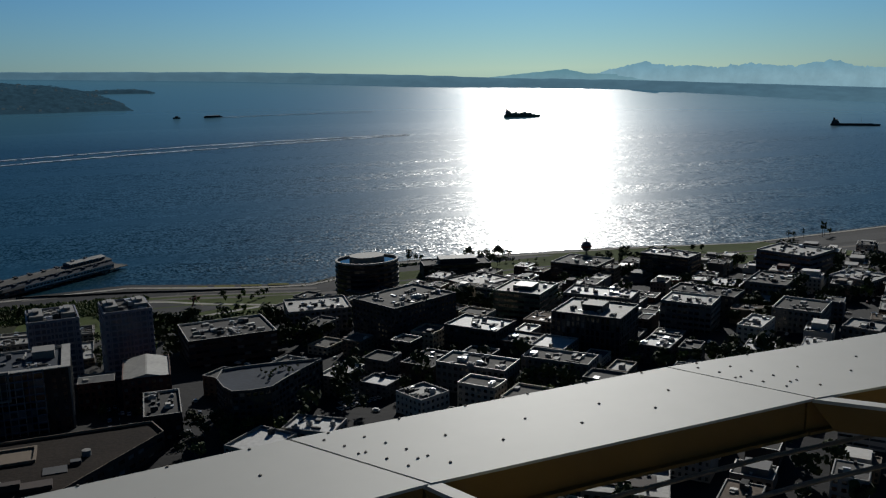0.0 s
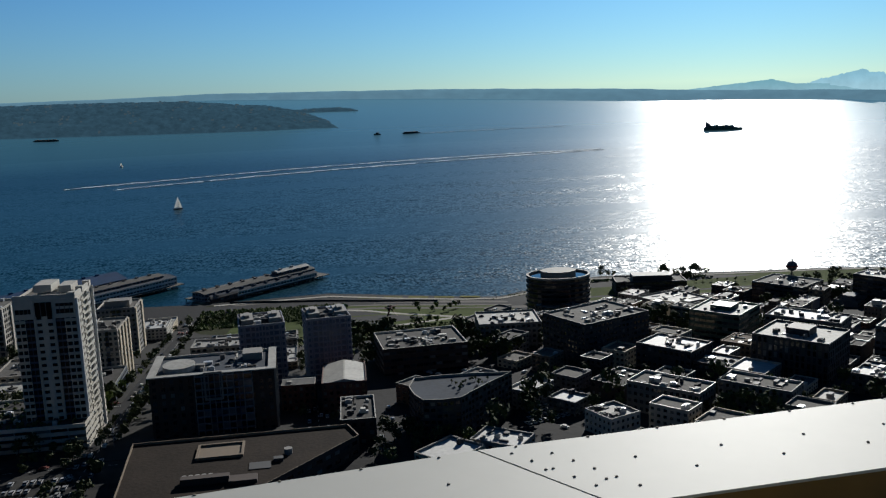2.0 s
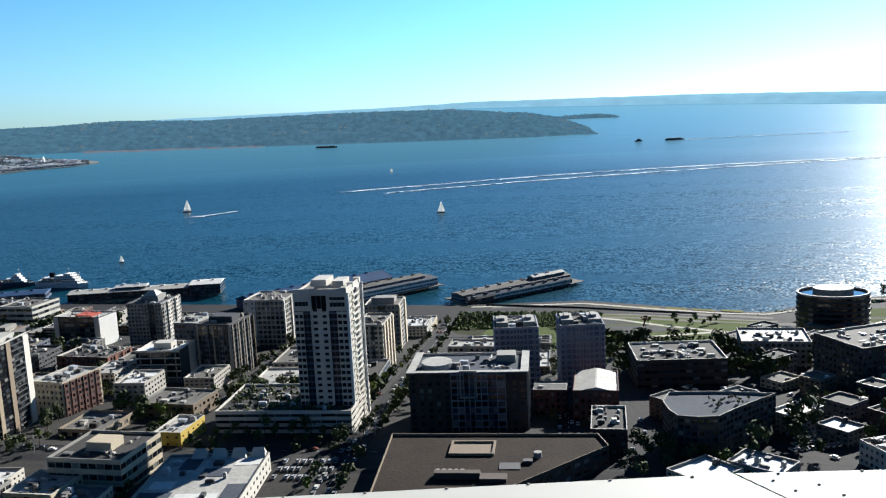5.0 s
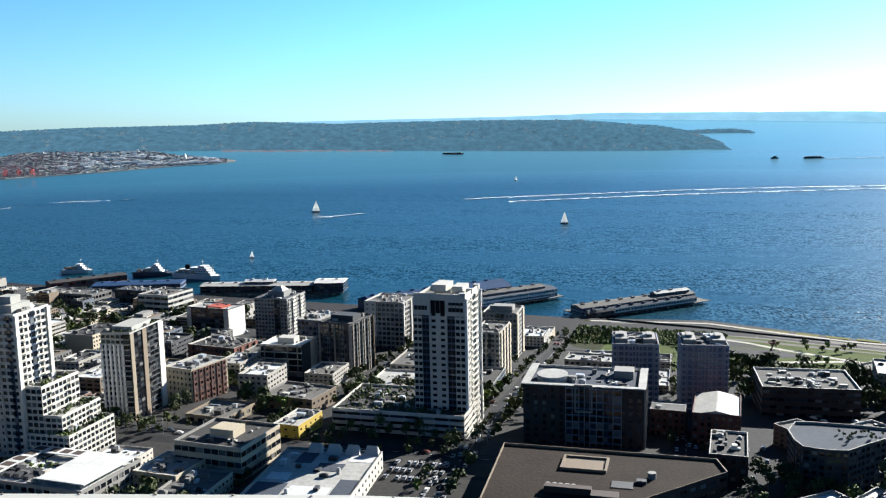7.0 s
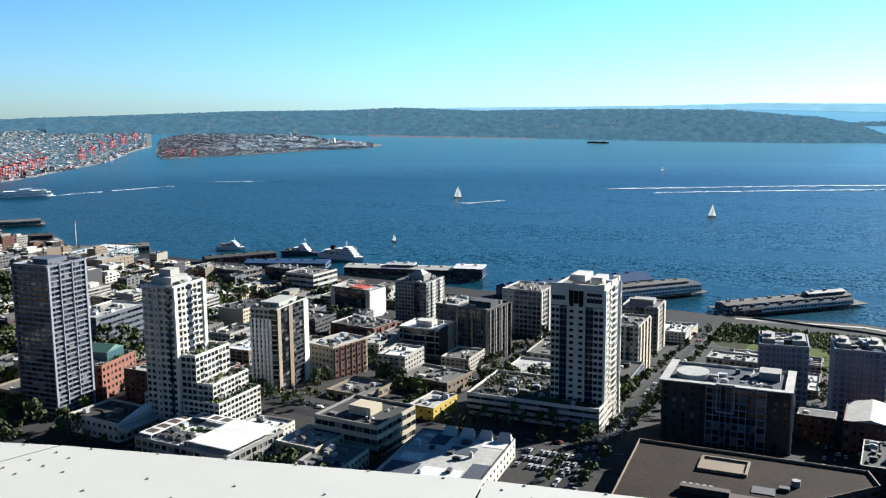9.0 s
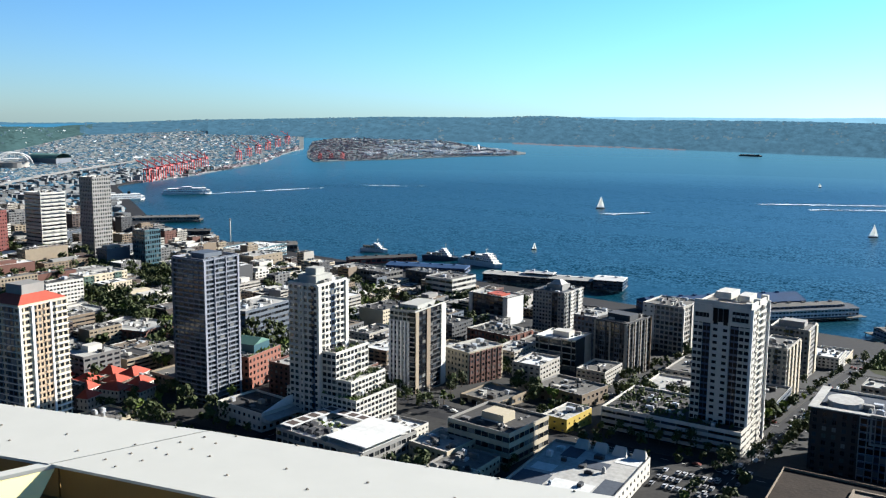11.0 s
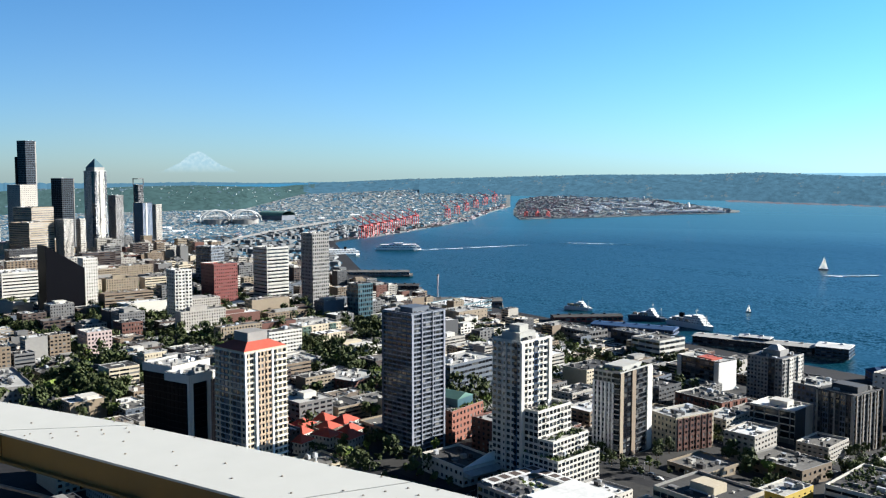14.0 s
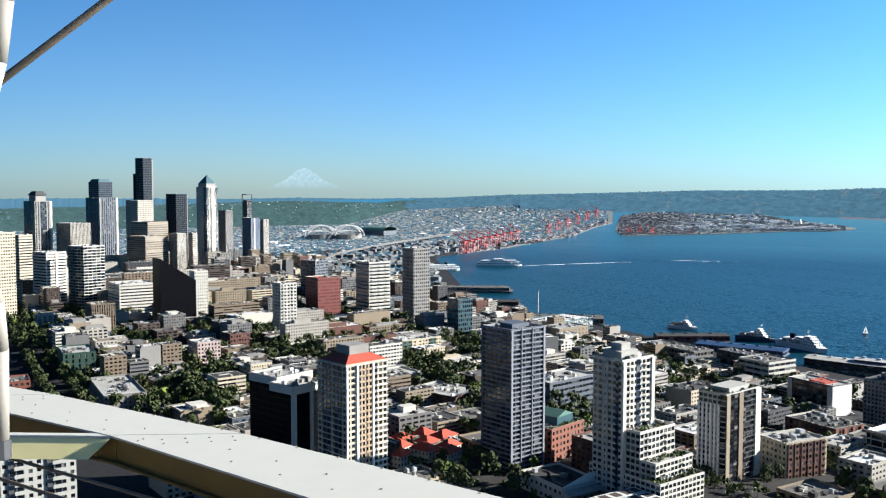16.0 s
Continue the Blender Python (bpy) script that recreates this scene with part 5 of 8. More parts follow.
downtown("skyscraper", "broad tan stone office block", -1838, 483, 50, 137, "stone", "roof_grey", 3, .5, .95)
downtown("white_tower", "slim white concrete hotel tower", -1049, 420, 17, 103, "white", "roof_white", 3, .4, .5)
downtown("white_block", "white office block with strip windows", -1142, 369, 45, 84, "white", "roof_white", 45, .95, .4)
downtown("apartment_tower", "white apartment tower with balconies", -909, 464, 20, 97, "white", "roof_white", 4, .6, .5, balcony=2)
downtown("podium_block", "cream blank-walled block under a tower", -893, 457, 27, 44, "cream", "roof_light", 4, .3, .3)
downtown("red_office", "dark red granite office tower", -1045, 590, 34, 86, "red", "roof_tile", 3, .4, .4)
downtown("glass_tower", "blue glass apartment tower", -1182, 653, 32, 97, "blue_grey", "roof_light", 3, .8, .6)
downtown("terraced_tower", "white terraced apartment tower", -1036, 663, 34, 104, "white", "roof_white", 34, .97, .42, balcony=3)
downtown("condo_tower", "tall grey condominium tower", -938, 666, 25, 127, "light_grey", "roof_white", 3, .55, .55)
downtown("teal_tower", "teal glass tower near the waterfront", -825, 649, 21, 74, "teal", "roof_grey", 3, .7, .6)
downtown("apartment_tower", "pink and white concrete apartment block", -788, 320, 22, 62, "pink", "roof_light", 3, .5, .5)
downtown("brick_tower", "tall red brick apartment block", -822, 366, 20, 61, "brick", "roof_grey", 3, .5, .5)
downtown("striped_tower", "tan tower with vertical stripes", -1009, 291, 25, 77, "tan", "roof_grey", 2.5, .5, .9)

# The black wedge-shaped tower.
wz = ground(-1012, 376)
wedge = thing("wedge_tower", -1012, 376, wz, 0, "black glass tower with a slanted wedge top", TWR)
ws = Shape()
wl, wd, zh, zl = 12.0, 21.0, 123.0 - wz, 96.0 - wz
ws.quad((-wl, -wd, 0), (wl, -wd, 0), (wl, -wd, zh), (-wl, -wd, zh)).quad((wl, -wd, 0), (wl, wd, 0), (wl, wd, zl), (wl, -wd, zh))
ws.quad((wl, wd, 0), (-wl, wd, 0), (-wl, wd, zl), (wl, wd, zl)).quad((-wl, wd, 0), (-wl, -wd, 0), (-wl, -wd, zh), (-wl, wd, zl))
ws.quad((-wl, -wd, zh), (wl, -wd, zh), (wl, wd, zl), (-wl, wd, zl))
for i in range(14):
    for j in range(9):
        y0, z0 = -wd + 1 + j * 4.5, 4 + i * 5.2
        if z0 + 4 < zh + (zl - zh) * (y0 + 4 + wd) / (2 * wd):
            part("pane", Shape().quad((wl + .05, y0, z0), (wl + .05, y0 + 3.9, z0), (wl + .05, y0 + 3.9, z0 + 4.3), (wl + .05, y0, z0 + 4.3)), M["black"], wedge)
part("wall", ws, M["black"], wedge)
HERO.append((-1012, 376, 26, 26, 44, 0))

# The low pieces between the towers, block by block on the street grid.
STREETS_X = [-103 - 104 * k for k in range(-1, 20)]
AVES = [205, 300, 402, 506, 620, 715, 800]


def clear_of_heroes(x, y, r):
    for hx, hy, hr, hw, hd, hyaw in HERO:
        dx, dy = x - hx, y - hy
        if abs(dx) > hr + r + 3 or abs(dy) > hr + r + 3:
            continue
        c, s = math.cos(radians(hyaw)), math.sin(radians(hyaw))
        lx, ly = dx * c + dy * s, -dx * s + dy * c
        if abs(lx) < hw / 2 + r + 1 and abs(ly) < hd / 2 + r + 1:
            return False
    return True


GROVES = [(-645, 258, 62, 16), (-885, 305, 110, 15), (-700, 304, 26, 12), (-651, 484, 46, 20), (-760, 611, 34, 16), (-560, 430, 50, 18), (-768, 423, 24, 22)]
rnd = random.Random(5)
WALLS = ["beige", "beige", "tan", "tan", "grey", "grey", "light_grey", "stone", "cream", "cream", "white", "tan", "brown", "brick", "brown", "grey", "dark_grey", "brown", "stone", "blue_grey"]
ROOFS = ["roof_grey", "roof_light", "roof_white", "roof_dark", "roof_grey", "roof_tan"]
count = 0
JOINED = {}
PLANT = {}


def roof_plant(w, d, z, m):
    """Vents, skylights, plant and duct runs over a far flat roof, by the colour of their paint."""
    for _ in range(int(w * d / 70) + 2):
        px, py = rnd.uniform(-.42, .42) * w, rnd.uniform(-.42, .42) * d
        a, b, c = rnd.choice((.5, .8, 1.2, 2.2)), rnd.choice((.5, .8, 1.4)), rnd.choice((.5, .9, 1.3, 2.2))
        if rnd.random() < .2:
            a, b, c = (rnd.uniform(2, 5), .35, .6) if rnd.random() < .5 else (.35, rnd.uniform(2, 5), .6)
        PLANT.setdefault(rnd.choice(("white", "light_grey", "dark_grey", "grey", "roof_dark", "metal", "grey")), Shape()).add(Shape().box(px - a, px + a, py - b, py + b, z, z + c), m)


def joined_block(x, y, w, d, yaw, top, wall, roof, bay, fw, fh):
    """A far block, added to the joined mass of its wall colour."""
    LOW.append((x, y, math.hypot(w, d) / 2, w, d, yaw))
    zb = ground(x, y) - 1.5
    h = top - zb
    m = pose(x, y, zb, 0, 0, yaw)
    wm, gm = Shape(), Shape()
    style = rnd.random()
    if style < .3:
        bay, fw, fh = rnd.uniform(6, 12), .95, rnd.uniform(.35, .5)
    elif style < .5:
        bay, fw, fh = rnd.uniform(2.4, 3), .4, .5
    bare = rnd.choice(("", "", "s", "e" if x < 0 else "w"))
    c = [(-w / 2, -d / 2), (w / 2, -d / 2), (w / 2, d / 2), (-w / 2, d / 2)]
    for i, side in enumerate("senw"):
        a, b = c[i], c[(i + 1) % 4]
        L = math.hypot(b[0] - a[0], b[1] - a[1])
        u = ((b[0] - a[0]) / L, (b[1] - a[1]) / L)
        wm.quad((*a, 0), (*b, 0), (*b, 1.5), (*a, 1.5)).quad((*a, h - .9), (*b, h - .9), (*b, h), (*a, h))
        if side != bare and (side == "s" or (side == "e" and x < 0) or (side == "w" and x > 0)):
            facade(wm, gm, a, u, (u[1], -u[0]), L, 1.5, h - .9, max(1, round(h / 3.4)), max(1, round(L / bay)), fw, fh, rec=.12, lite=True)
        else:
            wm.quad((*a, 1.5), (*b, 1.5), (*b, h - .9), (*a, h - .9))
    JOINED.setdefault(wall, Shape()).add(wm, m)
    JOINED.setdefault("glass", Shape()).add(gm, m)
    rs = Shape().quad(*[(px, py, h - .5) for px, py in c])
    cm = Shape()
    for a, b in zip(c, c[1:] + c[:1]):
        ia, ib = [(q[0] * (1 - 1.0 / w), q[1] * (1 - 1.0 / d)) for q in (a, b)]
        cm.quad((*a, h), (*b, h), (*ib, h), (*ia, h)).quad((*ia, h), (*ib, h), (*ib, h - .6), (*ia, h - .6))
    JOINED.setdefault(rnd.choice(("white", "light_grey", "roof_light", wall)), Shape()).add(cm, m)
    roof_plant(w, d, h - .5, m)
    if rnd.random() < .3 and min(w, d) > 12:
        a0, a1, b0, b1 = -w * rnd.uniform(.1, .4), w * rnd.uniform(.1, .4), -d * rnd.uniform(.1, .4), d * rnd.uniform(.1, .4)
        JOINED.setdefault(rnd.choice((wall, "light_grey", "white")), Shape()).add(Shape().box(a0, a1, b0, b1, h - .5, h + rnd.choice((2.2, 2.8, 3.2))), m)
    JOINED.setdefault(roof, Shape()).add(rs, m)


for i in range(len(STREETS_X) - 1):
    for j in range(len(AVES) - 1):
        x1, x0 = STREETS_X[i] - 9, STREETS_X[i + 1] + 9
        y0, y1 = AVES[j] + 9, AVES[j + 1] - 9
        off = shore((x0 + x1) / 2) - 870 if x1 < -300 else 0
        off = min(off, 110)
        y0, y1 = y0 + off * (j > 2), y1 + off * (j > 1)
        if x0 < -1900:
            continue
        gx, gy = (rnd.choice((3, 3, 4)), rnd.choice((2, 3, 3))) if x1 > -440 else (rnd.choice((4, 5, 5, 6)), rnd.choice((3, 3, 4)))
        for a in range(gx):
            for b in range(gy):
                w, d = (x1 - x0) / gx * rnd.uniform(.8, .96), (y1 - y0) / gy * rnd.uniform(.78, .95)
                x, y = x0 + (x1 - x0) * (a + .5) / gx, y0 + (y1 - y0) * (b + .5) / gy
                if abs(y - (163 + (-620 - x) * 76 / 560)) < d / 2 + 11 and x < -560:
                    continue
                if any(((x - q[0]) / q[2]) ** 2 + ((y - q[1]) / q[3]) ** 2 < 1 for q in GROVES):
                    continue
                if rnd.random() < .17 or y + d / 2 > shore(x) - 25 or not clear_of_heroes(x, y, min(w, d) / 2) or (x > -15 and y > 590) or (x > -100 and y > 690) or (-310 < x < -180 and 365 < y < 480) or (-185 < x < -95 and y < 440):
                    continue
                h = rnd.choice((5, 6, 7, 9, 11, 14, 19)) * (1.0 if x > -650 else 1.35 if x > -1100 else 2.1)
                if y < 330 and x > -420:
                    h = min(h, 7)
                if x < -420 or y < 250:
                    joined_block(x, y, w, d, 0, ground(x, y) + h, rnd.choice(WALLS), rnd.choice(ROOFS), rnd.choice((3.2, 3.8, 5)), rnd.uniform(.45, .75), rnd.uniform(.4, .55))
                    continue
                building("city_block", rnd.choice(("low city building with flat roof", "low shop building with flat roof", "small apartment building with flat roof")) + " on a downtown street",
                         x, y, w, d, 0, ground(x, y) + h, rnd.choice(WALLS), rnd.choice(ROOFS), None, rnd.choice((3.2, 3.8, 5)), rnd.uniform(.45, .75), rnd.uniform(.4, .55),
                         clutter=2, group="low city buildings", hero=False, seed=count)
                roof_plant(w * .9, d * .9, ground(x, y) + h - 1.15, pose(x, y, 0, 0, 0, 0))
                count += 1
for u in range(-20, 21):
    for v in range(-20, 21):
        c, s = math.cos(radians(40)), math.sin(radians(40))
        lx, ly = u * 27 + 12 * (u // 3), v * 24 + 10 * (v // 3)
        x, y = 420 + lx * c - ly * s, 420 + lx * s + ly * c
        w, d = rnd.uniform(13, 25), rnd.uniform(11, 21)
        if x < 45 or (x < 110 and y > 480) or x > 1100 or y < 150 or (y < 345 and x < 110) or y > shore(x) - 130 or rnd.random() < .07 or not clear_of_heroes(x, y, max(w, d) * .42):
            continue
        if x > 250 or y < 300:
            joined_block(x, y, w, d, 40, ground(x, y) + rnd.choice((4, 5, 6, 8, 10, 13)), rnd.choice(WALLS), rnd.choice(ROOFS), 3.4, .55, .5)
            continue
        building("city_block", "low building with flat roof below the hill", x, y, w, d, 40, ground(x, y) + rnd.choice((6, 8, 9, 11, 13)), rnd.choice(WALLS + ["dark_grey", "grey"]), rnd.choice(ROOFS), None,
                 3.4, .55, .5, clutter=1, group="low city buildings", hero=False, seed=count)
        count += 1
for (kx, ky), (kroot, kh) in ROOT.items():
    size = [q for q in HERO if round(q[0]) == kx and round(q[1]) == ky]
    if size and (kx, ky) not in ((-385, 234), (-35, 359), (-155, 345), (16, 473), (-8, 473)) and ky > 0 and kx > -1700:
        roof_plant(size[0][3] * .85, size[0][4] * .85, kh - 1.15, kroot.matrix_world)
for a in range(-16, -4):
    for b in range(0, 5):
        x, y = a * 42 + rnd.uniform(-5, 5), 20 + b * 40 + rnd.uniform(-5, 5)
        w, d = rnd.uniform(22, 34), rnd.uniform(18, 32)
        if rnd.random() < .8 and y < 185 and clear_of_heroes(x, y, 14) and not (x < -560 and abs(y - (163 + (-620 - x) * 76 / 560)) < d / 2 + 11):
            joined_block(x, y, w, d, 0, ground(x, y) + rnd.choice((6, 8, 11, 15, 20)), rnd.choice(WALLS), rnd.choice(ROOFS), 3.6, .55, .5)
plant = thing("roof_plant", 0, 0, 0, 0, "small vents, ducts and plant boxes on flat roofs", "roof plant", kind="stuff")
for key, shape in PLANT.items():
    part("plant_box", shape, M[key], plant, kind="stuff")
mass = thing("city_quarter", 0, 0, 0, 0, "mass of distant low city buildings with flat roofs", "buildings", kind="stuff")
for key, shape in JOINED.items():
    part("block_roof" if key.startswith("roof") else "block_glazing" if key == "glass" else "block_wall", shape, M[key], mass, kind="stuff")


# ---- streets: raised blocks with kerbs, painted lines ----
def slab(shape, x0, x1, y0, y1, lift, n=6):
    """A sheet that follows the ground, with edges down to it."""
    ys = [y0 + (y1 - y0) * i / n for i in range(n + 1)]
    for a, b in zip(ys, ys[1:]):
        p = [(x0, a, ground(x0, a) + lift), (x1, a, ground(x1, a) + lift), (x1, b, ground(x1, b) + lift), (x0, b, ground(x0, b) + lift)]
        shape.quad(*p)
        for q, r in ((p[0], p[1]), (p[1], p[2]), (p[3], p[0])):
            shape.quad((q[0], q[1], q[2] - lift - .1), (r[0], r[1], r[2] - lift - .1), r, q)


for i in range(len(STREETS_X) - 1):
    for j in range(len(AVES) - 1):
        x1, x0 = STREETS_X[i] - 6, STREETS_X[i + 1] + 6
        off = min(shore((x0 + x1) / 2) - 870 if x1 < -300 else 0, 110)
        y0, y1 = AVES[j] + 6 + off * (j > 2), AVES[j + 1] - 6 + off * (j > 1)
        if x0 < -1500:
            continue
        sh = Shape()
        slab(sh, x0, x1, y0, y1, .16)
        structure("pavement", sh, M["concrete"], "grey concrete pavement of a city block with kerbs", "pavement")
lines = Shape()
for sx in STREETS_X[:10]:
    y = 215
    while y < 800:
        lines.quad((sx - .12, y, ground(sx, y) + .02), (sx + .12, y, ground(sx, y) + .02), (sx + .12, y + 4, ground(sx, y + 4) + .02), (sx - .12, y + 4, ground(sx, y + 4) + .02))
        y += 9
for ay in AVES[:6]:
    x = 0
    while x > -1000:
        lines.quad((x - 4, ay - .12, ground(x, ay) + .03), (x, ay - .12, ground(x, ay) + .03), (x, ay + .12, ground(x, ay) + .03), (x - 4, ay + .12, ground(x, ay) + .03))
        x -= 9
structure("road_markings", lines, M["roof_white"], "white dashed lane lines on the asphalt", "road markings", "stuff")

# ---- waterfront: park, shore road, piers ----
def blob(shape, c, r, h, rn):
    """A small uneven tree mass."""
    k = len(shape.v)
    ring = [(c[0] + r * rn.uniform(.7, 1.2) * math.cos(1.0472 * i), c[1] + r * rn.uniform(.7, 1.2) * math.sin(1.0472 * i), c[2] + h * rn.uniform(.25, .55)) for i in range(6)]
    shape.v += [(c[0], c[1], c[2] - h * .2), *ring, (c[0] + r * rn.uniform(-.3, .3), c[1], c[2] + h)]
    for i in range(6):
        j = (i + 1) % 6
        shape.f += [(k, k + 1 + j, k + 1 + i), (k + 7, k + 1 + i, k + 1 + j)]


def drape(name, pts, mat, label, category, lift=.25, kind="structure"):
    """A flat patch given by its outline, laid over the slope in strips."""
    sh = Shape()
    ys = [p[1] for p in pts]
    n = 14
    rows = []
    for i in range(n + 1):
        y = min(ys) + .0131 + (max(ys) - min(ys) - .0307) * i / n
        xs = []
        for a, b in zip(pts, pts[1:] + pts[:1]):
            if (a[1] - y) * (b[1] - y) < 0:
                xs.append(a[0] + (b[0] - a[0]) * (y - a[1]) / (b[1] - a[1]))
        rows.append((y, min(xs), max(xs)))
    for (ya, a0, a1), (yb, b0, b1) in zip(rows, rows[1:]):
        m = 8
        for k in range(m):
            q = [(a0 + (a1 - a0) * k / m, ya), (a0 + (a1 - a0) * (k + 1) / m, ya), (b0 + (b1 - b0) * (k + 1) / m, yb), (b0 + (b1 - b0) * k / m, yb)]
            sh.quad(*[(px, py, ground(px, py) + lift) for px, py in q])
    return structure(name, sh, mat, label, category, kind)


drape("park_slope", [(-97, 742), (-20, 690), (150, 640), (188, 700), (170, 790), (60, 858), (-97, 866)], M["meadow"], "dark meadow slope of the shore park", "slope", .2)
drape("park_lawn", [(-15, 655), (150, 640), (185, 700), (160, 790), (30, 850), (-60, 850), (-70, 700)], M["grass"], "green lawn of a sculpture park above the shore", "lawn")
drape("park_lawn", [(200, 740), (700, 640), (690, 780), (530, 825), (290, 860), (205, 810)], M["grass"], "dry green lawn strip along the shore", "lawn")


def ribbon(name, pts, width, mat, label, category, lift=.4, wall=0.0):
    """A path along a line of points, with an optional low wall on its edge."""
    sh = Shape()
    for (ax, ay), (bx, by) in zip(pts, pts[1:]):
        L = math.hypot(bx - ax, by - ay)
        nx, ny = -(by - ay) / L * width / 2, (bx - ax) / L * width / 2
        n = max(1, int(L / 12))
        for k in range(n):
            p, q = (ax + (bx - ax) * k / n, ay + (by - ay) * k / n), (ax + (bx - ax) * (k + 1) / n, ay + (by - ay) * (k + 1) / n)
            za, zb = ground(*p) + lift, ground(*q) + lift
            sh.quad((p[0] - nx, p[1] - ny, za), (q[0] - nx, q[1] - ny, zb), (q[0] + nx, q[1] + ny, zb), (p[0] + nx, p[1] + ny, za))
            if wall:
                sh.quad((p[0] - nx, p[1] - ny, za - 1), (q[0] - nx, q[1] - ny, zb - 1), (q[0] - nx, q[1] - ny, zb + wall), (p[0] - nx, p[1] - ny, za + wall))
    return structure(name, sh, mat, label, category)


ribbon("park_path", [(40, 696), (125, 725), (51, 790), (-30, 830)], 5, M["path"], "pale zigzag gravel path across the park", "path", .5)
ribbon("park_path", [(125, 725), (165, 690), (190, 640)], 5, M["path"], "pale gravel path beside the lawn", "path", .5)
ribbon("shore_path", [(-90, 862), (20, 868), (142, 812), (178, 803), (285, 862), (405, 846), (528, 828), (672, 786), (890, 800)], 5, M["path"], "pale promenade along the sea wall", "path", .45)
ribbon("shore_road", [(-900, 905), (-600, 890), (-100, 838), (60, 818), (175, 775), (400, 770), (680, 720), (1000, 700)], 14, M["asphalt"], "grey waterfront road beside the railway", "road", .3)
ribbon("railway", [(-100, 822), (60, 800), (175, 757), (400, 748), (680, 700), (1000, 680)], 7, M["timber"], "dark railway tracks along the waterfront", "railway", .35)
ribbon("concrete_ramp", [(-75, 872), (20, 850), (120, 815)], 6, M["concrete"], "pale concrete ramp wall below the park", "wall", .6, wall=1.2)

drape("park_terrace", [(-6, 796), (34, 800), (66, 770), (98, 738), (44, 716), (-6, 742)], M["asphalt"], "dark gravel terrace inside the zigzag path", "terrace", .36)
drape("rail_bed", [(-70, 842), (60, 812), (180, 768), (180, 790), (60, 840), (-70, 866)], M["timber"], "dark ballast bed of the railway below the park", "railway", .3)
shrubs = Shape()
rs_ = random.Random(23)
for _ in range(1500):
    x, y = rs_.uniform(-98, 34), rs_.uniform(752, 836)
    if y < 755 + (x + 98) * .12 or y > 838 - (x + 98) * .1:
        continue
    blob(shrubs, (x, y, ground(x, y) + .2), rs_.uniform(.9, 2.0), rs_.uniform(1.4, 3.6), rs_)
for _ in range(120):
    q = rs_.random()
    blob(shrubs, (36 + 104 * q + rs_.gauss(0, 1), 690 + 6 * math.sin(q * 3) + rs_.gauss(0, 2), ground(60, 690) + .2), rs_.uniform(.9, 1.8), rs_.uniform(1.0, 2.2), rs_)
for _ in range(160):
    q = rs_.random()
    blob(shrubs, (160 + 240 * q, float(np.interp(160 + 240 * q, (160, 285, 405), (800, 852, 838))) + rs_.gauss(0, 2), 3.6), rs_.uniform(1, 2.2), rs_.uniform(1, 2.4), rs_)
for i in range(5):
    drape("shore_lawn", [(48 + i * 24, 858 - i * 7), (66 + i * 24, 852 - i * 7.5), (64 + i * 24, 844 - i * 7.5), (46 + i * 24, 850 - i * 7)], M["sunlit_grass"], "sunlit yellow grass plot beside the promenade", "lawn", .42)
structure("park_shrubs", shrubs, M["leaf_light"], "yellow-green shrubs and hedges on the park slope", "shrubs", "stuff")

# The red steel sculpture on the lawn.
eagle = thing("steel_sculpture", 69.5, 755, ground(69.5, 755) + .25, 20, "large red painted steel sculpture on the lawn", "sculpture")
for k, (a, b) in enumerate((((-5, -2, 0), (0, 0, 8)), ((5, -2, 0), (0, 0, 8)), ((-1, 5, 0), (0, 0, 9)), ((-6, 2, 7), (6, -2, 10)))):
    sh = Shape()
    A_, B_ = Vector(a), Vector(b)
    w = (B_ - A_).cross(Vector((0, 0, 1))).normalized() * .9
    for o in (-.08, .08):
        n = (B_ - A_).cross(w).normalized() * o
        sh.quad(A_ - w + n, A_ + w + n, B_ + w * .4 + n, B_ - w * .4 + n)
    sh.quad(*[A_ + w * s + (B_ - A_).cross(w).normalized() * o for s, o in ((-1, -.08), (-1, .08), (1, .08), (1, -.08))])
    part("plate", sh, M["red"], eagle)


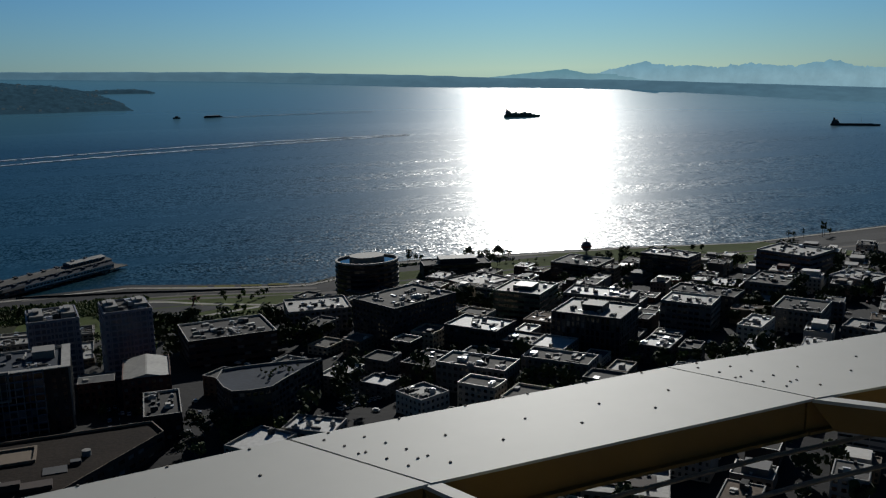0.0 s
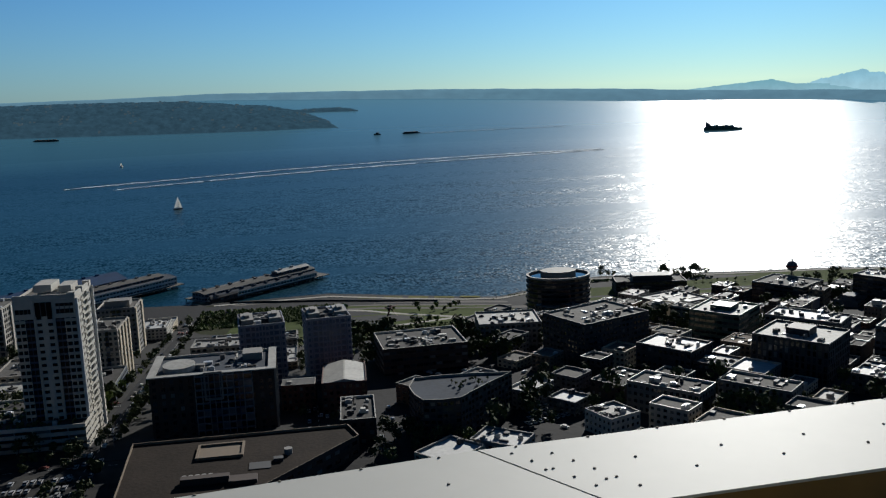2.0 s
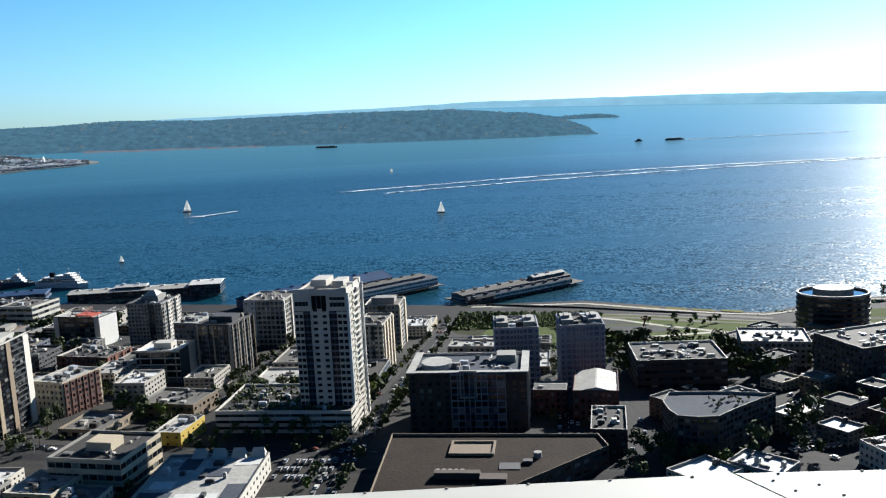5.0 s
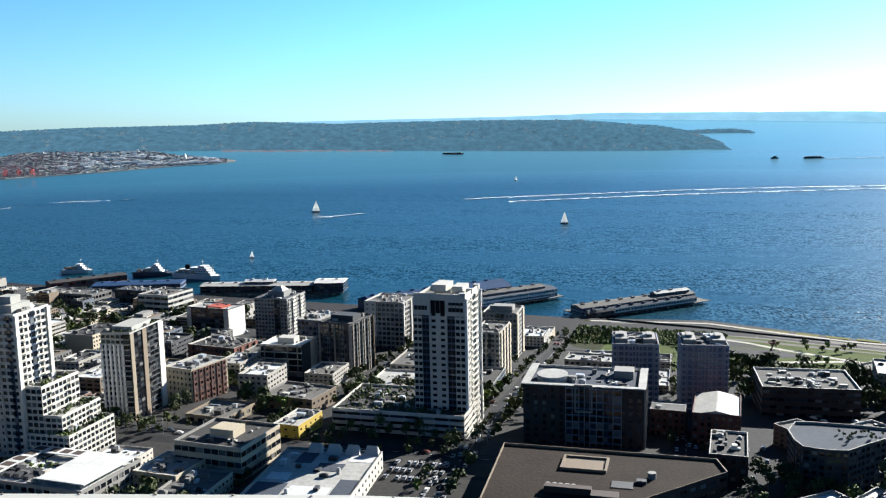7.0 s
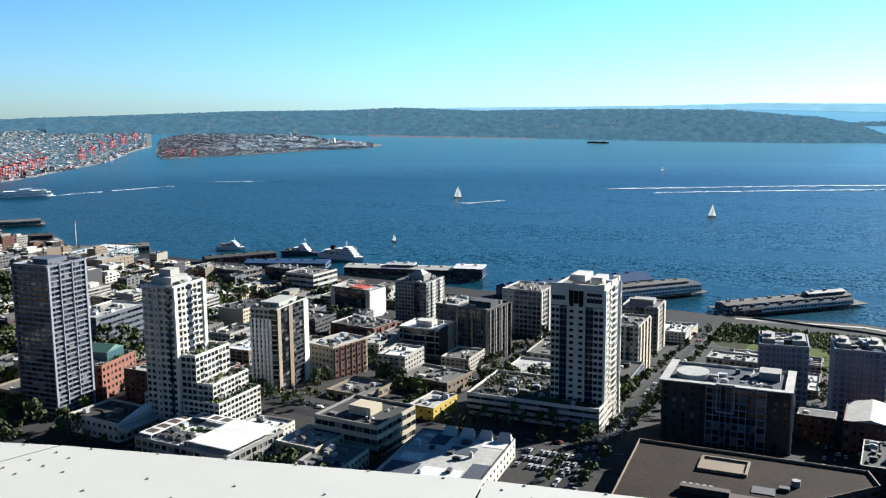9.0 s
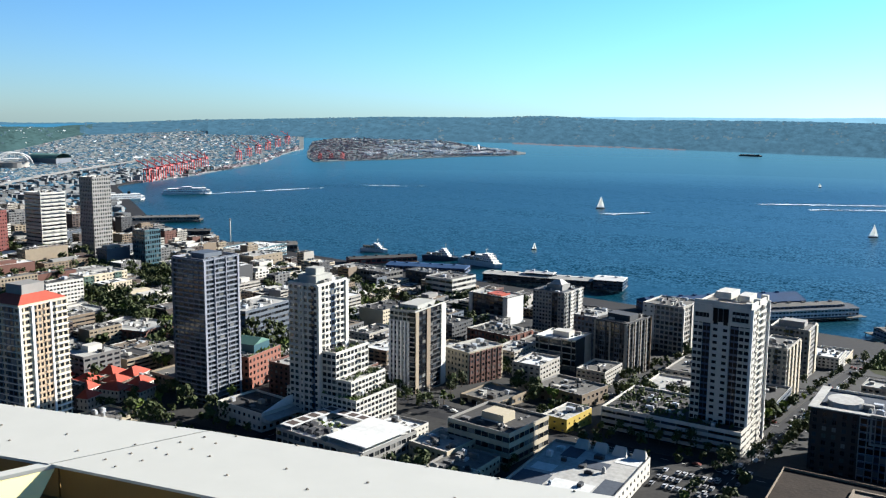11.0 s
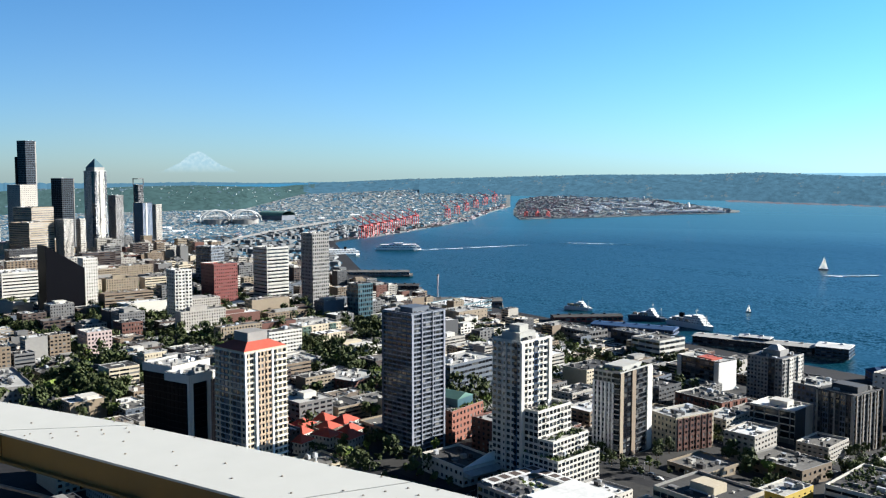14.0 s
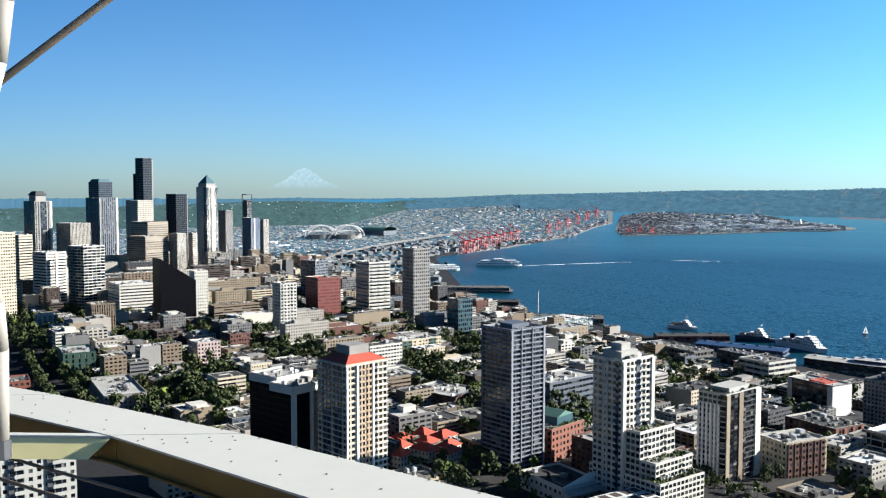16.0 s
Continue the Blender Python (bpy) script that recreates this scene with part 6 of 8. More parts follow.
def pier(name, x0, y0, x1, y1, width, label, sheds, deck_z=3.2):
    """A timber pier on piles from root to end, with long sheds on it."""
    L = math.hypot(x1 - x0, y1 - y0)
    yaw = math.degrees(math.atan2(y1 - y0, x1 - x0))
    root = thing(name, x0, y0, 0, yaw, label, "pier")
    part("deck", Shape().box(0, L, -width / 2, width / 2, deck_z - .6, deck_z), M["timber"], root)
    piles = Shape()
    for i in range(int(L / 7)):
        for side in (-1, 1):
            piles.box(i * 7 + 1, i * 7 + 1.5, side * (width / 2 - .6) - .25, side * (width / 2 - .6) + .25, -3, deck_z - .6)
    part("piling", piles, M["timber"], root, kind="stuff")
    for (a, b, c, d, h, wall, roof, nf, strip) in sheds:
        sx, sy = a * L, c * width
        ex, ey = b * L, d * width
        wm, gm = Shape(), Shape()
        cc = [(sx, sy), (ex, sy), (ex, ey), (sx, ey)]
        for i in range(4):
            p, q = cc[i], cc[(i + 1) % 4]
            LL = math.hypot(q[0] - p[0], q[1] - p[1])
            u = ((q[0] - p[0]) / LL, (q[1] - p[1]) / LL)
            facade(wm, gm, p, u, (u[1], -u[0]), LL, deck_z, deck_z + h, nf, max(1, round(LL / strip)), .8, .45)
        shed = part("shed", wm, M[wall], root)
        part("glazing", gm, M["glass"], shed, kind="stuff")
        rs = Shape()
        z, my = deck_z + h, (sy + ey) / 2
        o, up = .8, (6 if roof == "roof_blue" and nf > 1 else 1.8)
        rs.quad((sx - o, sy - o, z), (ex + o, sy - o, z), (ex + o, my, z + up), (sx - o, my, z + up)).quad((ex + o, ey + o, z), (sx - o, ey + o, z), (sx - o, my, z + up), (ex + o, my, z + up))
        rs.quad((sx - o, ey + o, z), (sx - o, sy - o, z), (sx - o, my, z + up)).quad((ex + o, sy - o, z), (ex + o, ey + o, z), (ex + o, my, z + up))
        for k in range(int((ex - sx) / 16)):
            px = sx + 8 + k * 16
            rs.box(px - 1.6, px + 1.6, my - 1.2, my + 1.2, z + up - .6, z + up + 1)
        part("shed_roof", rs, M[roof], shed)
    return root


pier("pier", -108, 893, 10, 1000, 44, "timber pier with a long grey shed and roof vents", [(.0, .93, -.24, .2, 7.5, "lilac", "roof_grey", 2, 5), (.02, .9, -.42, -.25, 4.5, "pier_white", "roof_slate", 1, 4), (.06, .86, .21, .4, 5, "blue_grey", "roof_slate", 1, 5), (.62, .9, -.14, .1, 11, "lilac", "roof_light", 3, 4), (.0, .2, -.49, -.43, 4, "brick", "roof_grey", 1, 5)])
pier("pier", -262, 880, -148, 1000, 46, "timber pier with a white and blue office shed", [(.05, .97, -.36, .3, 8, "pier_white", "roof_slate", 2, 4), (.3, .9, -.2, .16, 11, "lilac", "roof_grey", 3, 5)])
pier("pier", -325, 871, -205, 997, 42, "timber pier with a long blue-roofed shed", [(.0, 1.0, -.46, .46, 10, "blue", "roof_blue", 2, 6)])
pier("terminal_pier", -560, 950, -392, 985, 40, "long cruise terminal pier with a pale roof", [(.0, .78, -.4, .3, 8, "dark_grey", "roof_light", 2, 6), (.8, 1.0, -.46, .34, 11, "navy", "roof_white", 3, 6), (.3, .5, -.2, .2, 11.5, "grey", "roof_white", 3, 6)])
pier("pier", -700, 935, -600, 968, 36, "pier with a blue-roofed shed", [(.0, 1.0, -.42, .42, 7, "blue", "roof_blue", 1, 6)])
pier("pier", -770, 935, -712, 1012, 30, "pier with a dark red shed", [(.0, .98, -.4, .4, 7, "red", "roof_dark", 1, 7)])
pier("pier", -1005, 915, -920, 1000, 46, "pier with long grey sheds", [(.0, .98, -.42, -.02, 8, "grey", "roof_grey", 1, 6), (.0, .98, .02, .42, 8, "grey", "roof_grey", 1, 6)])
pier("pier", -1210, 980, -1150, 1040, 40, "pier with a dark shed", [(.0, .95, -.4, .4, 7, "dark_grey", "roof_dark", 1, 6)])
pier("pier", -1420, 1080, -1330, 1180, 45, "ferry pier with pale shed", [(.0, .95, -.4, .4, 7, "light_grey", "roof_grey", 1, 6)])

mast_ = thing("light_mast", -1053, 988, 3, 0, "tall slim white mast on the waterfront", "mast")
part("pole", Shape().bar((0, 0, 0), (0, 0, 34), 1.0, 8), M["white"], mast_)
part("head", Shape().bar((0, 0, 34), (0, 0, 37), 1.6, 8), M["light_grey"], mast_)

# The round glass office by the park.
rt = thing("round_office", 207, 712, ground(207, 712) - 1, 0, "dark round glass office with ring-shaped roof", "office building")
HERO.append((207, 712, 32, 56, 40, 0))
ell = lambda k, n, a, b: [(a * math.cos(6.28319 * i / n) * k, b * math.sin(6.28319 * i / n) * k) for i in range(n)]
H0, NFR = 33.0, 8
for f in range(NFR):
    z0, z1 = f * H0 / NFR, (f + 1) * H0 / NFR
    part("floor_ring", Shape().prism(ell(1.0, 40, 27, 22), z0, z0 + 1.7), M["dark_grey"], rt)
    part("glazing_ring", Shape().prism(ell(.985, 40, 27, 22), z0 + 1.7, z1), M["glass"], rt)
par = Shape()
o, q = ell(1.0, 40, 27, 22), ell(.93, 40, 27, 22)
for i in range(40):
    j = (i + 1) % 40
    par.quad((*o[i], H0), (*o[j], H0), (*o[j], H0 + 1.5), (*o[i], H0 + 1.5)).quad((*o[i], H0 + 1.5), (*o[j], H0 + 1.5), (*q[j], H0 + 1.5), (*q[i], H0 + 1.5)).quad((*q[j], H0), (*q[i], H0), (*q[i], H0 + 1.5), (*q[j], H0 + 1.5))
part("parapet", par, M["light_grey"], rt)
part("penthouse", Shape().prism(ell(.55, 24, 27, 22), H0, H0 + 4.5), M["light_grey"], rt)

# The globe sign on the office by the shore.
globe = thing("globe_sign", 418, 712, ground(418, 712) - .3 + 17, 0, "dark steel globe sign with a bird figure on top", "sign")
ball, ribs = Shape(), Shape()
for i in range(10):
    for j in range(16):
        pt = lambda a, b: (4.6 * math.cos(b) * math.sin(a), 4.6 * math.sin(b) * math.sin(a), 9 - 4.6 * math.cos(a))
        a0, a1, b0, b1 = math.pi * i / 10, math.pi * (i + 1) / 10, 6.28319 * j / 16, 6.28319 * (j + 1) / 16
        ball.quad(pt(a0, b0), pt(a0, b1), pt(a1, b1), pt(a1, b0))
part("ball", ball, M["blue_grey"], globe, smooth=True)
part("band", Shape().prism([(5.1 * math.cos(6.28319 * i / 20), 5.1 * math.sin(6.28319 * i / 20)) for i in range(20)], 8.2, 9.8), M["red"], globe)
part("mast", Shape().bar((0, 0, -2), (0, 0, 5), .6).bar((-3, 0, -2), (0, 0, 4.6), .2).bar((3, 0, -2), (0, 0, 4.6), .2), M["metal_dark"], globe)
part("bird_figure", Shape().bar((0, 0, 13.5), (0, 0, 15.5), .6).quad((-2, 0, 16.5), (0, .3, 14.6), (2, 0, 16.5), (0, -.3, 15.4)), M["metal_dark"], globe)

# ---- far shores: trees and houses on the hills, the harbour flats ----
rn = random.Random(11)
woods, green_woods, homes = Shape(), Shape(), Shape()
for name, a0, a1, n in (("headland", -2, 47.5, 6500), ("south_hills", 41, 55, 1400), ("green_hill", 55, 84, 2800), ("far_point", -3.6, 1, 160)):
    for _ in range(n):
        az, q = rn.uniform(a0, a1), rn.uniform(0.03, .97) ** .8
        p = LAND[name](az, q)
        if noise.noise((az * 1.3, q * 5, 2)) + rn.uniform(-.5, .5) > .66:
            w = rn.uniform(3, 6)
            homes.add(Shape().box(-w, w, -w * .6, w * .6, -3, rn.uniform(3, 6)), pose(*p, 0, 0, rn.uniform(0, 90)))
        else:
            blob(green_woods if name == "green_hill" else woods, p, rn.uniform(5, 11), rn.uniform(.5, 1.4) if name in ("south_hills", "green_hill") else rn.uniform(1.2, 3.8), rn)
bright = Shape()
for _ in range(110):
    az, q = rn.uniform(56, 70), rn.uniform(.15, .95)
    w = rn.choice((1.2, 1.6, 2.2, 4))
    bright.add(Shape().box(-w, w, -2, 2, -3, rn.uniform(1.2, 2.4)), pose(*LAND["green_hill"](az, q), 0, 0, az + rn.uniform(-20, 20)))
structure("hill_buildings", bright, M["hall_white"], "white buildings among the trees of the hill", "buildings", "stuff")
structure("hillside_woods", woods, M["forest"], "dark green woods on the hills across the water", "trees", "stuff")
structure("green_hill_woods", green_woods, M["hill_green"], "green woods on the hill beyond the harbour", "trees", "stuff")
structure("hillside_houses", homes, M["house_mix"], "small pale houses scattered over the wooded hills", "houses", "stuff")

isle = Shape()
edge = [(28.2, -2.2, -2.12), (29.5, -2.33, -1.95), (31.7, -2.38, -1.7), (34, -2.5, -1.25), (36.5, -2.62, -1.15), (39, -2.7, -1.12), (41.6, -2.79, -1.5), (42.0, -2.5, -2.2)]
for az, e0, e1 in edge:
    for k in range(5):
        p = afar(az, e0 + (e1 - e0) * k / 4, 2.5)
        isle.v.append(p)
    isle.v.insert(len(isle.v) - 5, afar(az, e0 - .01, -3))
for i in range(len(edge) - 1):
    for k in range(5):
        isle.f.append((i * 6 + k, (i + 1) * 6 + k, (i + 1) * 6 + k + 1, i * 6 + k + 1)[::-1])
structure("harbour_island", isle, M["yard"], "flat industrial island in the harbour", "ground")

sheds, stacks, tanks, lots, near_sheds = Shape(), Shape(), Shape(), Shape(), Shape()
for _ in range(17000):
    az = rn.uniform(42.5, 84)
    top_el = float(np.interp(az, (42, 48.7, 55.5, 59, 70, 84), (-.92, -.94, -1.24, -2.14, -2.3, -2.4)))
    low_el = float(np.interp(az, FLAT_AZ, FLAT_EL)) + .04
    el = low_el + (top_el - low_el) * rn.random() ** .8
    p = afar(az, el, 0)
    k = math.hypot(p[0], p[1]) / 3500
    w, d, h = rn.choice((2, 3, 5, 7, 12)) * rn.uniform(.7, 1.2), rn.uniform(2, 7), rn.uniform(.6, 3)
    near_water = el < low_el + .22 and az < 53
    dest = stacks if near_water or rn.random() < .05 else sheds
    if dest is stacks:
        w, d, h = rn.uniform(3, 9), rn.uniform(1.5, 4), rn.uniform(1, 5)
    elif rn.random() < .46:
        blob(lots, (p[0], p[1], p[2] + 2), rn.uniform(4, 9), rn.uniform(3, 5.5), rn)
        continue
    dest.add(Shape().box(-w, w, -d, d, -3, h + 1.5), pose(*p, 0, 0, rn.choice((0, 0, 90, 40))))
halls, sand, rust = Shape(), Shape(), Shape()
def on_isle(az, q):
    e0 = float(np.interp(az, [k[0] for k in edge], [k[1] for k in edge]))
    e1 = float(np.interp(az, [k[0] for k in edge], [k[2] for k in edge]))
    return afar(az, e0 + .03 + (e1 - e0 - .05) * q, 2)


for _ in range(3600):
    az = rn.uniform(28.8, 41.8)
    p = on_isle(az, rn.random())
    yaw = az + rn.choice((0, 0, 0, 90, 20))
    r = rn.random()
    if r < (.5 if az > 37 else .15):
        stacks.add(Shape().box(-rn.uniform(3, 8), rn.uniform(3, 8), -3, 3, -2, rn.uniform(1.5, 5)), pose(*p, 0, 0, yaw))
    elif r < .62:
        blob(lots, p, rn.uniform(2, 6), rn.uniform(1, 3), rn)
    else:
        (sheds if rn.random() < .75 else near_sheds).add(Shape().box(-rn.uniform(3, 9), rn.uniform(3, 9), -4, 4, -2, rn.uniform(1.2, 4.5)), pose(*p, 0, 0, yaw))
for _ in range(130):
    az = rn.uniform(29.2, 38.4)
    L = rn.choice((5, 7, 9, 14, 32)) * rn.uniform(.7, 1.2)
    halls.add(Shape().box(-L, L, -7, 7, -2, rn.uniform(4, 8)), pose(*on_isle(az, rn.uniform(.1, .85)), 0, 0, az + rn.uniform(-6, 6)))
for _ in range(22):
    p = on_isle(rn.uniform(29.5, 40), rn.uniform(.2, .9))
    tanks.prism([(p[0] + 5 * math.cos(.7854 * i), p[1] + 4.5 * math.sin(.7854 * i)) for i in range(8)], p[2] - 2, p[2] + rn.uniform(5, 9))
for _ in range(340):
    az = rn.uniform(42.8, 66)
    t_ = float(np.interp(az, (42, 48.7, 55.5, 59, 70), (-.95, -.97, -1.28, -2.18, -2.32)))
    l_ = float(np.interp(az, FLAT_AZ, FLAT_EL)) + .1
    L = rn.choice((5, 7, 9, 12, 20)) * rn.uniform(.7, 1.2)
    halls.add(Shape().box(-L, L, -6, 6, -2, rn.uniform(2.5, 4.5)), pose(*afar(az, l_ + (t_ - l_) * rn.random(), 2), 0, 0, az + rn.choice((0, 0, 0, 30, 75))))
p = on_isle(31.2, .6)
tanks.box(p[0] - 5, p[0] + 5, p[1] - 4, p[1] + 4, p[2] - 2, p[2] + 17).box(p[0] - 4, p[0] + 2, p[1] - 3, p[1] + 3, p[2] + 17, p[2] + 25)
structure("harbour_halls", halls, M["hall_white"], "long white warehouses on the harbour island", "warehouses", "stuff")
for _ in range(260):
    az = rn.uniform(18.6, 29)
    p = afar(az, float(np.interp(az, (18.6, 29), (-1.82, -1.58))) + rn.uniform(0, .12), 2)
    (sand if rn.random() < .7 else rust).add(Shape().box(-rn.uniform(4, 22), rn.uniform(4, 22), -4, 4, -2, rn.uniform(.6, 2.4)), pose(*p, 0, 0, az + rn.choice((0, 0, 10))))
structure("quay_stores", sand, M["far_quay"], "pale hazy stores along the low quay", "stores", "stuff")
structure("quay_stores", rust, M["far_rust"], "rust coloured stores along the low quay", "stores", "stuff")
for _ in range(1500):
    x = rn.uniform(-3000, -1450)
    y = shore(x) - 40 - 700 * rn.random() ** 1.2
    if math.hypot(x, y) > 3450 or not clear_of_heroes(x, y, 12):
        continue
    if rn.random() < .35:
        blob(lots, (x, y, ground(x, y)), rn.uniform(5, 11), rn.uniform(5, 9), rn)
    else:
        near_sheds.add(Shape().box(-rn.uniform(4, 14), rn.uniform(4, 14), -rn.uniform(4, 9), rn.uniform(4, 9), -3, rn.uniform(4, 12)), pose(x, y, ground(x, y), 0, 0, rn.choice((0, 0, 90, 30))))
structure("waterfront_sheds", near_sheds, M["quay_mix"], "grey sheds and low blocks south of downtown", "buildings", "stuff")
structure("harbour_sheds", sheds, M["roof_mix"], "pale roofs and sheds of the harbour district", "buildings", "stuff")
structure("container_stacks", stacks, M["box_mix"], "red and rust container stacks on the quays", "containers", "stuff")
structure("storage_tanks", tanks, M["hall_white"], "white round storage tanks on the harbour island", "tanks", "stuff")
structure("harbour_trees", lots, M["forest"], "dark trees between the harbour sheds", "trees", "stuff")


def crane(az, el, mat, k=1.0):
    p = afar(az, el, 2)
    c = thing("harbour_crane", *p, math.degrees(math.atan2(p[1], p[0])) + 60, "tall red gantry crane on the container quay", "crane", "harbour cranes")
    for x in (-9, 9):
        for y in (-8, 8):
            part("leg", Shape().box(x * k - 1, x * k + 1, y * k - 1, y * k + 1, 0, 38 * k), mat, c)
    part("gantry", Shape().box(-10 * k, 10 * k, -9 * k, 9 * k, 36 * k, 40 * k), mat, c)
    part("boom", Shape().bar((-12 * k, 0, 41 * k), (38 * k, 0, 66 * k), 1.3 * k).bar((0, 0, 40 * k), (0, 0, 60 * k), 1.2 * k), mat, c)


for i in range(9):
    crane(51.6 - i * .42, -4.02 + i * .105, M["crane_red"])
for i in range(6):
    crane(46.2 - i * .6, -2.7 + i * .2, M["crane_red"], .9)
for i in range(5):
    crane(41.2 - i * .35, -2.62, M["blue_grey"] if i % 2 else M["crane_red"], .55)

hp = afar(60.7, -.98, 0)
hill_top = thing("hilltop_building", *hp, 60, "white hospital building on the green hill", "building")
part("body", Shape().box(-26, 26, -12, 12, 0, 12).box(-9, 9, -10, 10, 12, 24).box(-60, -34, -8, 8, 0, 10), M["roof_white"], hill_top)

# Two stadiums with white roof arches.
for az, el in ((60.66, -3.0), (58.95, -3.0)):
    p = afar(az, el, 2)
    st = thing("stadium", *p, 74, "large stadium with a white arched roof truss", "stadium")
    bowl = Shape().prism([(56 * math.cos(6.28319 * i / 24), 50 * math.sin(6.28319 * i / 24)) for i in range(24)], -4, 17)
    part("stand", bowl, M["light_grey"], st)
    for sy in (-52, 52):
        arch = Shape()
        for i in range(14):
            a, b = math.pi * i / 14, math.pi * (i + 1) / 14
            A_, B_ = (-60 * math.cos(a), sy * .5, 10 + 42 * math.sin(a)), (-60 * math.cos(b), sy * .5, 10 + 42 * math.sin(b))
            arch.bar(A_, B_, 3.2, 5)
            arch.bar(A_, (A_[0], sy * .5, 22), .5, 4)
        part("roof_arch", arch, M["roof_white"], st)
        cover = Shape()
        for i in range(12):
            a, b = math.pi * (i + 1) / 14, math.pi * (i + 2) / 14
            cover.quad((-48 * math.cos(a), sy * .55, 22 + 4 * math.sin(a)), (-48 * math.cos(b), sy * .55, 22 + 4 * math.sin(b)), (-50 * math.cos(b), sy, 18 + 12 * math.sin(b)), (-50 * math.cos(a), sy, 18 + 12 * math.sin(a)))
        part("roof_cover", cover, M["roof_white"], st)
p = afar(57.0, -2.75, 2)
st = thing("stadium_hall", *p, 20, "dark stadium with a sliding roof", "stadium")
part("body", Shape().box(-60, 60, -45, 45, -3, 16), M["blue_grey"], st)
vault = Shape()
for i in range(8):
    a, b = math.pi * i / 8, math.pi * (i + 1) / 8
    vault.quad((-61, -46 * math.cos(a), 16 + 17 * math.sin(a)), (61, -46 * math.cos(a), 16 + 17 * math.sin(a)), (61, -46 * math.cos(b), 16 + 17 * math.sin(b)), (-61, -46 * math.cos(b), 16 + 17 * math.sin(b)))
part("vault", vault, M["roof_green"], st)

# The raised road along the waterfront.
via = Shape()
road = [afar(a, e, 14) for a, e in ((60.5, -4.6), (59.5, -4.15), (57.7, -3.8), (55.9, -3.45), (53.8, -3.12), (52.2, -2.86), (50.4, -2.72))]
for a, b in zip(road, road[1:]):
    w = (Vector(b) - Vector(a)).cross(Vector((0, 0, 1))).normalized() * 4
    via.quad(Vector(a) - w, Vector(a) + w, Vector(b) + w, Vector(b) - w)
    for s in (-1, 1):
        via.quad(Vector(a) + w * s - Vector((0, 0, 4)), Vector(b) + w * s - Vector((0, 0, 4)), Vector(b) + w * s + Vector((0, 0, 1)), Vector(a) + w * s + Vector((0, 0, 1)))
    for k in range(5):
        q = Vector(a) + (Vector(b) - Vector(a)) * k / 5
        via.box(q.x - 2, q.x + 2, q.y - 2, q.y + 2, q.z - 20, q.z - .2)
structure("viaduct", via, M["grey"], "long pale concrete viaduct beside the harbour", "viaduct")

# ---- craft on the water ----
def hull(L, w, h, bow=.25):
    pts = [(-L / 2, -w / 2), (L / 2 * (1 - bow), -w / 2), (L / 2, 0), (L / 2 * (1 - bow), w / 2), (-L / 2, w / 2)]
    s = Shape()
    lo = [(x * .96, y * .8) for x, y in pts]
    k = 0
    s.v += [(x, y, -1) for x, y in lo] + [(x, y, h) for x, y in pts]
    s.f += [tuple(range(5, 10)), tuple(range(4, -1, -1))] + [(i, (i + 1) % 5, 5 + (i + 1) % 5, 5 + i) for i in range(5)]
    return s


def sailboat(az, el, height):
    p = afar(az, el)
    b = thing("sailboat", p[0], p[1], p[2], 25, "white sailboat under full sail on the bay", "sailboat", "sailboats")
    k = height / 16
    part("hull", hull(11 * k, 3.2 * k, 1.2 * k), M["dark_grey"], b)
    part("mast", Shape().bar((.8 * k, 0, 1), (.8 * k, 0, 16 * k), .1 * k), M["metal"], b)
    part("mainsail", Shape().quad((.6 * k, 0, 2 * k), (-4.6 * k, .9 * k, 2.2 * k), (.6 * k, 0, 15.8 * k)).quad((.6 * k, .08, 2 * k), (.6 * k, .08, 15.8 * k), (-4.6 * k, .98 * k, 2.2 * k)), M["sail"], b)
    part("jib", Shape().quad((5 * k, 0, 1.6 * k), (.2 * k, 1.3 * k, 1.8 * k), (1 * k, .1, 14 * k)).quad((5 * k, .08, 1.6 * k), (1 * k, .18, 14 * k), (.2 * k, 1.38 * k, 1.8 * k)), M["sail"], b)


sailboat(7.6, -6.59, 24)
sailboat(23.42, -5.53, 29)
sailboat(27.53, -8.23, 12)
sailboat(10.65, -3.83, 15)


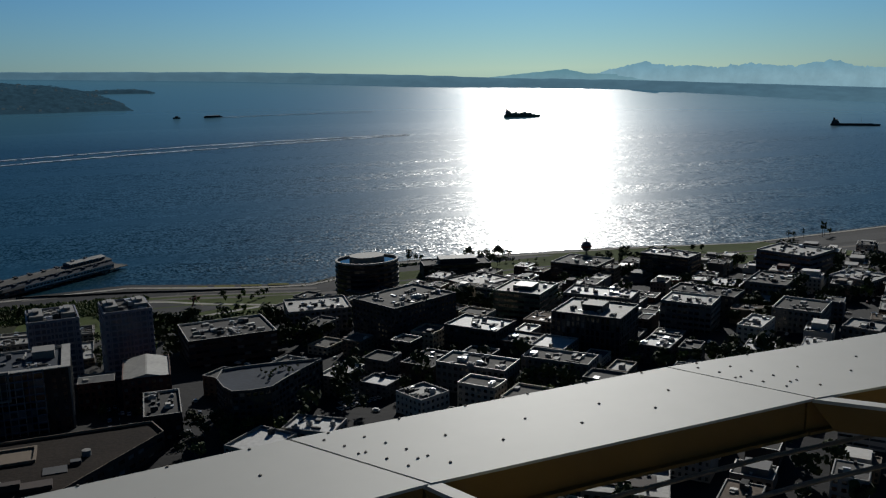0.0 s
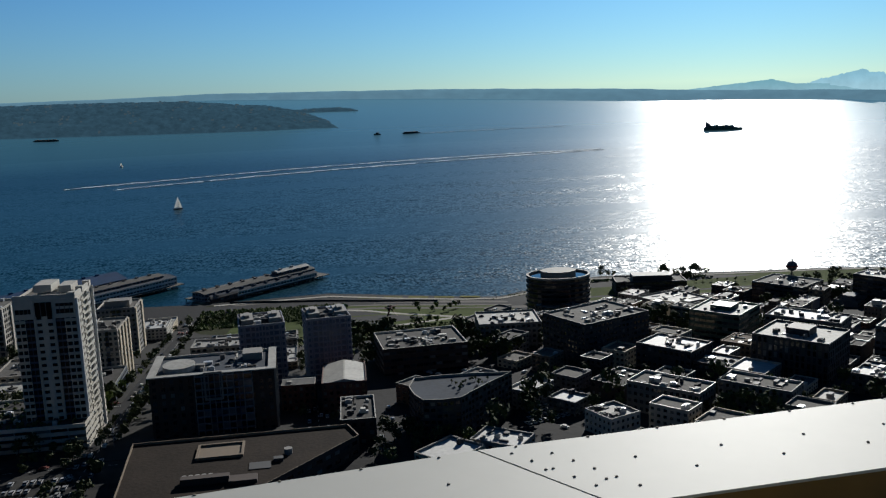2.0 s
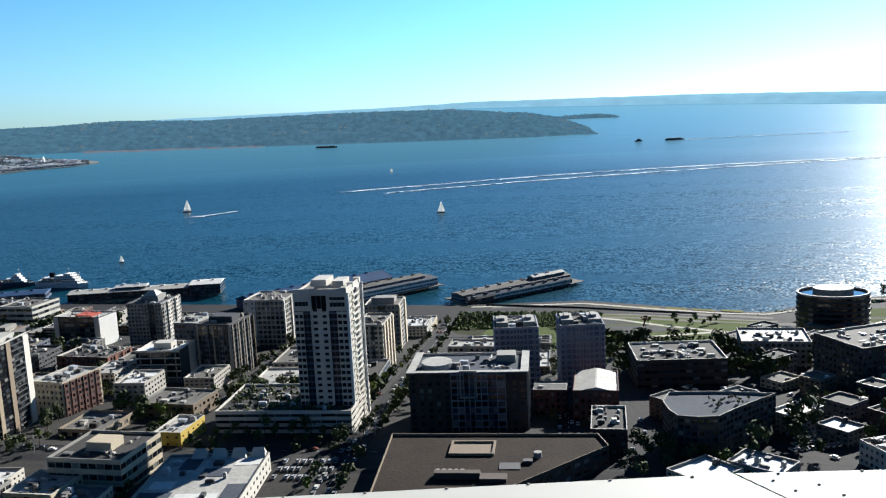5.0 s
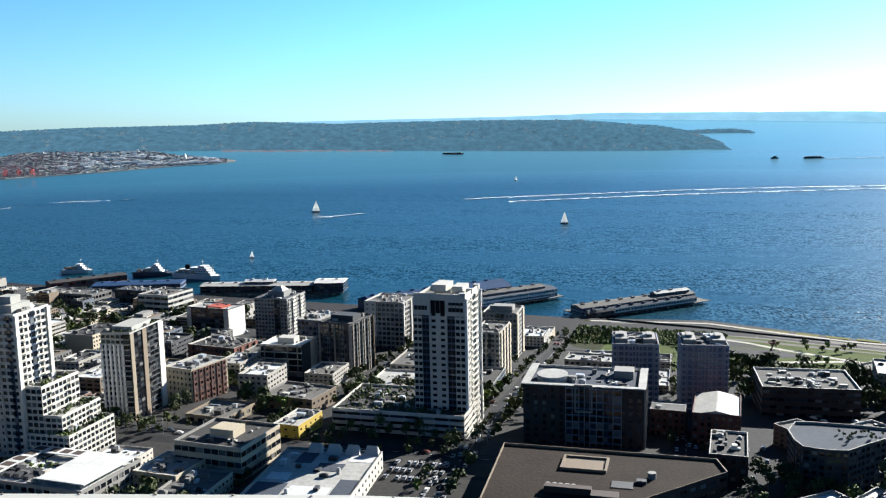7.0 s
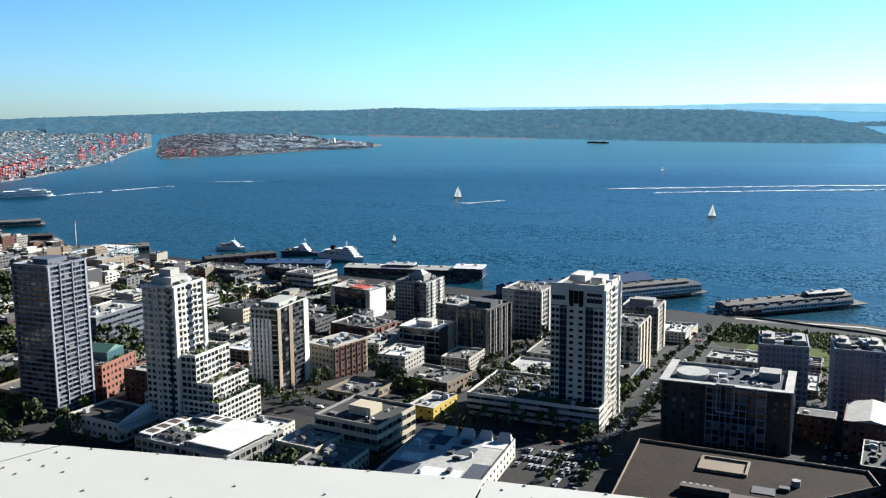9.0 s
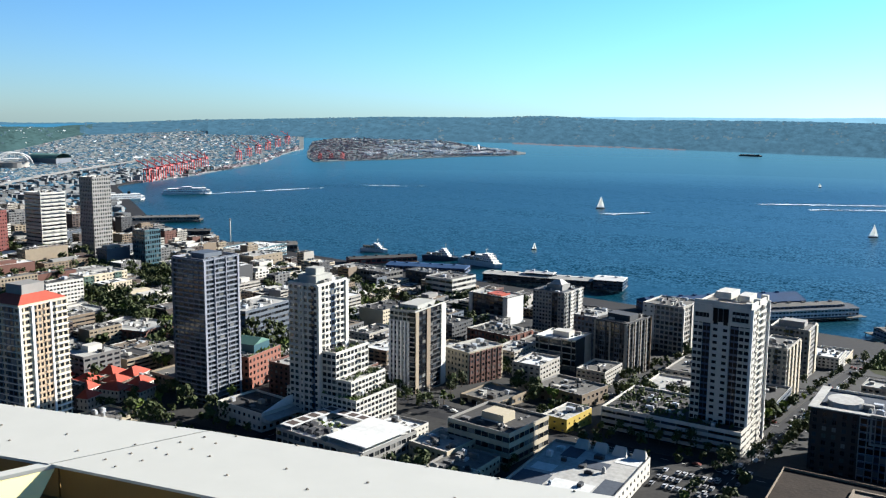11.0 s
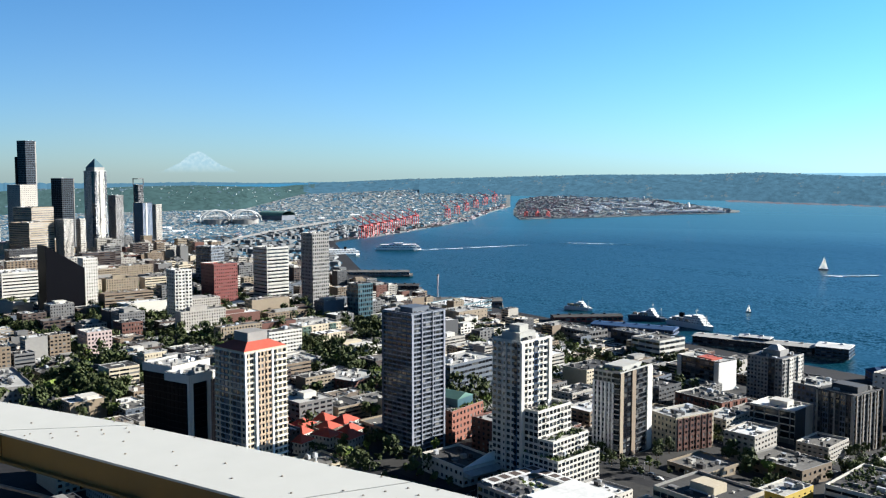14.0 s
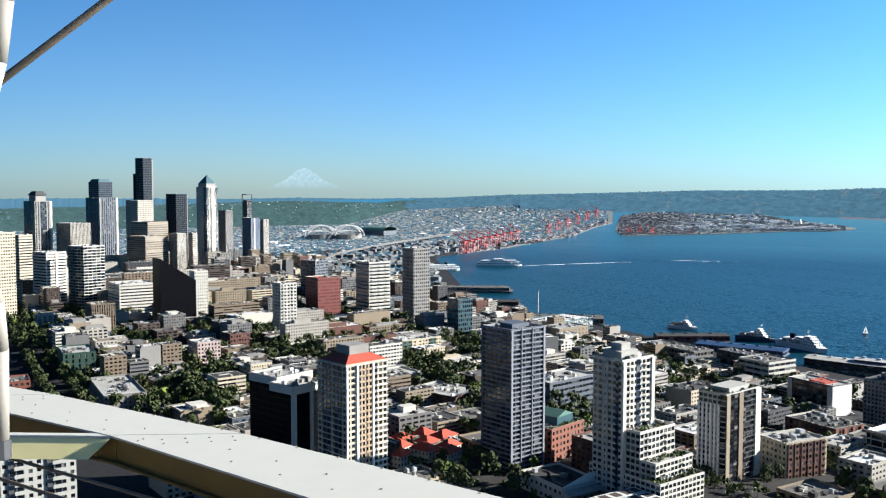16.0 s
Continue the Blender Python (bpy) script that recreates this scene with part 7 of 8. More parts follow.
def ship(name, label, az, el, L, w, h, yaw, col, decks, stack=None, boxes=0, z=0):
    """A ship: hull, deck houses tier by tier, funnel and masts."""
    p = afar(az, el)
    b = thing(name, p[0], p[1], p[2], yaw, label, "ship")
    part("hull", hull(L, w, h), M[col], b)
    zz = h
    for i, (a, c, dh, mat) in enumerate(decks):
        wm, gm = Shape(), Shape()
        cc = [(a * L, -w * .42), (c * L, -w * .42), (c * L, w * .42), (a * L, w * .42)]
        for j in range(4):
            q, r = cc[j], cc[(j + 1) % 4]
            LL = math.hypot(r[0] - q[0], r[1] - q[1])
            u = ((r[0] - q[0]) / LL, (r[1] - q[1]) / LL)
            facade(wm, gm, q, u, (u[1], -u[0]), LL, zz, zz + dh, 1, max(1, round(LL / 4)), .6, .4, .1)
        wm.quad(*[(x, y, zz + dh) for x, y in cc])
        d = part("deck_house", wm, M[mat], b)
        part("glazing", gm, M["glass"], d, kind="stuff")
        zz += dh
    if stack:
        under = h + sum(dh for a, c, dh, _ in decks if a <= stack <= c)
        part("funnel", Shape().prism([(stack * L - 3, -2), (stack * L + 3, -1.6), (stack * L + 3, 1.6), (stack * L - 3, 2)], under, under + 6), M["black"], b)
    part("mast", Shape().bar((.12 * L, 0, h), (.12 * L, 0, zz + 8), .35).bar((.12 * L, -3, zz + 5), (.12 * L, 3, zz + 5), .22), M["white"], b)
    part("mast", Shape().bar((.34 * L, 0, h), (.34 * L, 0, zz + 2), .3).bar((.34 * L, 0, zz + 1), (.22 * L, 0, h + 2), .2), M["white"], b)
    part("deck_rail", Shape().box(-.48 * L, .36 * L, -w * .49, -w * .47, h, h + 1.1).box(-.48 * L, .36 * L, w * .47, w * .49, h, h + 1.1), M[col], b)
    for i in range(3 if L < 80 and len(decks) > 2 else 0):
        part("lifeboat", hull(6, 2, 1.6).add(hull(6, 2, 1.6), Matrix.Translation((0, 0, .2))), M["orange"], b).location = ((-.3 + .14 * i) * L, -w * .45, h + 3.4)
    for i in range(boxes):
        x0 = -.35 * L + .62 * L * i / boxes
        part("deck_cargo", Shape().box(x0, x0 + .55 * L / boxes, -w * .44, w * .44, h, h + 8 + (i * 37 % 3) * 2.0), M["teal" if i % 2 else "green"], b)
    return b


ship("container_ship", "loaded dark container ship crossing the bright water", -26.3, -3.0, 148, 24, 10, -22, "green", [(-.45, -.30, 12, "grey"), (-.44, -.34, 6, "grey")], stack=-.42, boxes=8)
ship("bulk_carrier", "dark bulk carrier at anchor", -45.8, -3.55, 150, 18, 6, -46, "dark_grey", [(-.47, -.32, 9, "grey"), (-.45, -.35, 5, "grey")], stack=-.42)
ship("ferry", "white and green double-ended car ferry", 49.35, -4.72, 125, 24, 4, 54, "hall_white", [(-.46, .46, 6, "hall_white"), (-.38, .38, 5, "hall_white"), (-.1, .1, 4, "hall_white")], stack=0)
ship("ferry", "white and green double-ended car ferry", 52.95, -5.04, 95, 22, 4, 70, "hall_white", [(-.46, .46, 6, "hall_white"), (-.36, .36, 5, "hall_white")], stack=.1)
ship("cruise_ship", "white cruise ship moored behind the pier", 30.9, -9.3, 74, 14, 6, -8, "pier_white", [(-.44, .34, 3.4, "pier_white"), (-.36, .3, 3, "pier_white"), (-.1, .26, 3, "pier_white"), (.08, .22, 2.6, "pier_white")], stack=-.2)
ship("moored_ship", "white and dark moored ship with tall masts", 33.5, -8.95, 56, 12, 5, 10, "blue_grey", [(-.3, .25, 3, "pier_white"), (-.16, .2, 3, "pier_white"), (-.02, .16, 3, "pier_white"), (.04, .12, 2.6, "pier_white")])
ship("moored_ship", "white moored ship with radar mast", 37.8, -8.45, 44, 11, 4.5, 15, "pier_white", [(-.3, .25, 3, "pier_white"), (-.1, .2, 3, "pier_white"), (0, .14, 2.6, "pier_white")])
ship("barge", "low dark barge under tow", -7.1, -2.62, 75, 18, 4, 5, "dark_grey", [(-.4, .35, 4, "brown")])
ship("tugboat", "small dark tugboat with deck house", -4.94, -2.63, 30, 9, 4, 5, "dark_grey", [(-.2, .2, 6, "dark_grey")])
ship("barge", "long dark barge near the far shore", 14.6, -2.1, 95, 20, 5, 0, "dark_grey", [(-.45, .4, 3, "brown")])

# Wakes: thin uneven trails of foam.
def wake(pts, width, n, seed):
    r = random.Random(seed)
    s = Shape()
    az = [p[0] for p in pts][::-1]
    el = [p[1] for p in pts][::-1]
    if az[0] > az[-1]:
        az, el = az[::-1], el[::-1]
    f = lambda x, y: (afar(x, y)[0], afar(x, y)[1], afar(x, y)[2] + r.uniform(.2, 1.4))
    for _ in range(n):
        a = r.uniform(az[0], az[-1])
        e = float(np.interp(a, az, el)) + r.gauss(0, width)
        da, de = r.uniform(.1, .8), r.uniform(.006, .02) * (.75 if width > .004 else .4)
        e2 = e + float(np.interp(a + da, az, el)) - float(np.interp(a, az, el))
        s.quad(f(a, e - de * .3), f(a + da * .5, (e + e2) / 2 - de), f(a + da, e2), f(a + da * .5, (e + e2) / 2 + de))
    steps = int((az[-1] - az[0]) / .12) if width > .004 else 0
    for i in range(steps):
        a, b = az[0] + i * .12, az[0] + (i + 1) * .12
        ea, eb = float(np.interp(a, az, el)), float(np.interp(b, az, el))
        ta, tb = (width * (.15 + 1.0 * abs(noise.noise((q * 1.7, seed, 1)))) for q in (a, b))
        s.quad(f(a, ea - ta), f(b, eb - tb), f(b, eb + tb), f(a, ea + ta))
    structure("wake", s, M["foam"], "white trail of foam behind a boat", "wake", "stuff")


wake([(-19.16, -3.97), (-13.6, -4.12), (-6.68, -4.32), (.48, -4.54), (7.68, -4.79), (14, -4.96)], .007, 800, 1)
wake([(-19.16, -4.03), (-6.68, -4.53), (5.54, -4.98), (11, -5.16)], .009, 500, 2)
wake([(-7.6, -2.64), (-11, -2.58), (-17, -2.5)], .003, 220, 3)
wake([(20.3, -5.71), (22.7, -5.88)], .005, 90, 4)
wake([(41, -4.42), (48, -4.75)], .003, 60, 5)
wake([(34, -4.3), (39, -4.25)], .003, 20, 6)

# ---- landmark roofs and details ----
def on_roof(key, name, shape, mat, label="", dz=-1.15):
    root, h = ROOT[key]
    q = part(name, shape, M[mat], root, label)
    q.location = (0, 0, h + dz)
    return q


hip = lambda a, b, c, d, h: Shape().quad((-a, -b, 0), (a, -b, 0), (c, -d, h), (-c, -d, h)).quad((a, -b, 0), (a, b, 0), (c, d, h), (c, -d, h)).quad((a, b, 0), (-a, b, 0), (-c, d, h), (c, d, h)).quad((-a, b, 0), (-a, -b, 0), (-c, -d, h), (-c, d, h)).quad((-c, -d, h), (c, -d, h), (c, d, h), (-c, d, h))
on_roof((-385, 234), "roof_cap", hip(11.7, 13, 5.9, 6.6, 3.2), "roof_tile", "orange-red sloped roof cap", 0)
on_roof((-385, 234), "plant_room", Shape().box(-5.5, 5.5, -6, 6, 0, 4.5), "light_grey", "", 3.1)
on_roof((-310, 351), "crown_step", Shape().box(-6, 6, -9, 4, 0, 4.5).box(-3.5, 3.5, -6, 1, 4.5, 8), "pale", "stepped crown of the tower")
on_roof((-390, 377), "pavilion", Shape().box(-8, 8, -4, 12, 0, 5), "teal", "green glass pavilion on the roof")
on_roof((-390, 377), "pavilion_roof", hip(8.4, 8.4, 8.3, .2, 3), "roof_green", "", 3.9).location.y = 4
on_roof((-1757, 724), "upper_tier", Shape().box(-12, 12, -12, 12, 0, 8), "light_grey")
on_roof((-1757, 724), "pyramid", hip(12, 12, .6, .6, 17), "teal", "green pyramid top", 6.8)
on_roof((-2405, 816), "lower_slab", Shape().box(-24, -17.6, -17, 17, -250, -40), "black")
on_roof((-2304, 672), "upper_tier", hip(19, 19, 14, 14, 8), "teal")
on_roof((-1853, 422), "crown", hip(13, 13, 7, 7, 8), "dark_grey", "dark crown", 11)
on_roof((-2088, 965), "crown_frame", Shape().box(-9, -7.5, -9, -7.5, 0, 14).box(7.5, 9, 7.5, 9, 0, 14).box(-9, 9, -9, 9, 14, 16), "dark_grey")
on_roof(TALL, "roof_frame", Shape().box(-14, 14, -15, -14.2, 0, 3).box(13.2, 14, -15, 14, 0, 3).box(-6, 2, -8, 6, 3, 6.5).box(4, 10, -4, 8, 0, 5), "white", "white concrete roof frame")
on_roof((-339, 698), "roof_lantern", hip(6, 6, 2, 2, 4), "roof_light", "", 3.8)
on_roof((-140, 684), "roof_vault", Shape().prism([(9 * math.cos(math.pi * i / 8), -8 + 6 * math.sin(math.pi * i / 8)) for i in range(9)], 0, 5), "light_grey")
for sx in (-8, 8):
    for key in ((-29, 529), (10, 534)):
        if key in ROOT:
            on_roof(key, "roof_frame", Shape().box(sx - 3.5, sx + 3.5, -9, 9, 0, 2.8).box(sx - 1.5, sx + 1.5, -4, 4, 2.8, 4.4), "light_grey")
on_roof((-50, 455), "curved_roof", Shape().prism([(-17 + 8 * math.cos(6.28319 * i / 20), -4 + 9 * math.sin(6.28319 * i / 20)) for i in range(20)], 0, 3), "roof_light")
on_roof((-50, 455), "roof_frame", Shape().box(-31, 31, -19.5, -16, 1.0, 1.5).box(27, 31, -16, 19.5, 1.0, 1.5).box(-31, -27, -16, 19.5, 1.0, 1.5), "roof_light", "pale overhanging roof edge")
on_roof((-50, 455), "portal_frame", Shape().box(-4, -3.2, -20.5, -18.6, -12, 2.4).box(4.2, 5, -20.5, -18.6, -12, 2.4).box(-3.2, 4.2, -20.5, -18.6, 1.6, 2.4).box(-3.2, 4.2, -20.5, -18.6, -12, -11.2), "light_grey", "pale portal frame on the front")
on_roof((-50, 455), "plant_room", Shape().box(14, 24, 2, 12, 0, 4), "light_grey")
on_roof((176, 268), "court", Shape().box(-9, 11, -4, 7, 0, .5), "brown", "dark sunken court in the roof", -1.0)
on_roof((16, 473), "gable_roof", hip(11.6, 17.6, .4, 17.6, 2.4), "roof_light", "white gabled metal roof", -.9)
on_roof((-8, 473), "gable_roof", hip(8.8, 7.3, 8.8, .3, 2.0), "roof_light", "white gabled metal roof", -.9)
def on_hall(name, shape, mat, label="", dz=-1.15):
    q = on_roof((-35, 359), name, shape, mat, label, dz)
    q.location.x, q.location.y = -33.8 - q.parent.location.x, 352 - q.parent.location.y
    return q


# The wide brown roof: a framed well, a row of plant and a tank.
on_hall( "roof_well", Shape().box(-18, 2, 19, 20, 0, 1.2).box(-18, 2, 33.5, 34.5, 0, 1.2).box(-18, -17, 20, 33.5, 0, 1.2).box(1, 2, 20, 33.5, 0, 1.2).box(-17, 1, 20, 33.5, 0, .4), "tan", "tan framed well in the roof")
for i in range(5):
    on_hall( "vent", Shape().prism([(-20 + i * 2.6 + math.cos(.7854 * j), -1 + math.sin(.7854 * j)) for j in range(8)], 0, 2.2), "light_grey")
on_hall( "plant_room", Shape().box(-21, -2, -6, -2.5, 0, 2.8).box(-2, 9, -9, -3, 0, 1.6), "brown")
on_hall( "tank", Shape().prism([(21 + 1.8 * math.cos(.5236 * j), 18 + 1.8 * math.sin(.5236 * j)) for j in range(12)], 0, 2.4), "light_grey", "pale round tank")
on_hall( "roof_pit", Shape().box(5, 14, 4, 11, 0, .35).box(15, 19, 10, 13, 0, 1.4), "dark_grey")
# Membrane roof patches, slate ones painting a tower's shade; deck of the white hall.
for i, (x0, y0, w, d) in enumerate(((-22, -27, 14, 16), (-6, -27, 18, 14), (13, -26, 9, 22), (-20, -8, 10, 8), (-2, 4, 12, 9), (10, 16, 11, 10), (-14, 12, 8, 13))):
    on_roof((-155, 345), "roof_patch", Shape().box(x0, x0 + w, y0, y0 + d, 0, .08 + .015 * i), "roof_white" if i % 2 else "roof_slate", "membrane patch on the roof, white or shade-dark")
for i in range(4):
    q = Shape()
    x0 = -12 + 9 * i
    q.quad((x0, 24, 0), (x0 + 7, 24, 0), (x0 + 6, 27, 4), (x0 + 1, 27, 4)).quad((x0 + 7, 24, 0), (x0 + 7, 29, 0), (x0 + 6, 27, 4)).quad((x0, 29, 0), (x0, 24, 0), (x0 + 1, 27, 4)).quad((x0 + 7, 29, 0), (x0, 29, 0), (x0 + 1, 27, 4), (x0 + 6, 27, 4))
    on_roof((-155, 345), "skylight", q, "white", "white sloped skylight")
on_roof((-265, 319), "roof_canopy", Shape().box(2, 27, -16, 17, 2.2, 2.7).box(2, 3, -15, -14, 0, 2.2).box(26, 27, 15, 16, 0, 2.2), "roof_white", "white canopy over the roof")
on_roof((-265, 319), "pergola_deck", Shape().box(-27.4, -19.5, -17, 18, 1.9, 2.3).box(-19.5, 2, 10.5, 18, 1.9, 2.3).box(-27, -26.6, -16.6, -16.2, 0, 1.9).box(-20.4, -20, -16.6, -16.2, 0, 1.9).box(1, 1.4, 17, 17.4, 0, 1.9), "roof_white", "white pergola ring round the roof deck")
for x0, y0, w, d in [(-26.3, -14.5 + 7 * i, 5.6, 4.6) for i in range(4)] + [(-26.3, 12.2, 5.6, 4.4), (-17.5, 12.2, 4.6, 4.4), (-11, 12.2, 4.6, 4.4), (-4.5, 12.2, 4.6, 4.4)]:
    on_roof((-265, 319), "pergola_screen", Shape().box(x0, x0 + w, y0, y0 + d, 2.3, 2.36), "brown", "brown timber screen")
for i in range(8):
    on_roof((-265, 319), "plant_unit", Shape().box(-22 + (i % 4) * 5, -19 + (i % 4) * 5, -14 + (i // 4) * 6, -11 + (i // 4) * 6, 0, 1.8 + .3 * (i % 3)), "metal_dark")
on_roof((-404, 702), "roof_patch", Shape().box(-4, 12, -8, 6, 0, 1.5), "roof_tile", "red raised roof patch")

on_roof((-334, 330), "gable_wall", Shape().quad((15.5, -13, 0), (15.5, 13.6, 0), (15.5, 13.6, 5.5), (15.5, 6, 5.5)).quad((16.1, 13.6, 0), (16.1, -13, 0), (16.1, 6, 5.5), (16.1, 13.6, 5.5)).quad((15.5, -13, 0), (15.5, 6, 5.5), (16.1, 6, 5.5), (16.1, -13, 0)).quad((15.5, 6, 5.5), (15.5, 13.6, 5.5), (16.1, 13.6, 5.5), (16.1, 6, 5.5)).quad((15.5, 13.6, 5.5), (15.5, 13.6, 0), (16.1, 13.6, 0), (16.1, 13.6, 5.5)), "pier_white", "white raking gable wall")
on_roof((-334, 330), "lean_roof", Shape().quad((16.1, -13, -.3), (24, -13, -1.5), (24, 12, -1.5), (16.1, 12, -.3)).quad((16.1, 12, -3), (24, 12, -3), (24, 12, -1.5), (16.1, 12, -.3)).quad((24, -13, -1.5), (16.1, -13, -.3), (16.1, -13, -3), (24, -13, -3)), "roof_light", "pale lean-to roof")

on_roof((318, 790), "roof_room", Shape().box(-16, 20, -8, 9, 0, 5), "dark_grey", "dark plant room with a flat roof")

# Planting on roof terraces.
def planting(key, x0, x1, y0, y1, n, seed, mat="leaf"):
    q, sh = random.Random(seed), Shape()
    for _ in range(n):
        blob(sh, (q.uniform(x0, x1), q.uniform(y0, y1), 0), q.uniform(.5, 1.3), q.uniform(.8, 2.4), q)
    ob = tagged(on_roof(key, "planting", sh, mat, "green shrubs in terrace planters"), kind="stuff")
    return ob


planting((-145, 452), -35, 30, -21, -13, 60, 12)
planting((-145, 452), -35, 4, -12, 21, 110, 13)
planting((-302, 356), 3, 10, -13, 12, 26, 1)
planting((-297, 358), 8, 14.5, -14, 13, 34, 2)
planting((-299, 357), 18, 23, -16, 16, 46, 3)
planting((-299, 357), 14, 22, -16.5, -13, 20, 4, "leaf_light")
planting((-299, 357), -22, 14, -16.6, -15.2, 24, 5)
planting((-303, 433), -8, 8, -16, -9, 22, 6)
planting((-303, 433), -8, 8, 9, 16, 14, 7)
planting((-265, 319), -24, -2, -5, 5, 30, 8, "leaf_light")
planting((-390, 377), 8.5, 12, -15, 15, 24, 9, "leaf_light")
# Houses with orange-red tile roofs below the orange tower.
for i, (x, y, w, d, yaw) in enumerate(((-468, 322, 14, 10, 15), (-454, 327, 13, 11, 15), (-441, 334, 11, 15, 15), (-437, 318, 12, 12, 15), (-425, 308, 14, 10, 15), (-452, 310, 11, 12, 15), (-455, 296, 11, 13, 15), (-412, 316, 10, 14, 15),
                                       (-440, 300, 12, 9, 15), (-440, 286, 14, 10, 15), (-425, 290, 11, 11, 15), (-470, 308, 11, 10, 15), (-422, 324, 9, 12, 15))):
    zb = ground(x, y)
    hs = thing("tile_roofed_house", x, y, zb, yaw, "low white house with hipped orange-red tile roof", "house", "tile-roofed houses")
    HERO.append((x, y, 15, w, d, yaw))
    wm, gm = Shape(), Shape()
    cc = [(-w / 2, -d / 2), (w / 2, -d / 2), (w / 2, d / 2), (-w / 2, d / 2)]
    for j in range(4):
        p, q = cc[j], cc[(j + 1) % 4]
        LL = math.hypot(q[0] - p[0], q[1] - p[1])
        u = ((q[0] - p[0]) / LL, (q[1] - p[1]) / LL)
        facade(wm, gm, p, u, (u[1], -u[0]), LL, 0, 7, 2, max(1, round(LL / 3)), .45, .45)
    part("wall", wm, M["white"], hs)
    part("glazing", gm, M["glass"], hs, kind="stuff")
    rf = hip(w / 2 + .8, d / 2 + .8, max(.3, w / 2 - d / 2) if w > d else .3, max(.3, d / 2 - w / 2) if d > w else .3, 3.6)
    rf.v = [(a, b, c + 7) for a, b, c in rf.v]
    part("roof", rf, M["roof_tile"], hs)


# ---- trees ----
def crown_mesh(seed, h, r, mat, lobes=7, leaves=150, size=1.0):
    """A crown of many small leaf clumps gathered in uneven lobes, with gaps."""
    q = random.Random(seed)
    s = Shape()
    cs = [(q.uniform(-.55, .55) * r, q.uniform(-.55, .55) * r, h * q.uniform(.42, .85), r * q.uniform(.35, .6)) for _ in range(lobes)] + [(0, 0, h * .66, r * .6)]
    for cx, cy, cz, cr in cs:
        for _ in range(leaves // lobes):
            a, b = q.uniform(0, 6.28319), math.acos(q.uniform(-.8, 1))
            rr = cr * q.uniform(.75, 1.08)
            p = Vector((cx + rr * math.sin(b) * math.cos(a), cy + rr * math.sin(b) * math.sin(a), cz + rr * math.cos(b) * .85))
            n = Vector((math.sin(b) * math.cos(a) + q.uniform(-.5, .5), math.sin(b) * math.sin(a) + q.uniform(-.5, .5), math.cos(b) + q.uniform(-.3, .5))).normalized()
            u = n.orthogonal().normalized() * q.uniform(.35, .75) * size
            v = n.cross(u).normalized() * q.uniform(.3, .6) * size
            s.quad(p - u, p - v * .8, p + u * .9, p + v)
    return s.mesh("crown", mat)


def trunk_mesh(h, r):
    s = Shape()
    for i in range(4):
        z0, z1, r0, r1 = h * .6 * i / 4, h * .6 * (i + 1) / 4, .22 * (1 - i * .18), .22 * (1 - (i + 1) * .18)
        for j in range(6):
            a, b = 1.0472 * j, 1.0472 * (j + 1)
            s.quad((r0 * math.cos(a), r0 * math.sin(a), z0), (r0 * math.cos(b), r0 * math.sin(b), z0), (r1 * math.cos(b), r1 * math.sin(b), z1), (r1 * math.cos(a), r1 * math.sin(a), z1))
    for j in range(4):
        a = 1.57 * j + .4
        s.bar((0, 0, h * .35), (r * .5 * math.cos(a), r * .5 * math.sin(a), h * .62), .06, 4)
    return s.mesh("trunk", M["bark"])


KINDS = []
for i, (h, r, mat) in enumerate(((8, 3.0, "leaf"), (10, 3.6, "leaf"), (7, 2.4, "leaf"), (12, 4.2, "leaf"), (8, 2.2, "leaf_light"), (14, 1.7, "leaf"), (11, 4.8, "leaf"))):
    KINDS.append((crown_mesh(40 + i, h, r, M[mat], *((10, 420, 1.3) if i == 6 else ())), trunk_mesh(h, r), mat, crown_mesh(60 + i, h, r, M[mat], 6, 66, 1.7)))
TREES = 0
LOOSE = []


def tree(x, y, kind=None, scale=1.0, z=None, single=True):
    global TREES
    k = rt_.randrange(5) if kind is None else kind
    if k == 4 and kind is None and rt_.random() < .6:
        k = 0
    z = ground(x, y) + .1 if z is None else z
    m = pose(x, y, z, 0, 0, rt_.uniform(0, 360)) @ Matrix.Scale(scale * rt_.uniform(.85, 1.25), 4)
    if not single or TREES >= 200:
        LOOSE.append((k, m))
        return
    TREES += 1
    t = new("tree")
    t.empty_display_size = .5
    tagged(t, "leafy green street tree with uneven crown" if KINDS[k][2] == "leaf" else "yellow-green leafy tree by the street", "tree", "trees of the city")
    t.matrix_world = m
    part("trunk", KINDS[k][1], None, t)
    part("crown", KINDS[k][0], None, t)


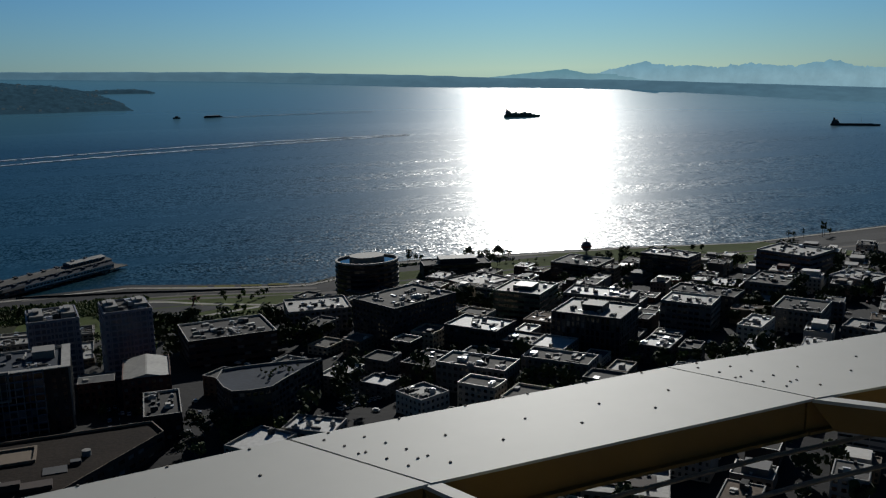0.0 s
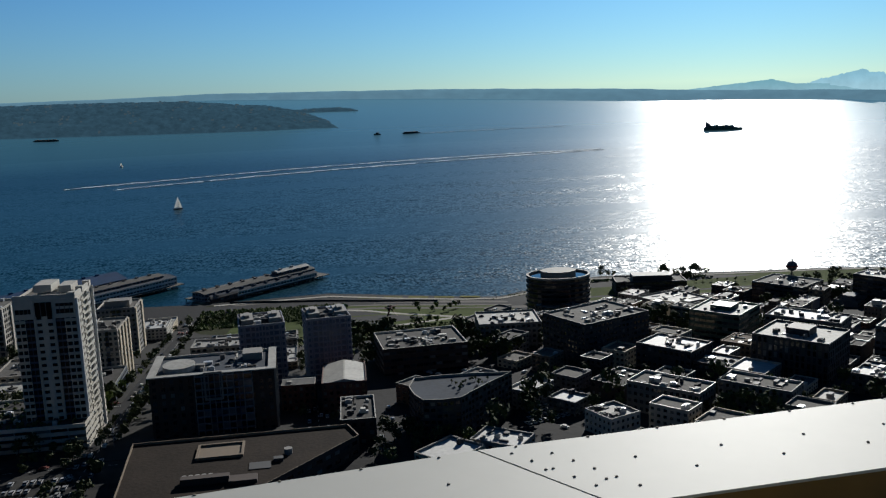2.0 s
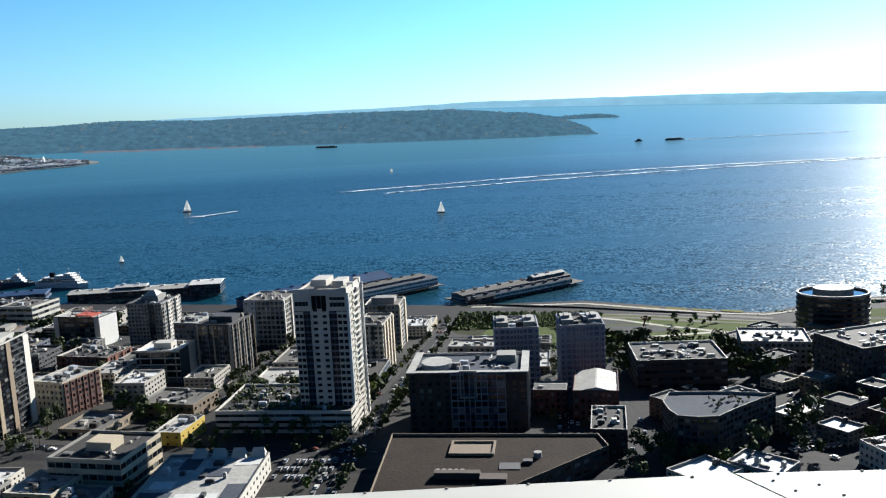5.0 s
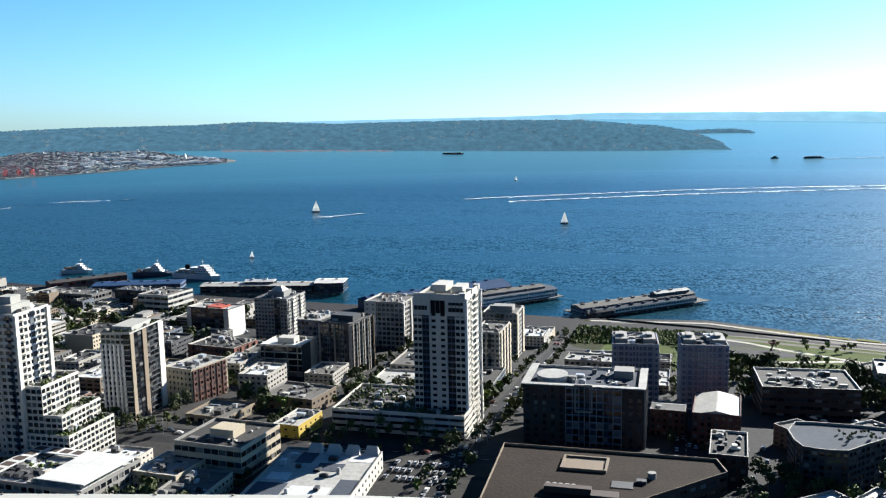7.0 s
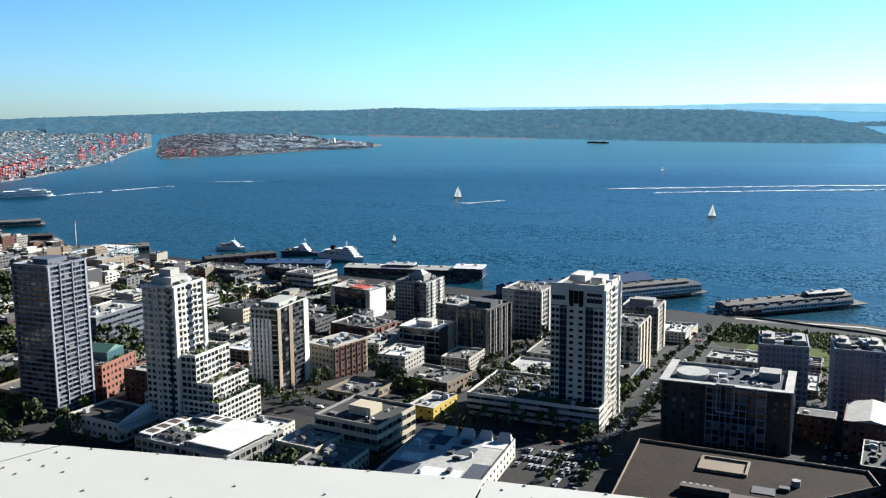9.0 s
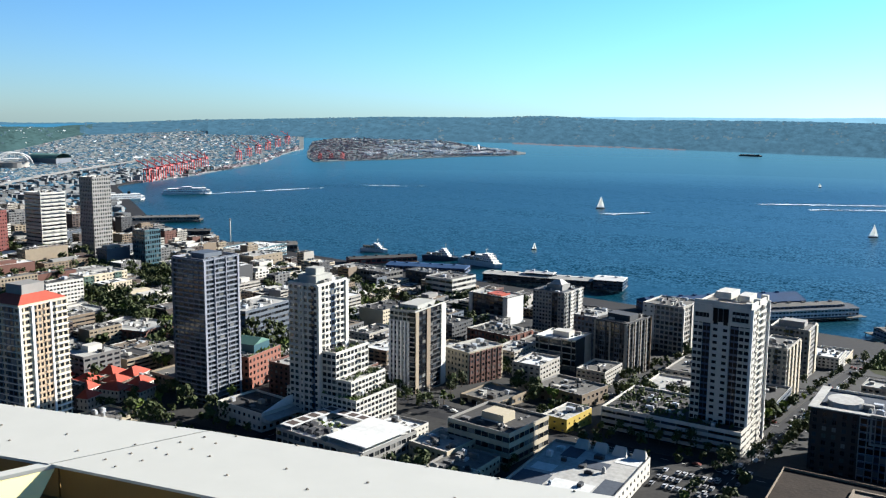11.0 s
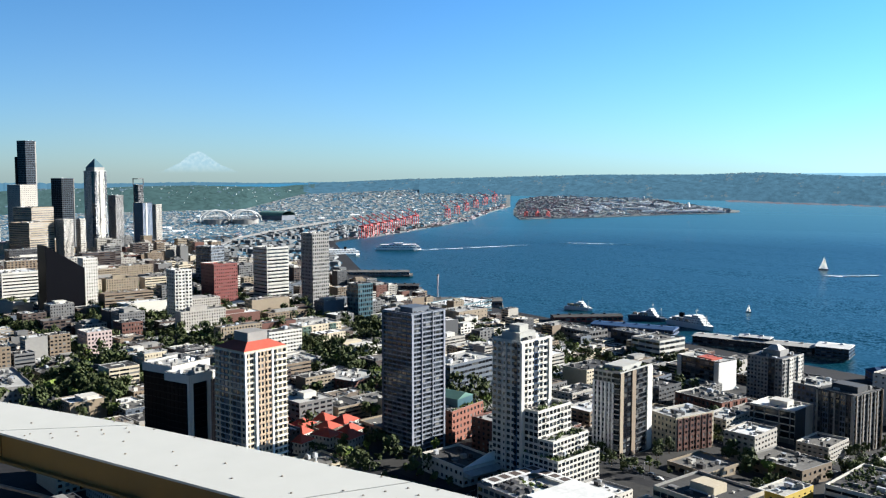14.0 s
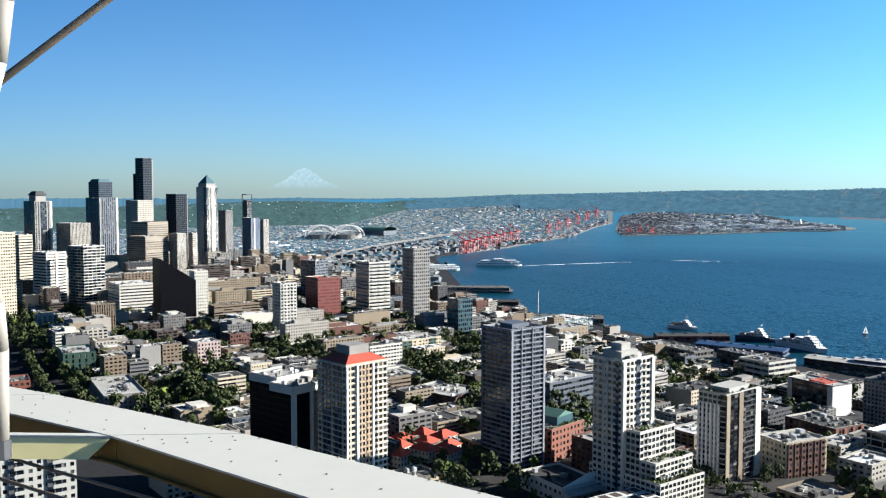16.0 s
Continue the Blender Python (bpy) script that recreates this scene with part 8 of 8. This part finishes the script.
rt_ = random.Random(3)
for x, y, k, sc in ((-268, 409, 4, 1.1), (-285, 398, 1, .9), (-280, 402, 0, .8), (-275, 405, 2, .9), (-292, 395, 1, .9), (-300, 392, 0, 1), (-285, 444, 1, 1.1), (-280, 436, 0, 1), (-276, 428, 3, .8), (-283, 452, 1, 1), (-287, 462, 0, .9),
                    (-178, 422, 2, .9), (-170, 426, 1, 1.0), (-162, 422, 0, .9), (-154, 426, 3, 1.0), (-147, 423, 2, 1.0), (-139, 426, 0, 1.0), (-131, 423, 1, 1.1), (-123, 425, 2, 1.1), (-115, 422, 0, 1.2), (-150, 466, 0, 1.6), (-165, 470, 1, 1.5), (-104, 438, 1, .8), (-103, 452, 0, .8), (-103, 466, 2, .8), (-195, 500, 0, 1.2), (-186, 508, 1, 1.2), (-178, 502, 2, 1.2), (-196, 357, 2, .8), (-190, 350, 0, .8), (-189, 344, 2, .7), (-188, 338, 0, .7), (-380, 385, 0, 1), (-374, 388, 2, 1), (-368, 384, 4, .9), (363, 806, 6, 1.45), (357, 811, 3, 1.3), (369, 802, 3, 1.25), (351, 826, 3, 1.2), (376, 812, 2, .6), (384, 815, 0, .6), (391, 811, 2, .7), (398, 812, 0, .5), (405, 806, 2, .6), (413, 804, 0, .6), (421, 800, 2, .5), (370, 824, 2, .6), (298, 868, 1, 1.2), (303, 864, 0, 1.2), (309, 861, 2, 1.1), (294, 862, 3, .8),
                    (28, 379, 1, 1.0),
                    (35, 392, 0, 1.1),
                    (42, 402, 3, 0.9),
                    (47, 391, 3, 1.0),
                    (55, 398, 1, 1.0),
                    (60, 390, 1, 1.1),
                    (43, 375, 0, 0.9),
                    (53, 378, 3, 1.0),
                    (64, 384, 3, 1.0),
                    (67, 374, 1, 1.1),
                    (24, 370, 1, 0.9),
                    (31, 366, 0, 1.0),
                    (-199, 498, 3, 1.0),
                    (-197, 512, 3, 1.1),
                    (-188, 508, 1, 0.9),
                    (-179, 504, 1, 1.0),
                    (-168, 494, 0, 1.0),
                    (-172, 515, 3, 1.1),
                    (-178, 491, 3, 0.9),
                    (-110, 414, 1, 1.0),
                    (-110, 406, 1, 1.0),
                    (-102, 425, 0, 1.1),
                    (-101, 434, 3, 0.9),
                    (218, 381, 3, 1.0),
                    (226, 384, 1, 1.0),
                    (234, 385, 1, 1.1),
                    (241, 387, 0, 0.9),
                    (236, 395, 3, 1.0),
                    (177, 384, 3, 1.0),
                    (184, 388, 1, 1.1),
                    (258, 396, 1, 0.9),
                    (267, 399, 0, 1.0),
                    (392, 849, 6, 1.0), (362, 862, 6, 1.1), (378, 848, 3, .9), (386, 846, 3, 1), (370, 850, 3, .9), (364, 853, 1, 1), (394, 843, 1, 1), (380, 856, 3, .8), (356, 856, 0, 1), (400, 842, 0, 1),
                    (765, 780, 5, 1.3), (770, 782, 5, 1.2), (740, 782, 5, 1.1), (722, 786, 3, .8), (776, 780, 1, 1), (728, 784, 1, 1), (216, 430, 3, .8), (222, 424, 4, 1.1), (229, 420, 3, .8), (236, 417, 4, 1.2), (214, 420, 1, .9), (242, 412, 1, .9)):
    tree(x, y, k, sc)
for _ in range(14):
    tree(rt_.uniform(66, 86), rt_.uniform(404, 420), 2, .36, 57.65)
for _ in range(26):
    tree(rt_.uniform(-112, -52), rt_.uniform(775, 806), rt_.choice((0, 1, 2)), .85)
for _ in range(16):
    tree(rt_.uniform(-192, -158), rt_.uniform(487, 530), rt_.choice((0, 1, 3)), .9)
for _ in range(14):
    tree(rt_.uniform(-178, -150), rt_.uniform(440, 462), 2, .45, 49.2)
for _ in range(14):
    tree(rt_.uniform(-326, -280), rt_.uniform(343, 352), 2, .5, 57.2)
for sx in STREETS_X[:6]:
    y = 320
    while y < 800:
        for sd in (-7.6, 7.6):
            if rt_.random() < .34 and clear_of_heroes(sx + sd, y, .5):
                tree(sx + sd, y, None, .8)
        y += 10.5
for ay in AVES[1:6]:
    x = -110
    while x > -480:
        for sd in (-7.6, 7.6):
            if rt_.random() < .3 and clear_of_heroes(x, ay + sd, .5):
                tree(x, ay + sd, None, .85)
        x -= 11
# farther avenues and squares, and the park, joined
for cx, cy, sx, sy, n in ((-645, 258, 58, 15, 110), (-885, 305, 105, 14, 130), (-700, 304, 24, 11, 36), (-768, 423, 22, 20, 26), (-1060, 623, 18, 14, 14), (-975, 642, 18, 12, 14), (-760, 611, 30, 10, 22), (-651, 484, 40, 14, 34), (-560, 430, 50, 14, 26),
                          (-580, 330, 60, 8, 20), (60, 700, 70, 10, 8), (100, 770, 50, 12, 10), (30, 640, 50, 8, 10), (230, 780, 40, 10, 16), (480, 760, 90, 18, 40), (250, 610, 40, 10, 18), (330, 590, 50, 20, 16), (150, 470, 30, 14, 14), (110, 440, 20, 20, 12), (300, 480, 20, 20, 10), (420, 560, 40, 30, 22), (520, 530, 40, 20, 18), (-1200, 420, 60, 40, 20), (-940, 400, 40, 30, 20), (40, 400, 8, 16, 12), (95, 395, 16, 8, 12)):
    for _ in range(n):
        tree(cx + rt_.gauss(0, sx * .6), cy + rt_.gauss(0, sy * .6), rt_.choice((0, 1, 1, 3, 3, 4)), 1.35 if cx < -420 else .9, single=False)
for sx in STREETS_X[1:5]:
    for i in range(56):
        for sd in (-7.8, 7.8):
            if rt_.random() < .4:
                tree(sx + sd, 318 + i * 8.6, rt_.choice((0, 1, 2)), .85, single=False)
for ay in AVES[1:5]:
    for i in range(40):
        for sd in (-7.8, 7.8):
            if rt_.random() < .4:
                tree(-112 - i * 8.0, ay + sd, rt_.choice((0, 1, 2)), .9, single=False)
for i in range(len(STREETS_X) - 8):
    for _ in range(30):
        tree(STREETS_X[i + 5] + rt_.choice((-7.5, 7.5)), rt_.uniform(220, 800), None, 1.25, single=False)
for j in range(6):
    for _ in range(75):
        tree(rt_.uniform(-1300, -420), AVES[j] + rt_.choice((-7.5, 7.5)), None, 1.3, single=False)
for side in (-9.5, 9.5):
    for i in range(80):
        q = i / 79
        tree(-620 - 560 * q + side * .14, 163 + 76 * q + side + rt_.uniform(-1.5, 1.5), rt_.choice((0, 1, 1, 3)), 1.2, single=False)
CELLS = {}
for f in LOW:
    for i in range(int((f[0] - f[2]) // 40), int((f[0] + f[2]) // 40) + 1):
        for j in range(int((f[1] - f[2]) // 40), int((f[1] + f[2]) // 40) + 1):
            CELLS.setdefault((i, j), []).append(f)


def open_ground(x, y):
    for hx, hy, hr, hw, hd, hyaw in CELLS.get((int(x // 40), int(y // 40)), ()):
        c, s = math.cos(radians(hyaw)), math.sin(radians(hyaw))
        lx, ly = (x - hx) * c + (y - hy) * s, -(x - hx) * s + (y - hy) * c
        if abs(lx) < hw / 2 + 1.2 and abs(ly) < hd / 2 + 1.2:
            return False
    return True


for _ in range(10000):
    x, y = rt_.uniform(-1250, 620), rt_.uniform(210, 800)
    dens = noise.noise((x / 90, y / 90, 3))
    if dens > (-.16 if x < -420 else .22 if x < -110 else .05) and (x < -110 or y < 660) and y < shore(x) - 25 and open_ground(x, y) and clear_of_heroes(x, y, 1.5):
        if min(abs(x - sx) for sx in STREETS_X) > 5 and min(abs(y - ay) for ay in AVES) > 5:
            tree(x, y, rt_.choice((0, 1, 1, 2, 3, 3, 4)), rt_.uniform(1.0, 1.65), single=False)
rest = {}
for k, m in LOOSE:
    if not open_ground(m.translation.x, m.translation.y):
        continue
    if not clear_of_heroes(m.translation.x, m.translation.y, .3):
        continue
    src = KINDS[k][3]
    sh = rest.setdefault(KINDS[k][2], [[], [], 0])
    co = np.empty(len(src.vertices) * 3)
    src.vertices.foreach_get("co", co)
    co = co.reshape(-1, 3) @ np.array(m.to_3x3()).T + np.array(m.translation)
    base_i = sh[2]
    sh[0].extend(co.tolist())
    sh[1].extend((base_i + 4 * i, base_i + 4 * i + 1, base_i + 4 * i + 2, base_i + 4 * i + 3) for i in range(len(co) // 4))
    sh[2] += len(co)
for mat, (v, f, _) in rest.items():
    me = bpy.data.meshes.new("far_trees")
    me.from_pydata(v, [], f)
    me.materials.append(M[mat])
    tagged(new("far_trees", me), "dark green street trees between the far blocks", "trees", kind="stuff")

# ---- cars ----
def car_meshes():
    body = Shape()
    prof = [(-2.2, .35), (2.2, .35), (2.25, .75), (1.2, .95), (-1.9, 1.0), (-2.25, .8)]
    n = len(prof)
    for s in (-1, 1):
        body.v += [(x, s * .88, z) for x, z in prof]
    body.f += [tuple(range(n)), tuple(range(2 * n - 1, n - 1, -1))] + [((i + 1) % n, i, n + i, n + (i + 1) % n) for i in range(n)]
    cab = Shape()
    lo, hi = [(-1.8, .8), (.95, .8), (.95, -.8), (-1.8, -.8)], [(-1.35, .65), (.3, .65), (.3, -.65), (-1.35, -.65)]
    cab.v += [(x, y, .97) for x, y in lo] + [(x, y, 1.42) for x, y in hi]
    cab.f += [(i, 4 + i, 4 + (i + 1) % 4, (i + 1) % 4) for i in range(4)]
    body.box(-1.38, .33, -.67, .67, 1.41, 1.47)
    wh = Shape()
    for i in range(10):
        a, b = .62832 * i, .62832 * (i + 1)
        wh.quad((.32 * math.cos(a), -.1, .32 * math.sin(a)), (.32 * math.cos(b), -.1, .32 * math.sin(b)), (.32 * math.cos(b), .1, .32 * math.sin(b)), (.32 * math.cos(a), .1, .32 * math.sin(a)))
    for y in (-.1, .1):
        wh.quad(*[(.32 * math.cos(.62832 * i), y, .32 * math.sin(.62832 * i)) for i in range(10)])
    return body.mesh("body", M["car"]), cab.mesh("cabin_window", M["glass"]), wh.mesh("wheel", M["rubber"])


CAR = car_meshes()
cars = 0


def car(x, y, yaw, z=None):
    global cars
    if cars >= 130 or not clear_of_heroes(x, y, 1):
        return
    cars += 1
    c = thing("car", x, y, (ground(x, y) if z is None else z) + .03, yaw, "parked car with dark windows on the street", "car", "parked cars")
    for nme, me in zip(("body", "cabin_window"), CAR):
        part(nme, me, None, c)
    for wx in (-1.35, 1.35):
        for wy in (-.8, .8):
            part("wheel", CAR[2], None, c).location = (wx, wy, .32)


rc = random.Random(8)
for row in range(3):
    for i in range(9):
        if rc.random() < .75:
            car(-130 + i * 3.0, 366 + row * 9, 90, 40.2)
for row in range(4):
    for i in range(9):
        if rc.random() < .75:
            car(98 + i * 3.1 + row * 3, 402 + row * 8 + i * 1.2, 112)
for i in range(10):
    if rc.random() < .7:
        car(30 + (i % 2) * 8, 404 + i * 5.5, 90)
for sx in STREETS_X[:5]:
    y = 330
    while y < 810:
        for sd in (-4.6, 4.6):
            if rc.random() < (.55 if sx > -110 else .3):
                car(sx + sd, y, 90)
        if rc.random() < .12:
            car(sx + rc.choice((-1.6, 1.6)), y + 3, 90)
        y += 6.5
for ay in AVES[1:5]:
    x = 60
    while x > -420:
        for sd in (-4.6, 4.6):
            if rc.random() < .22:
                car(x, ay + sd, 0)
        x -= 6.5

# the many cars parked farther off, joined by colour
FAR_CARS = {}
rc = random.Random(17)
made = 0
while made < 620:
    if rc.random() < .6:
        if rc.random() < .5:
            x, y, yaw = rc.choice(STREETS_X[:9]) + rc.choice((-4.6, 4.6, -1.7, 1.7)), rc.uniform(220, 800), 90
        else:
            x, y, yaw = rc.uniform(-950, -40), rc.choice(AVES[:6]) + rc.choice((-4.6, 4.6, -1.7, 1.7)), 0
    else:
        x, y, yaw = rc.uniform(60, 620), rc.uniform(330, 640), rc.choice((40, 130))
    if y > shore(x) - 60 or not clear_of_heroes(x, y, 2) or not open_ground(x, y):
        made += .1
        continue
    made += 1
    cs = Shape().box(-2.1, 2.1, -.85, .85, .3, .85).box(-1.2, 1.1, -.75, .75, .85, 1.4)
    FAR_CARS.setdefault(rc.choice(("roof_white", "dark_grey", "light_grey", "black", "red", "navy", "roof_white", "metal")), Shape()).add(cs, pose(x, y, ground(x, y) + .16, 0, 0, yaw))
far_cars = thing("parked_cars", 0, 0, 0, 0, "many small parked cars along the streets", "cars", kind="stuff")
for key, shape in FAR_CARS.items():
    part("car_bodies", shape, M[key], far_cars, kind="stuff")

# ---- street lamps ----
lamp_mesh = Shape().bar((0, 0, 0), (0, 0, 9), .09).bar((0, 0, 9), (1.8, 0, 9.4), .06).box(1.5, 2.3, -.15, .15, 9.3, 9.5).mesh("pole", M["metal"])
for x, y in ((-280, 412), (-262, 395), (-215, 498), (-240, 398), (-96, 500), (-110, 560), (-96, 620), (-110, 680), (-97, 430), (-190, 505), (-330, 398), (-205, 411)):
    tagged(new("street_lamp", lamp_mesh), "slim grey steel street lamp at the kerb", "street lamp", "street lamps").location = (x, y, ground(x, y) + .15)

# ---- near things on the deck: a rail post and a stay cable ----
def near_point(az, el, d):
    return (-d * math.sin(radians(az)) * math.cos(radians(el)), d * math.cos(radians(az)) * math.cos(radians(el)), EYE + d * math.sin(radians(el)))


pa, pb = Vector(near_point(78.93, 6.2, 1.6)), Vector(near_point(72.9, 11.3, 1.6))
way = (pb - pa)
tagged(new("stay_cable", Shape().bar(pa - way * 6, pb + way * 9, .0062, 10).mesh("stay_cable", M["cable"], True)), "brown steel stay cable of the deck's safety cage", "cable")
bend = [near_point(77.9, 16, 1.5), near_point(78.6, 10.7, 1.5), near_point(79.05, 7.3, 1.5), near_point(79.9, 4, 1.5), near_point(80.6, 0, 1.5), near_point(80.3, -4, 1.5), near_point(79.55, -6.4, 1.52), near_point(79.4, -9, 1.56), near_point(79.5, -14.1, 1.62)]
cage = thing("cage_strut", *bend[-1], 0, "pale grey painted bent strut of the deck's safety cage", "strut")
bar = Shape()
for a, b in zip(bend, bend[1:]):
    bar.bar(Vector(a) - Vector(bend[-1]), Vector(b) - Vector(bend[-1]), .0135, 10)
part("bent_bar", bar, M["stone"], cage, smooth=True)
part("end_cap", Shape().bar((0, 0, .0), (0, 0, -.03), .016, 10), M["metal_dark"], cage)
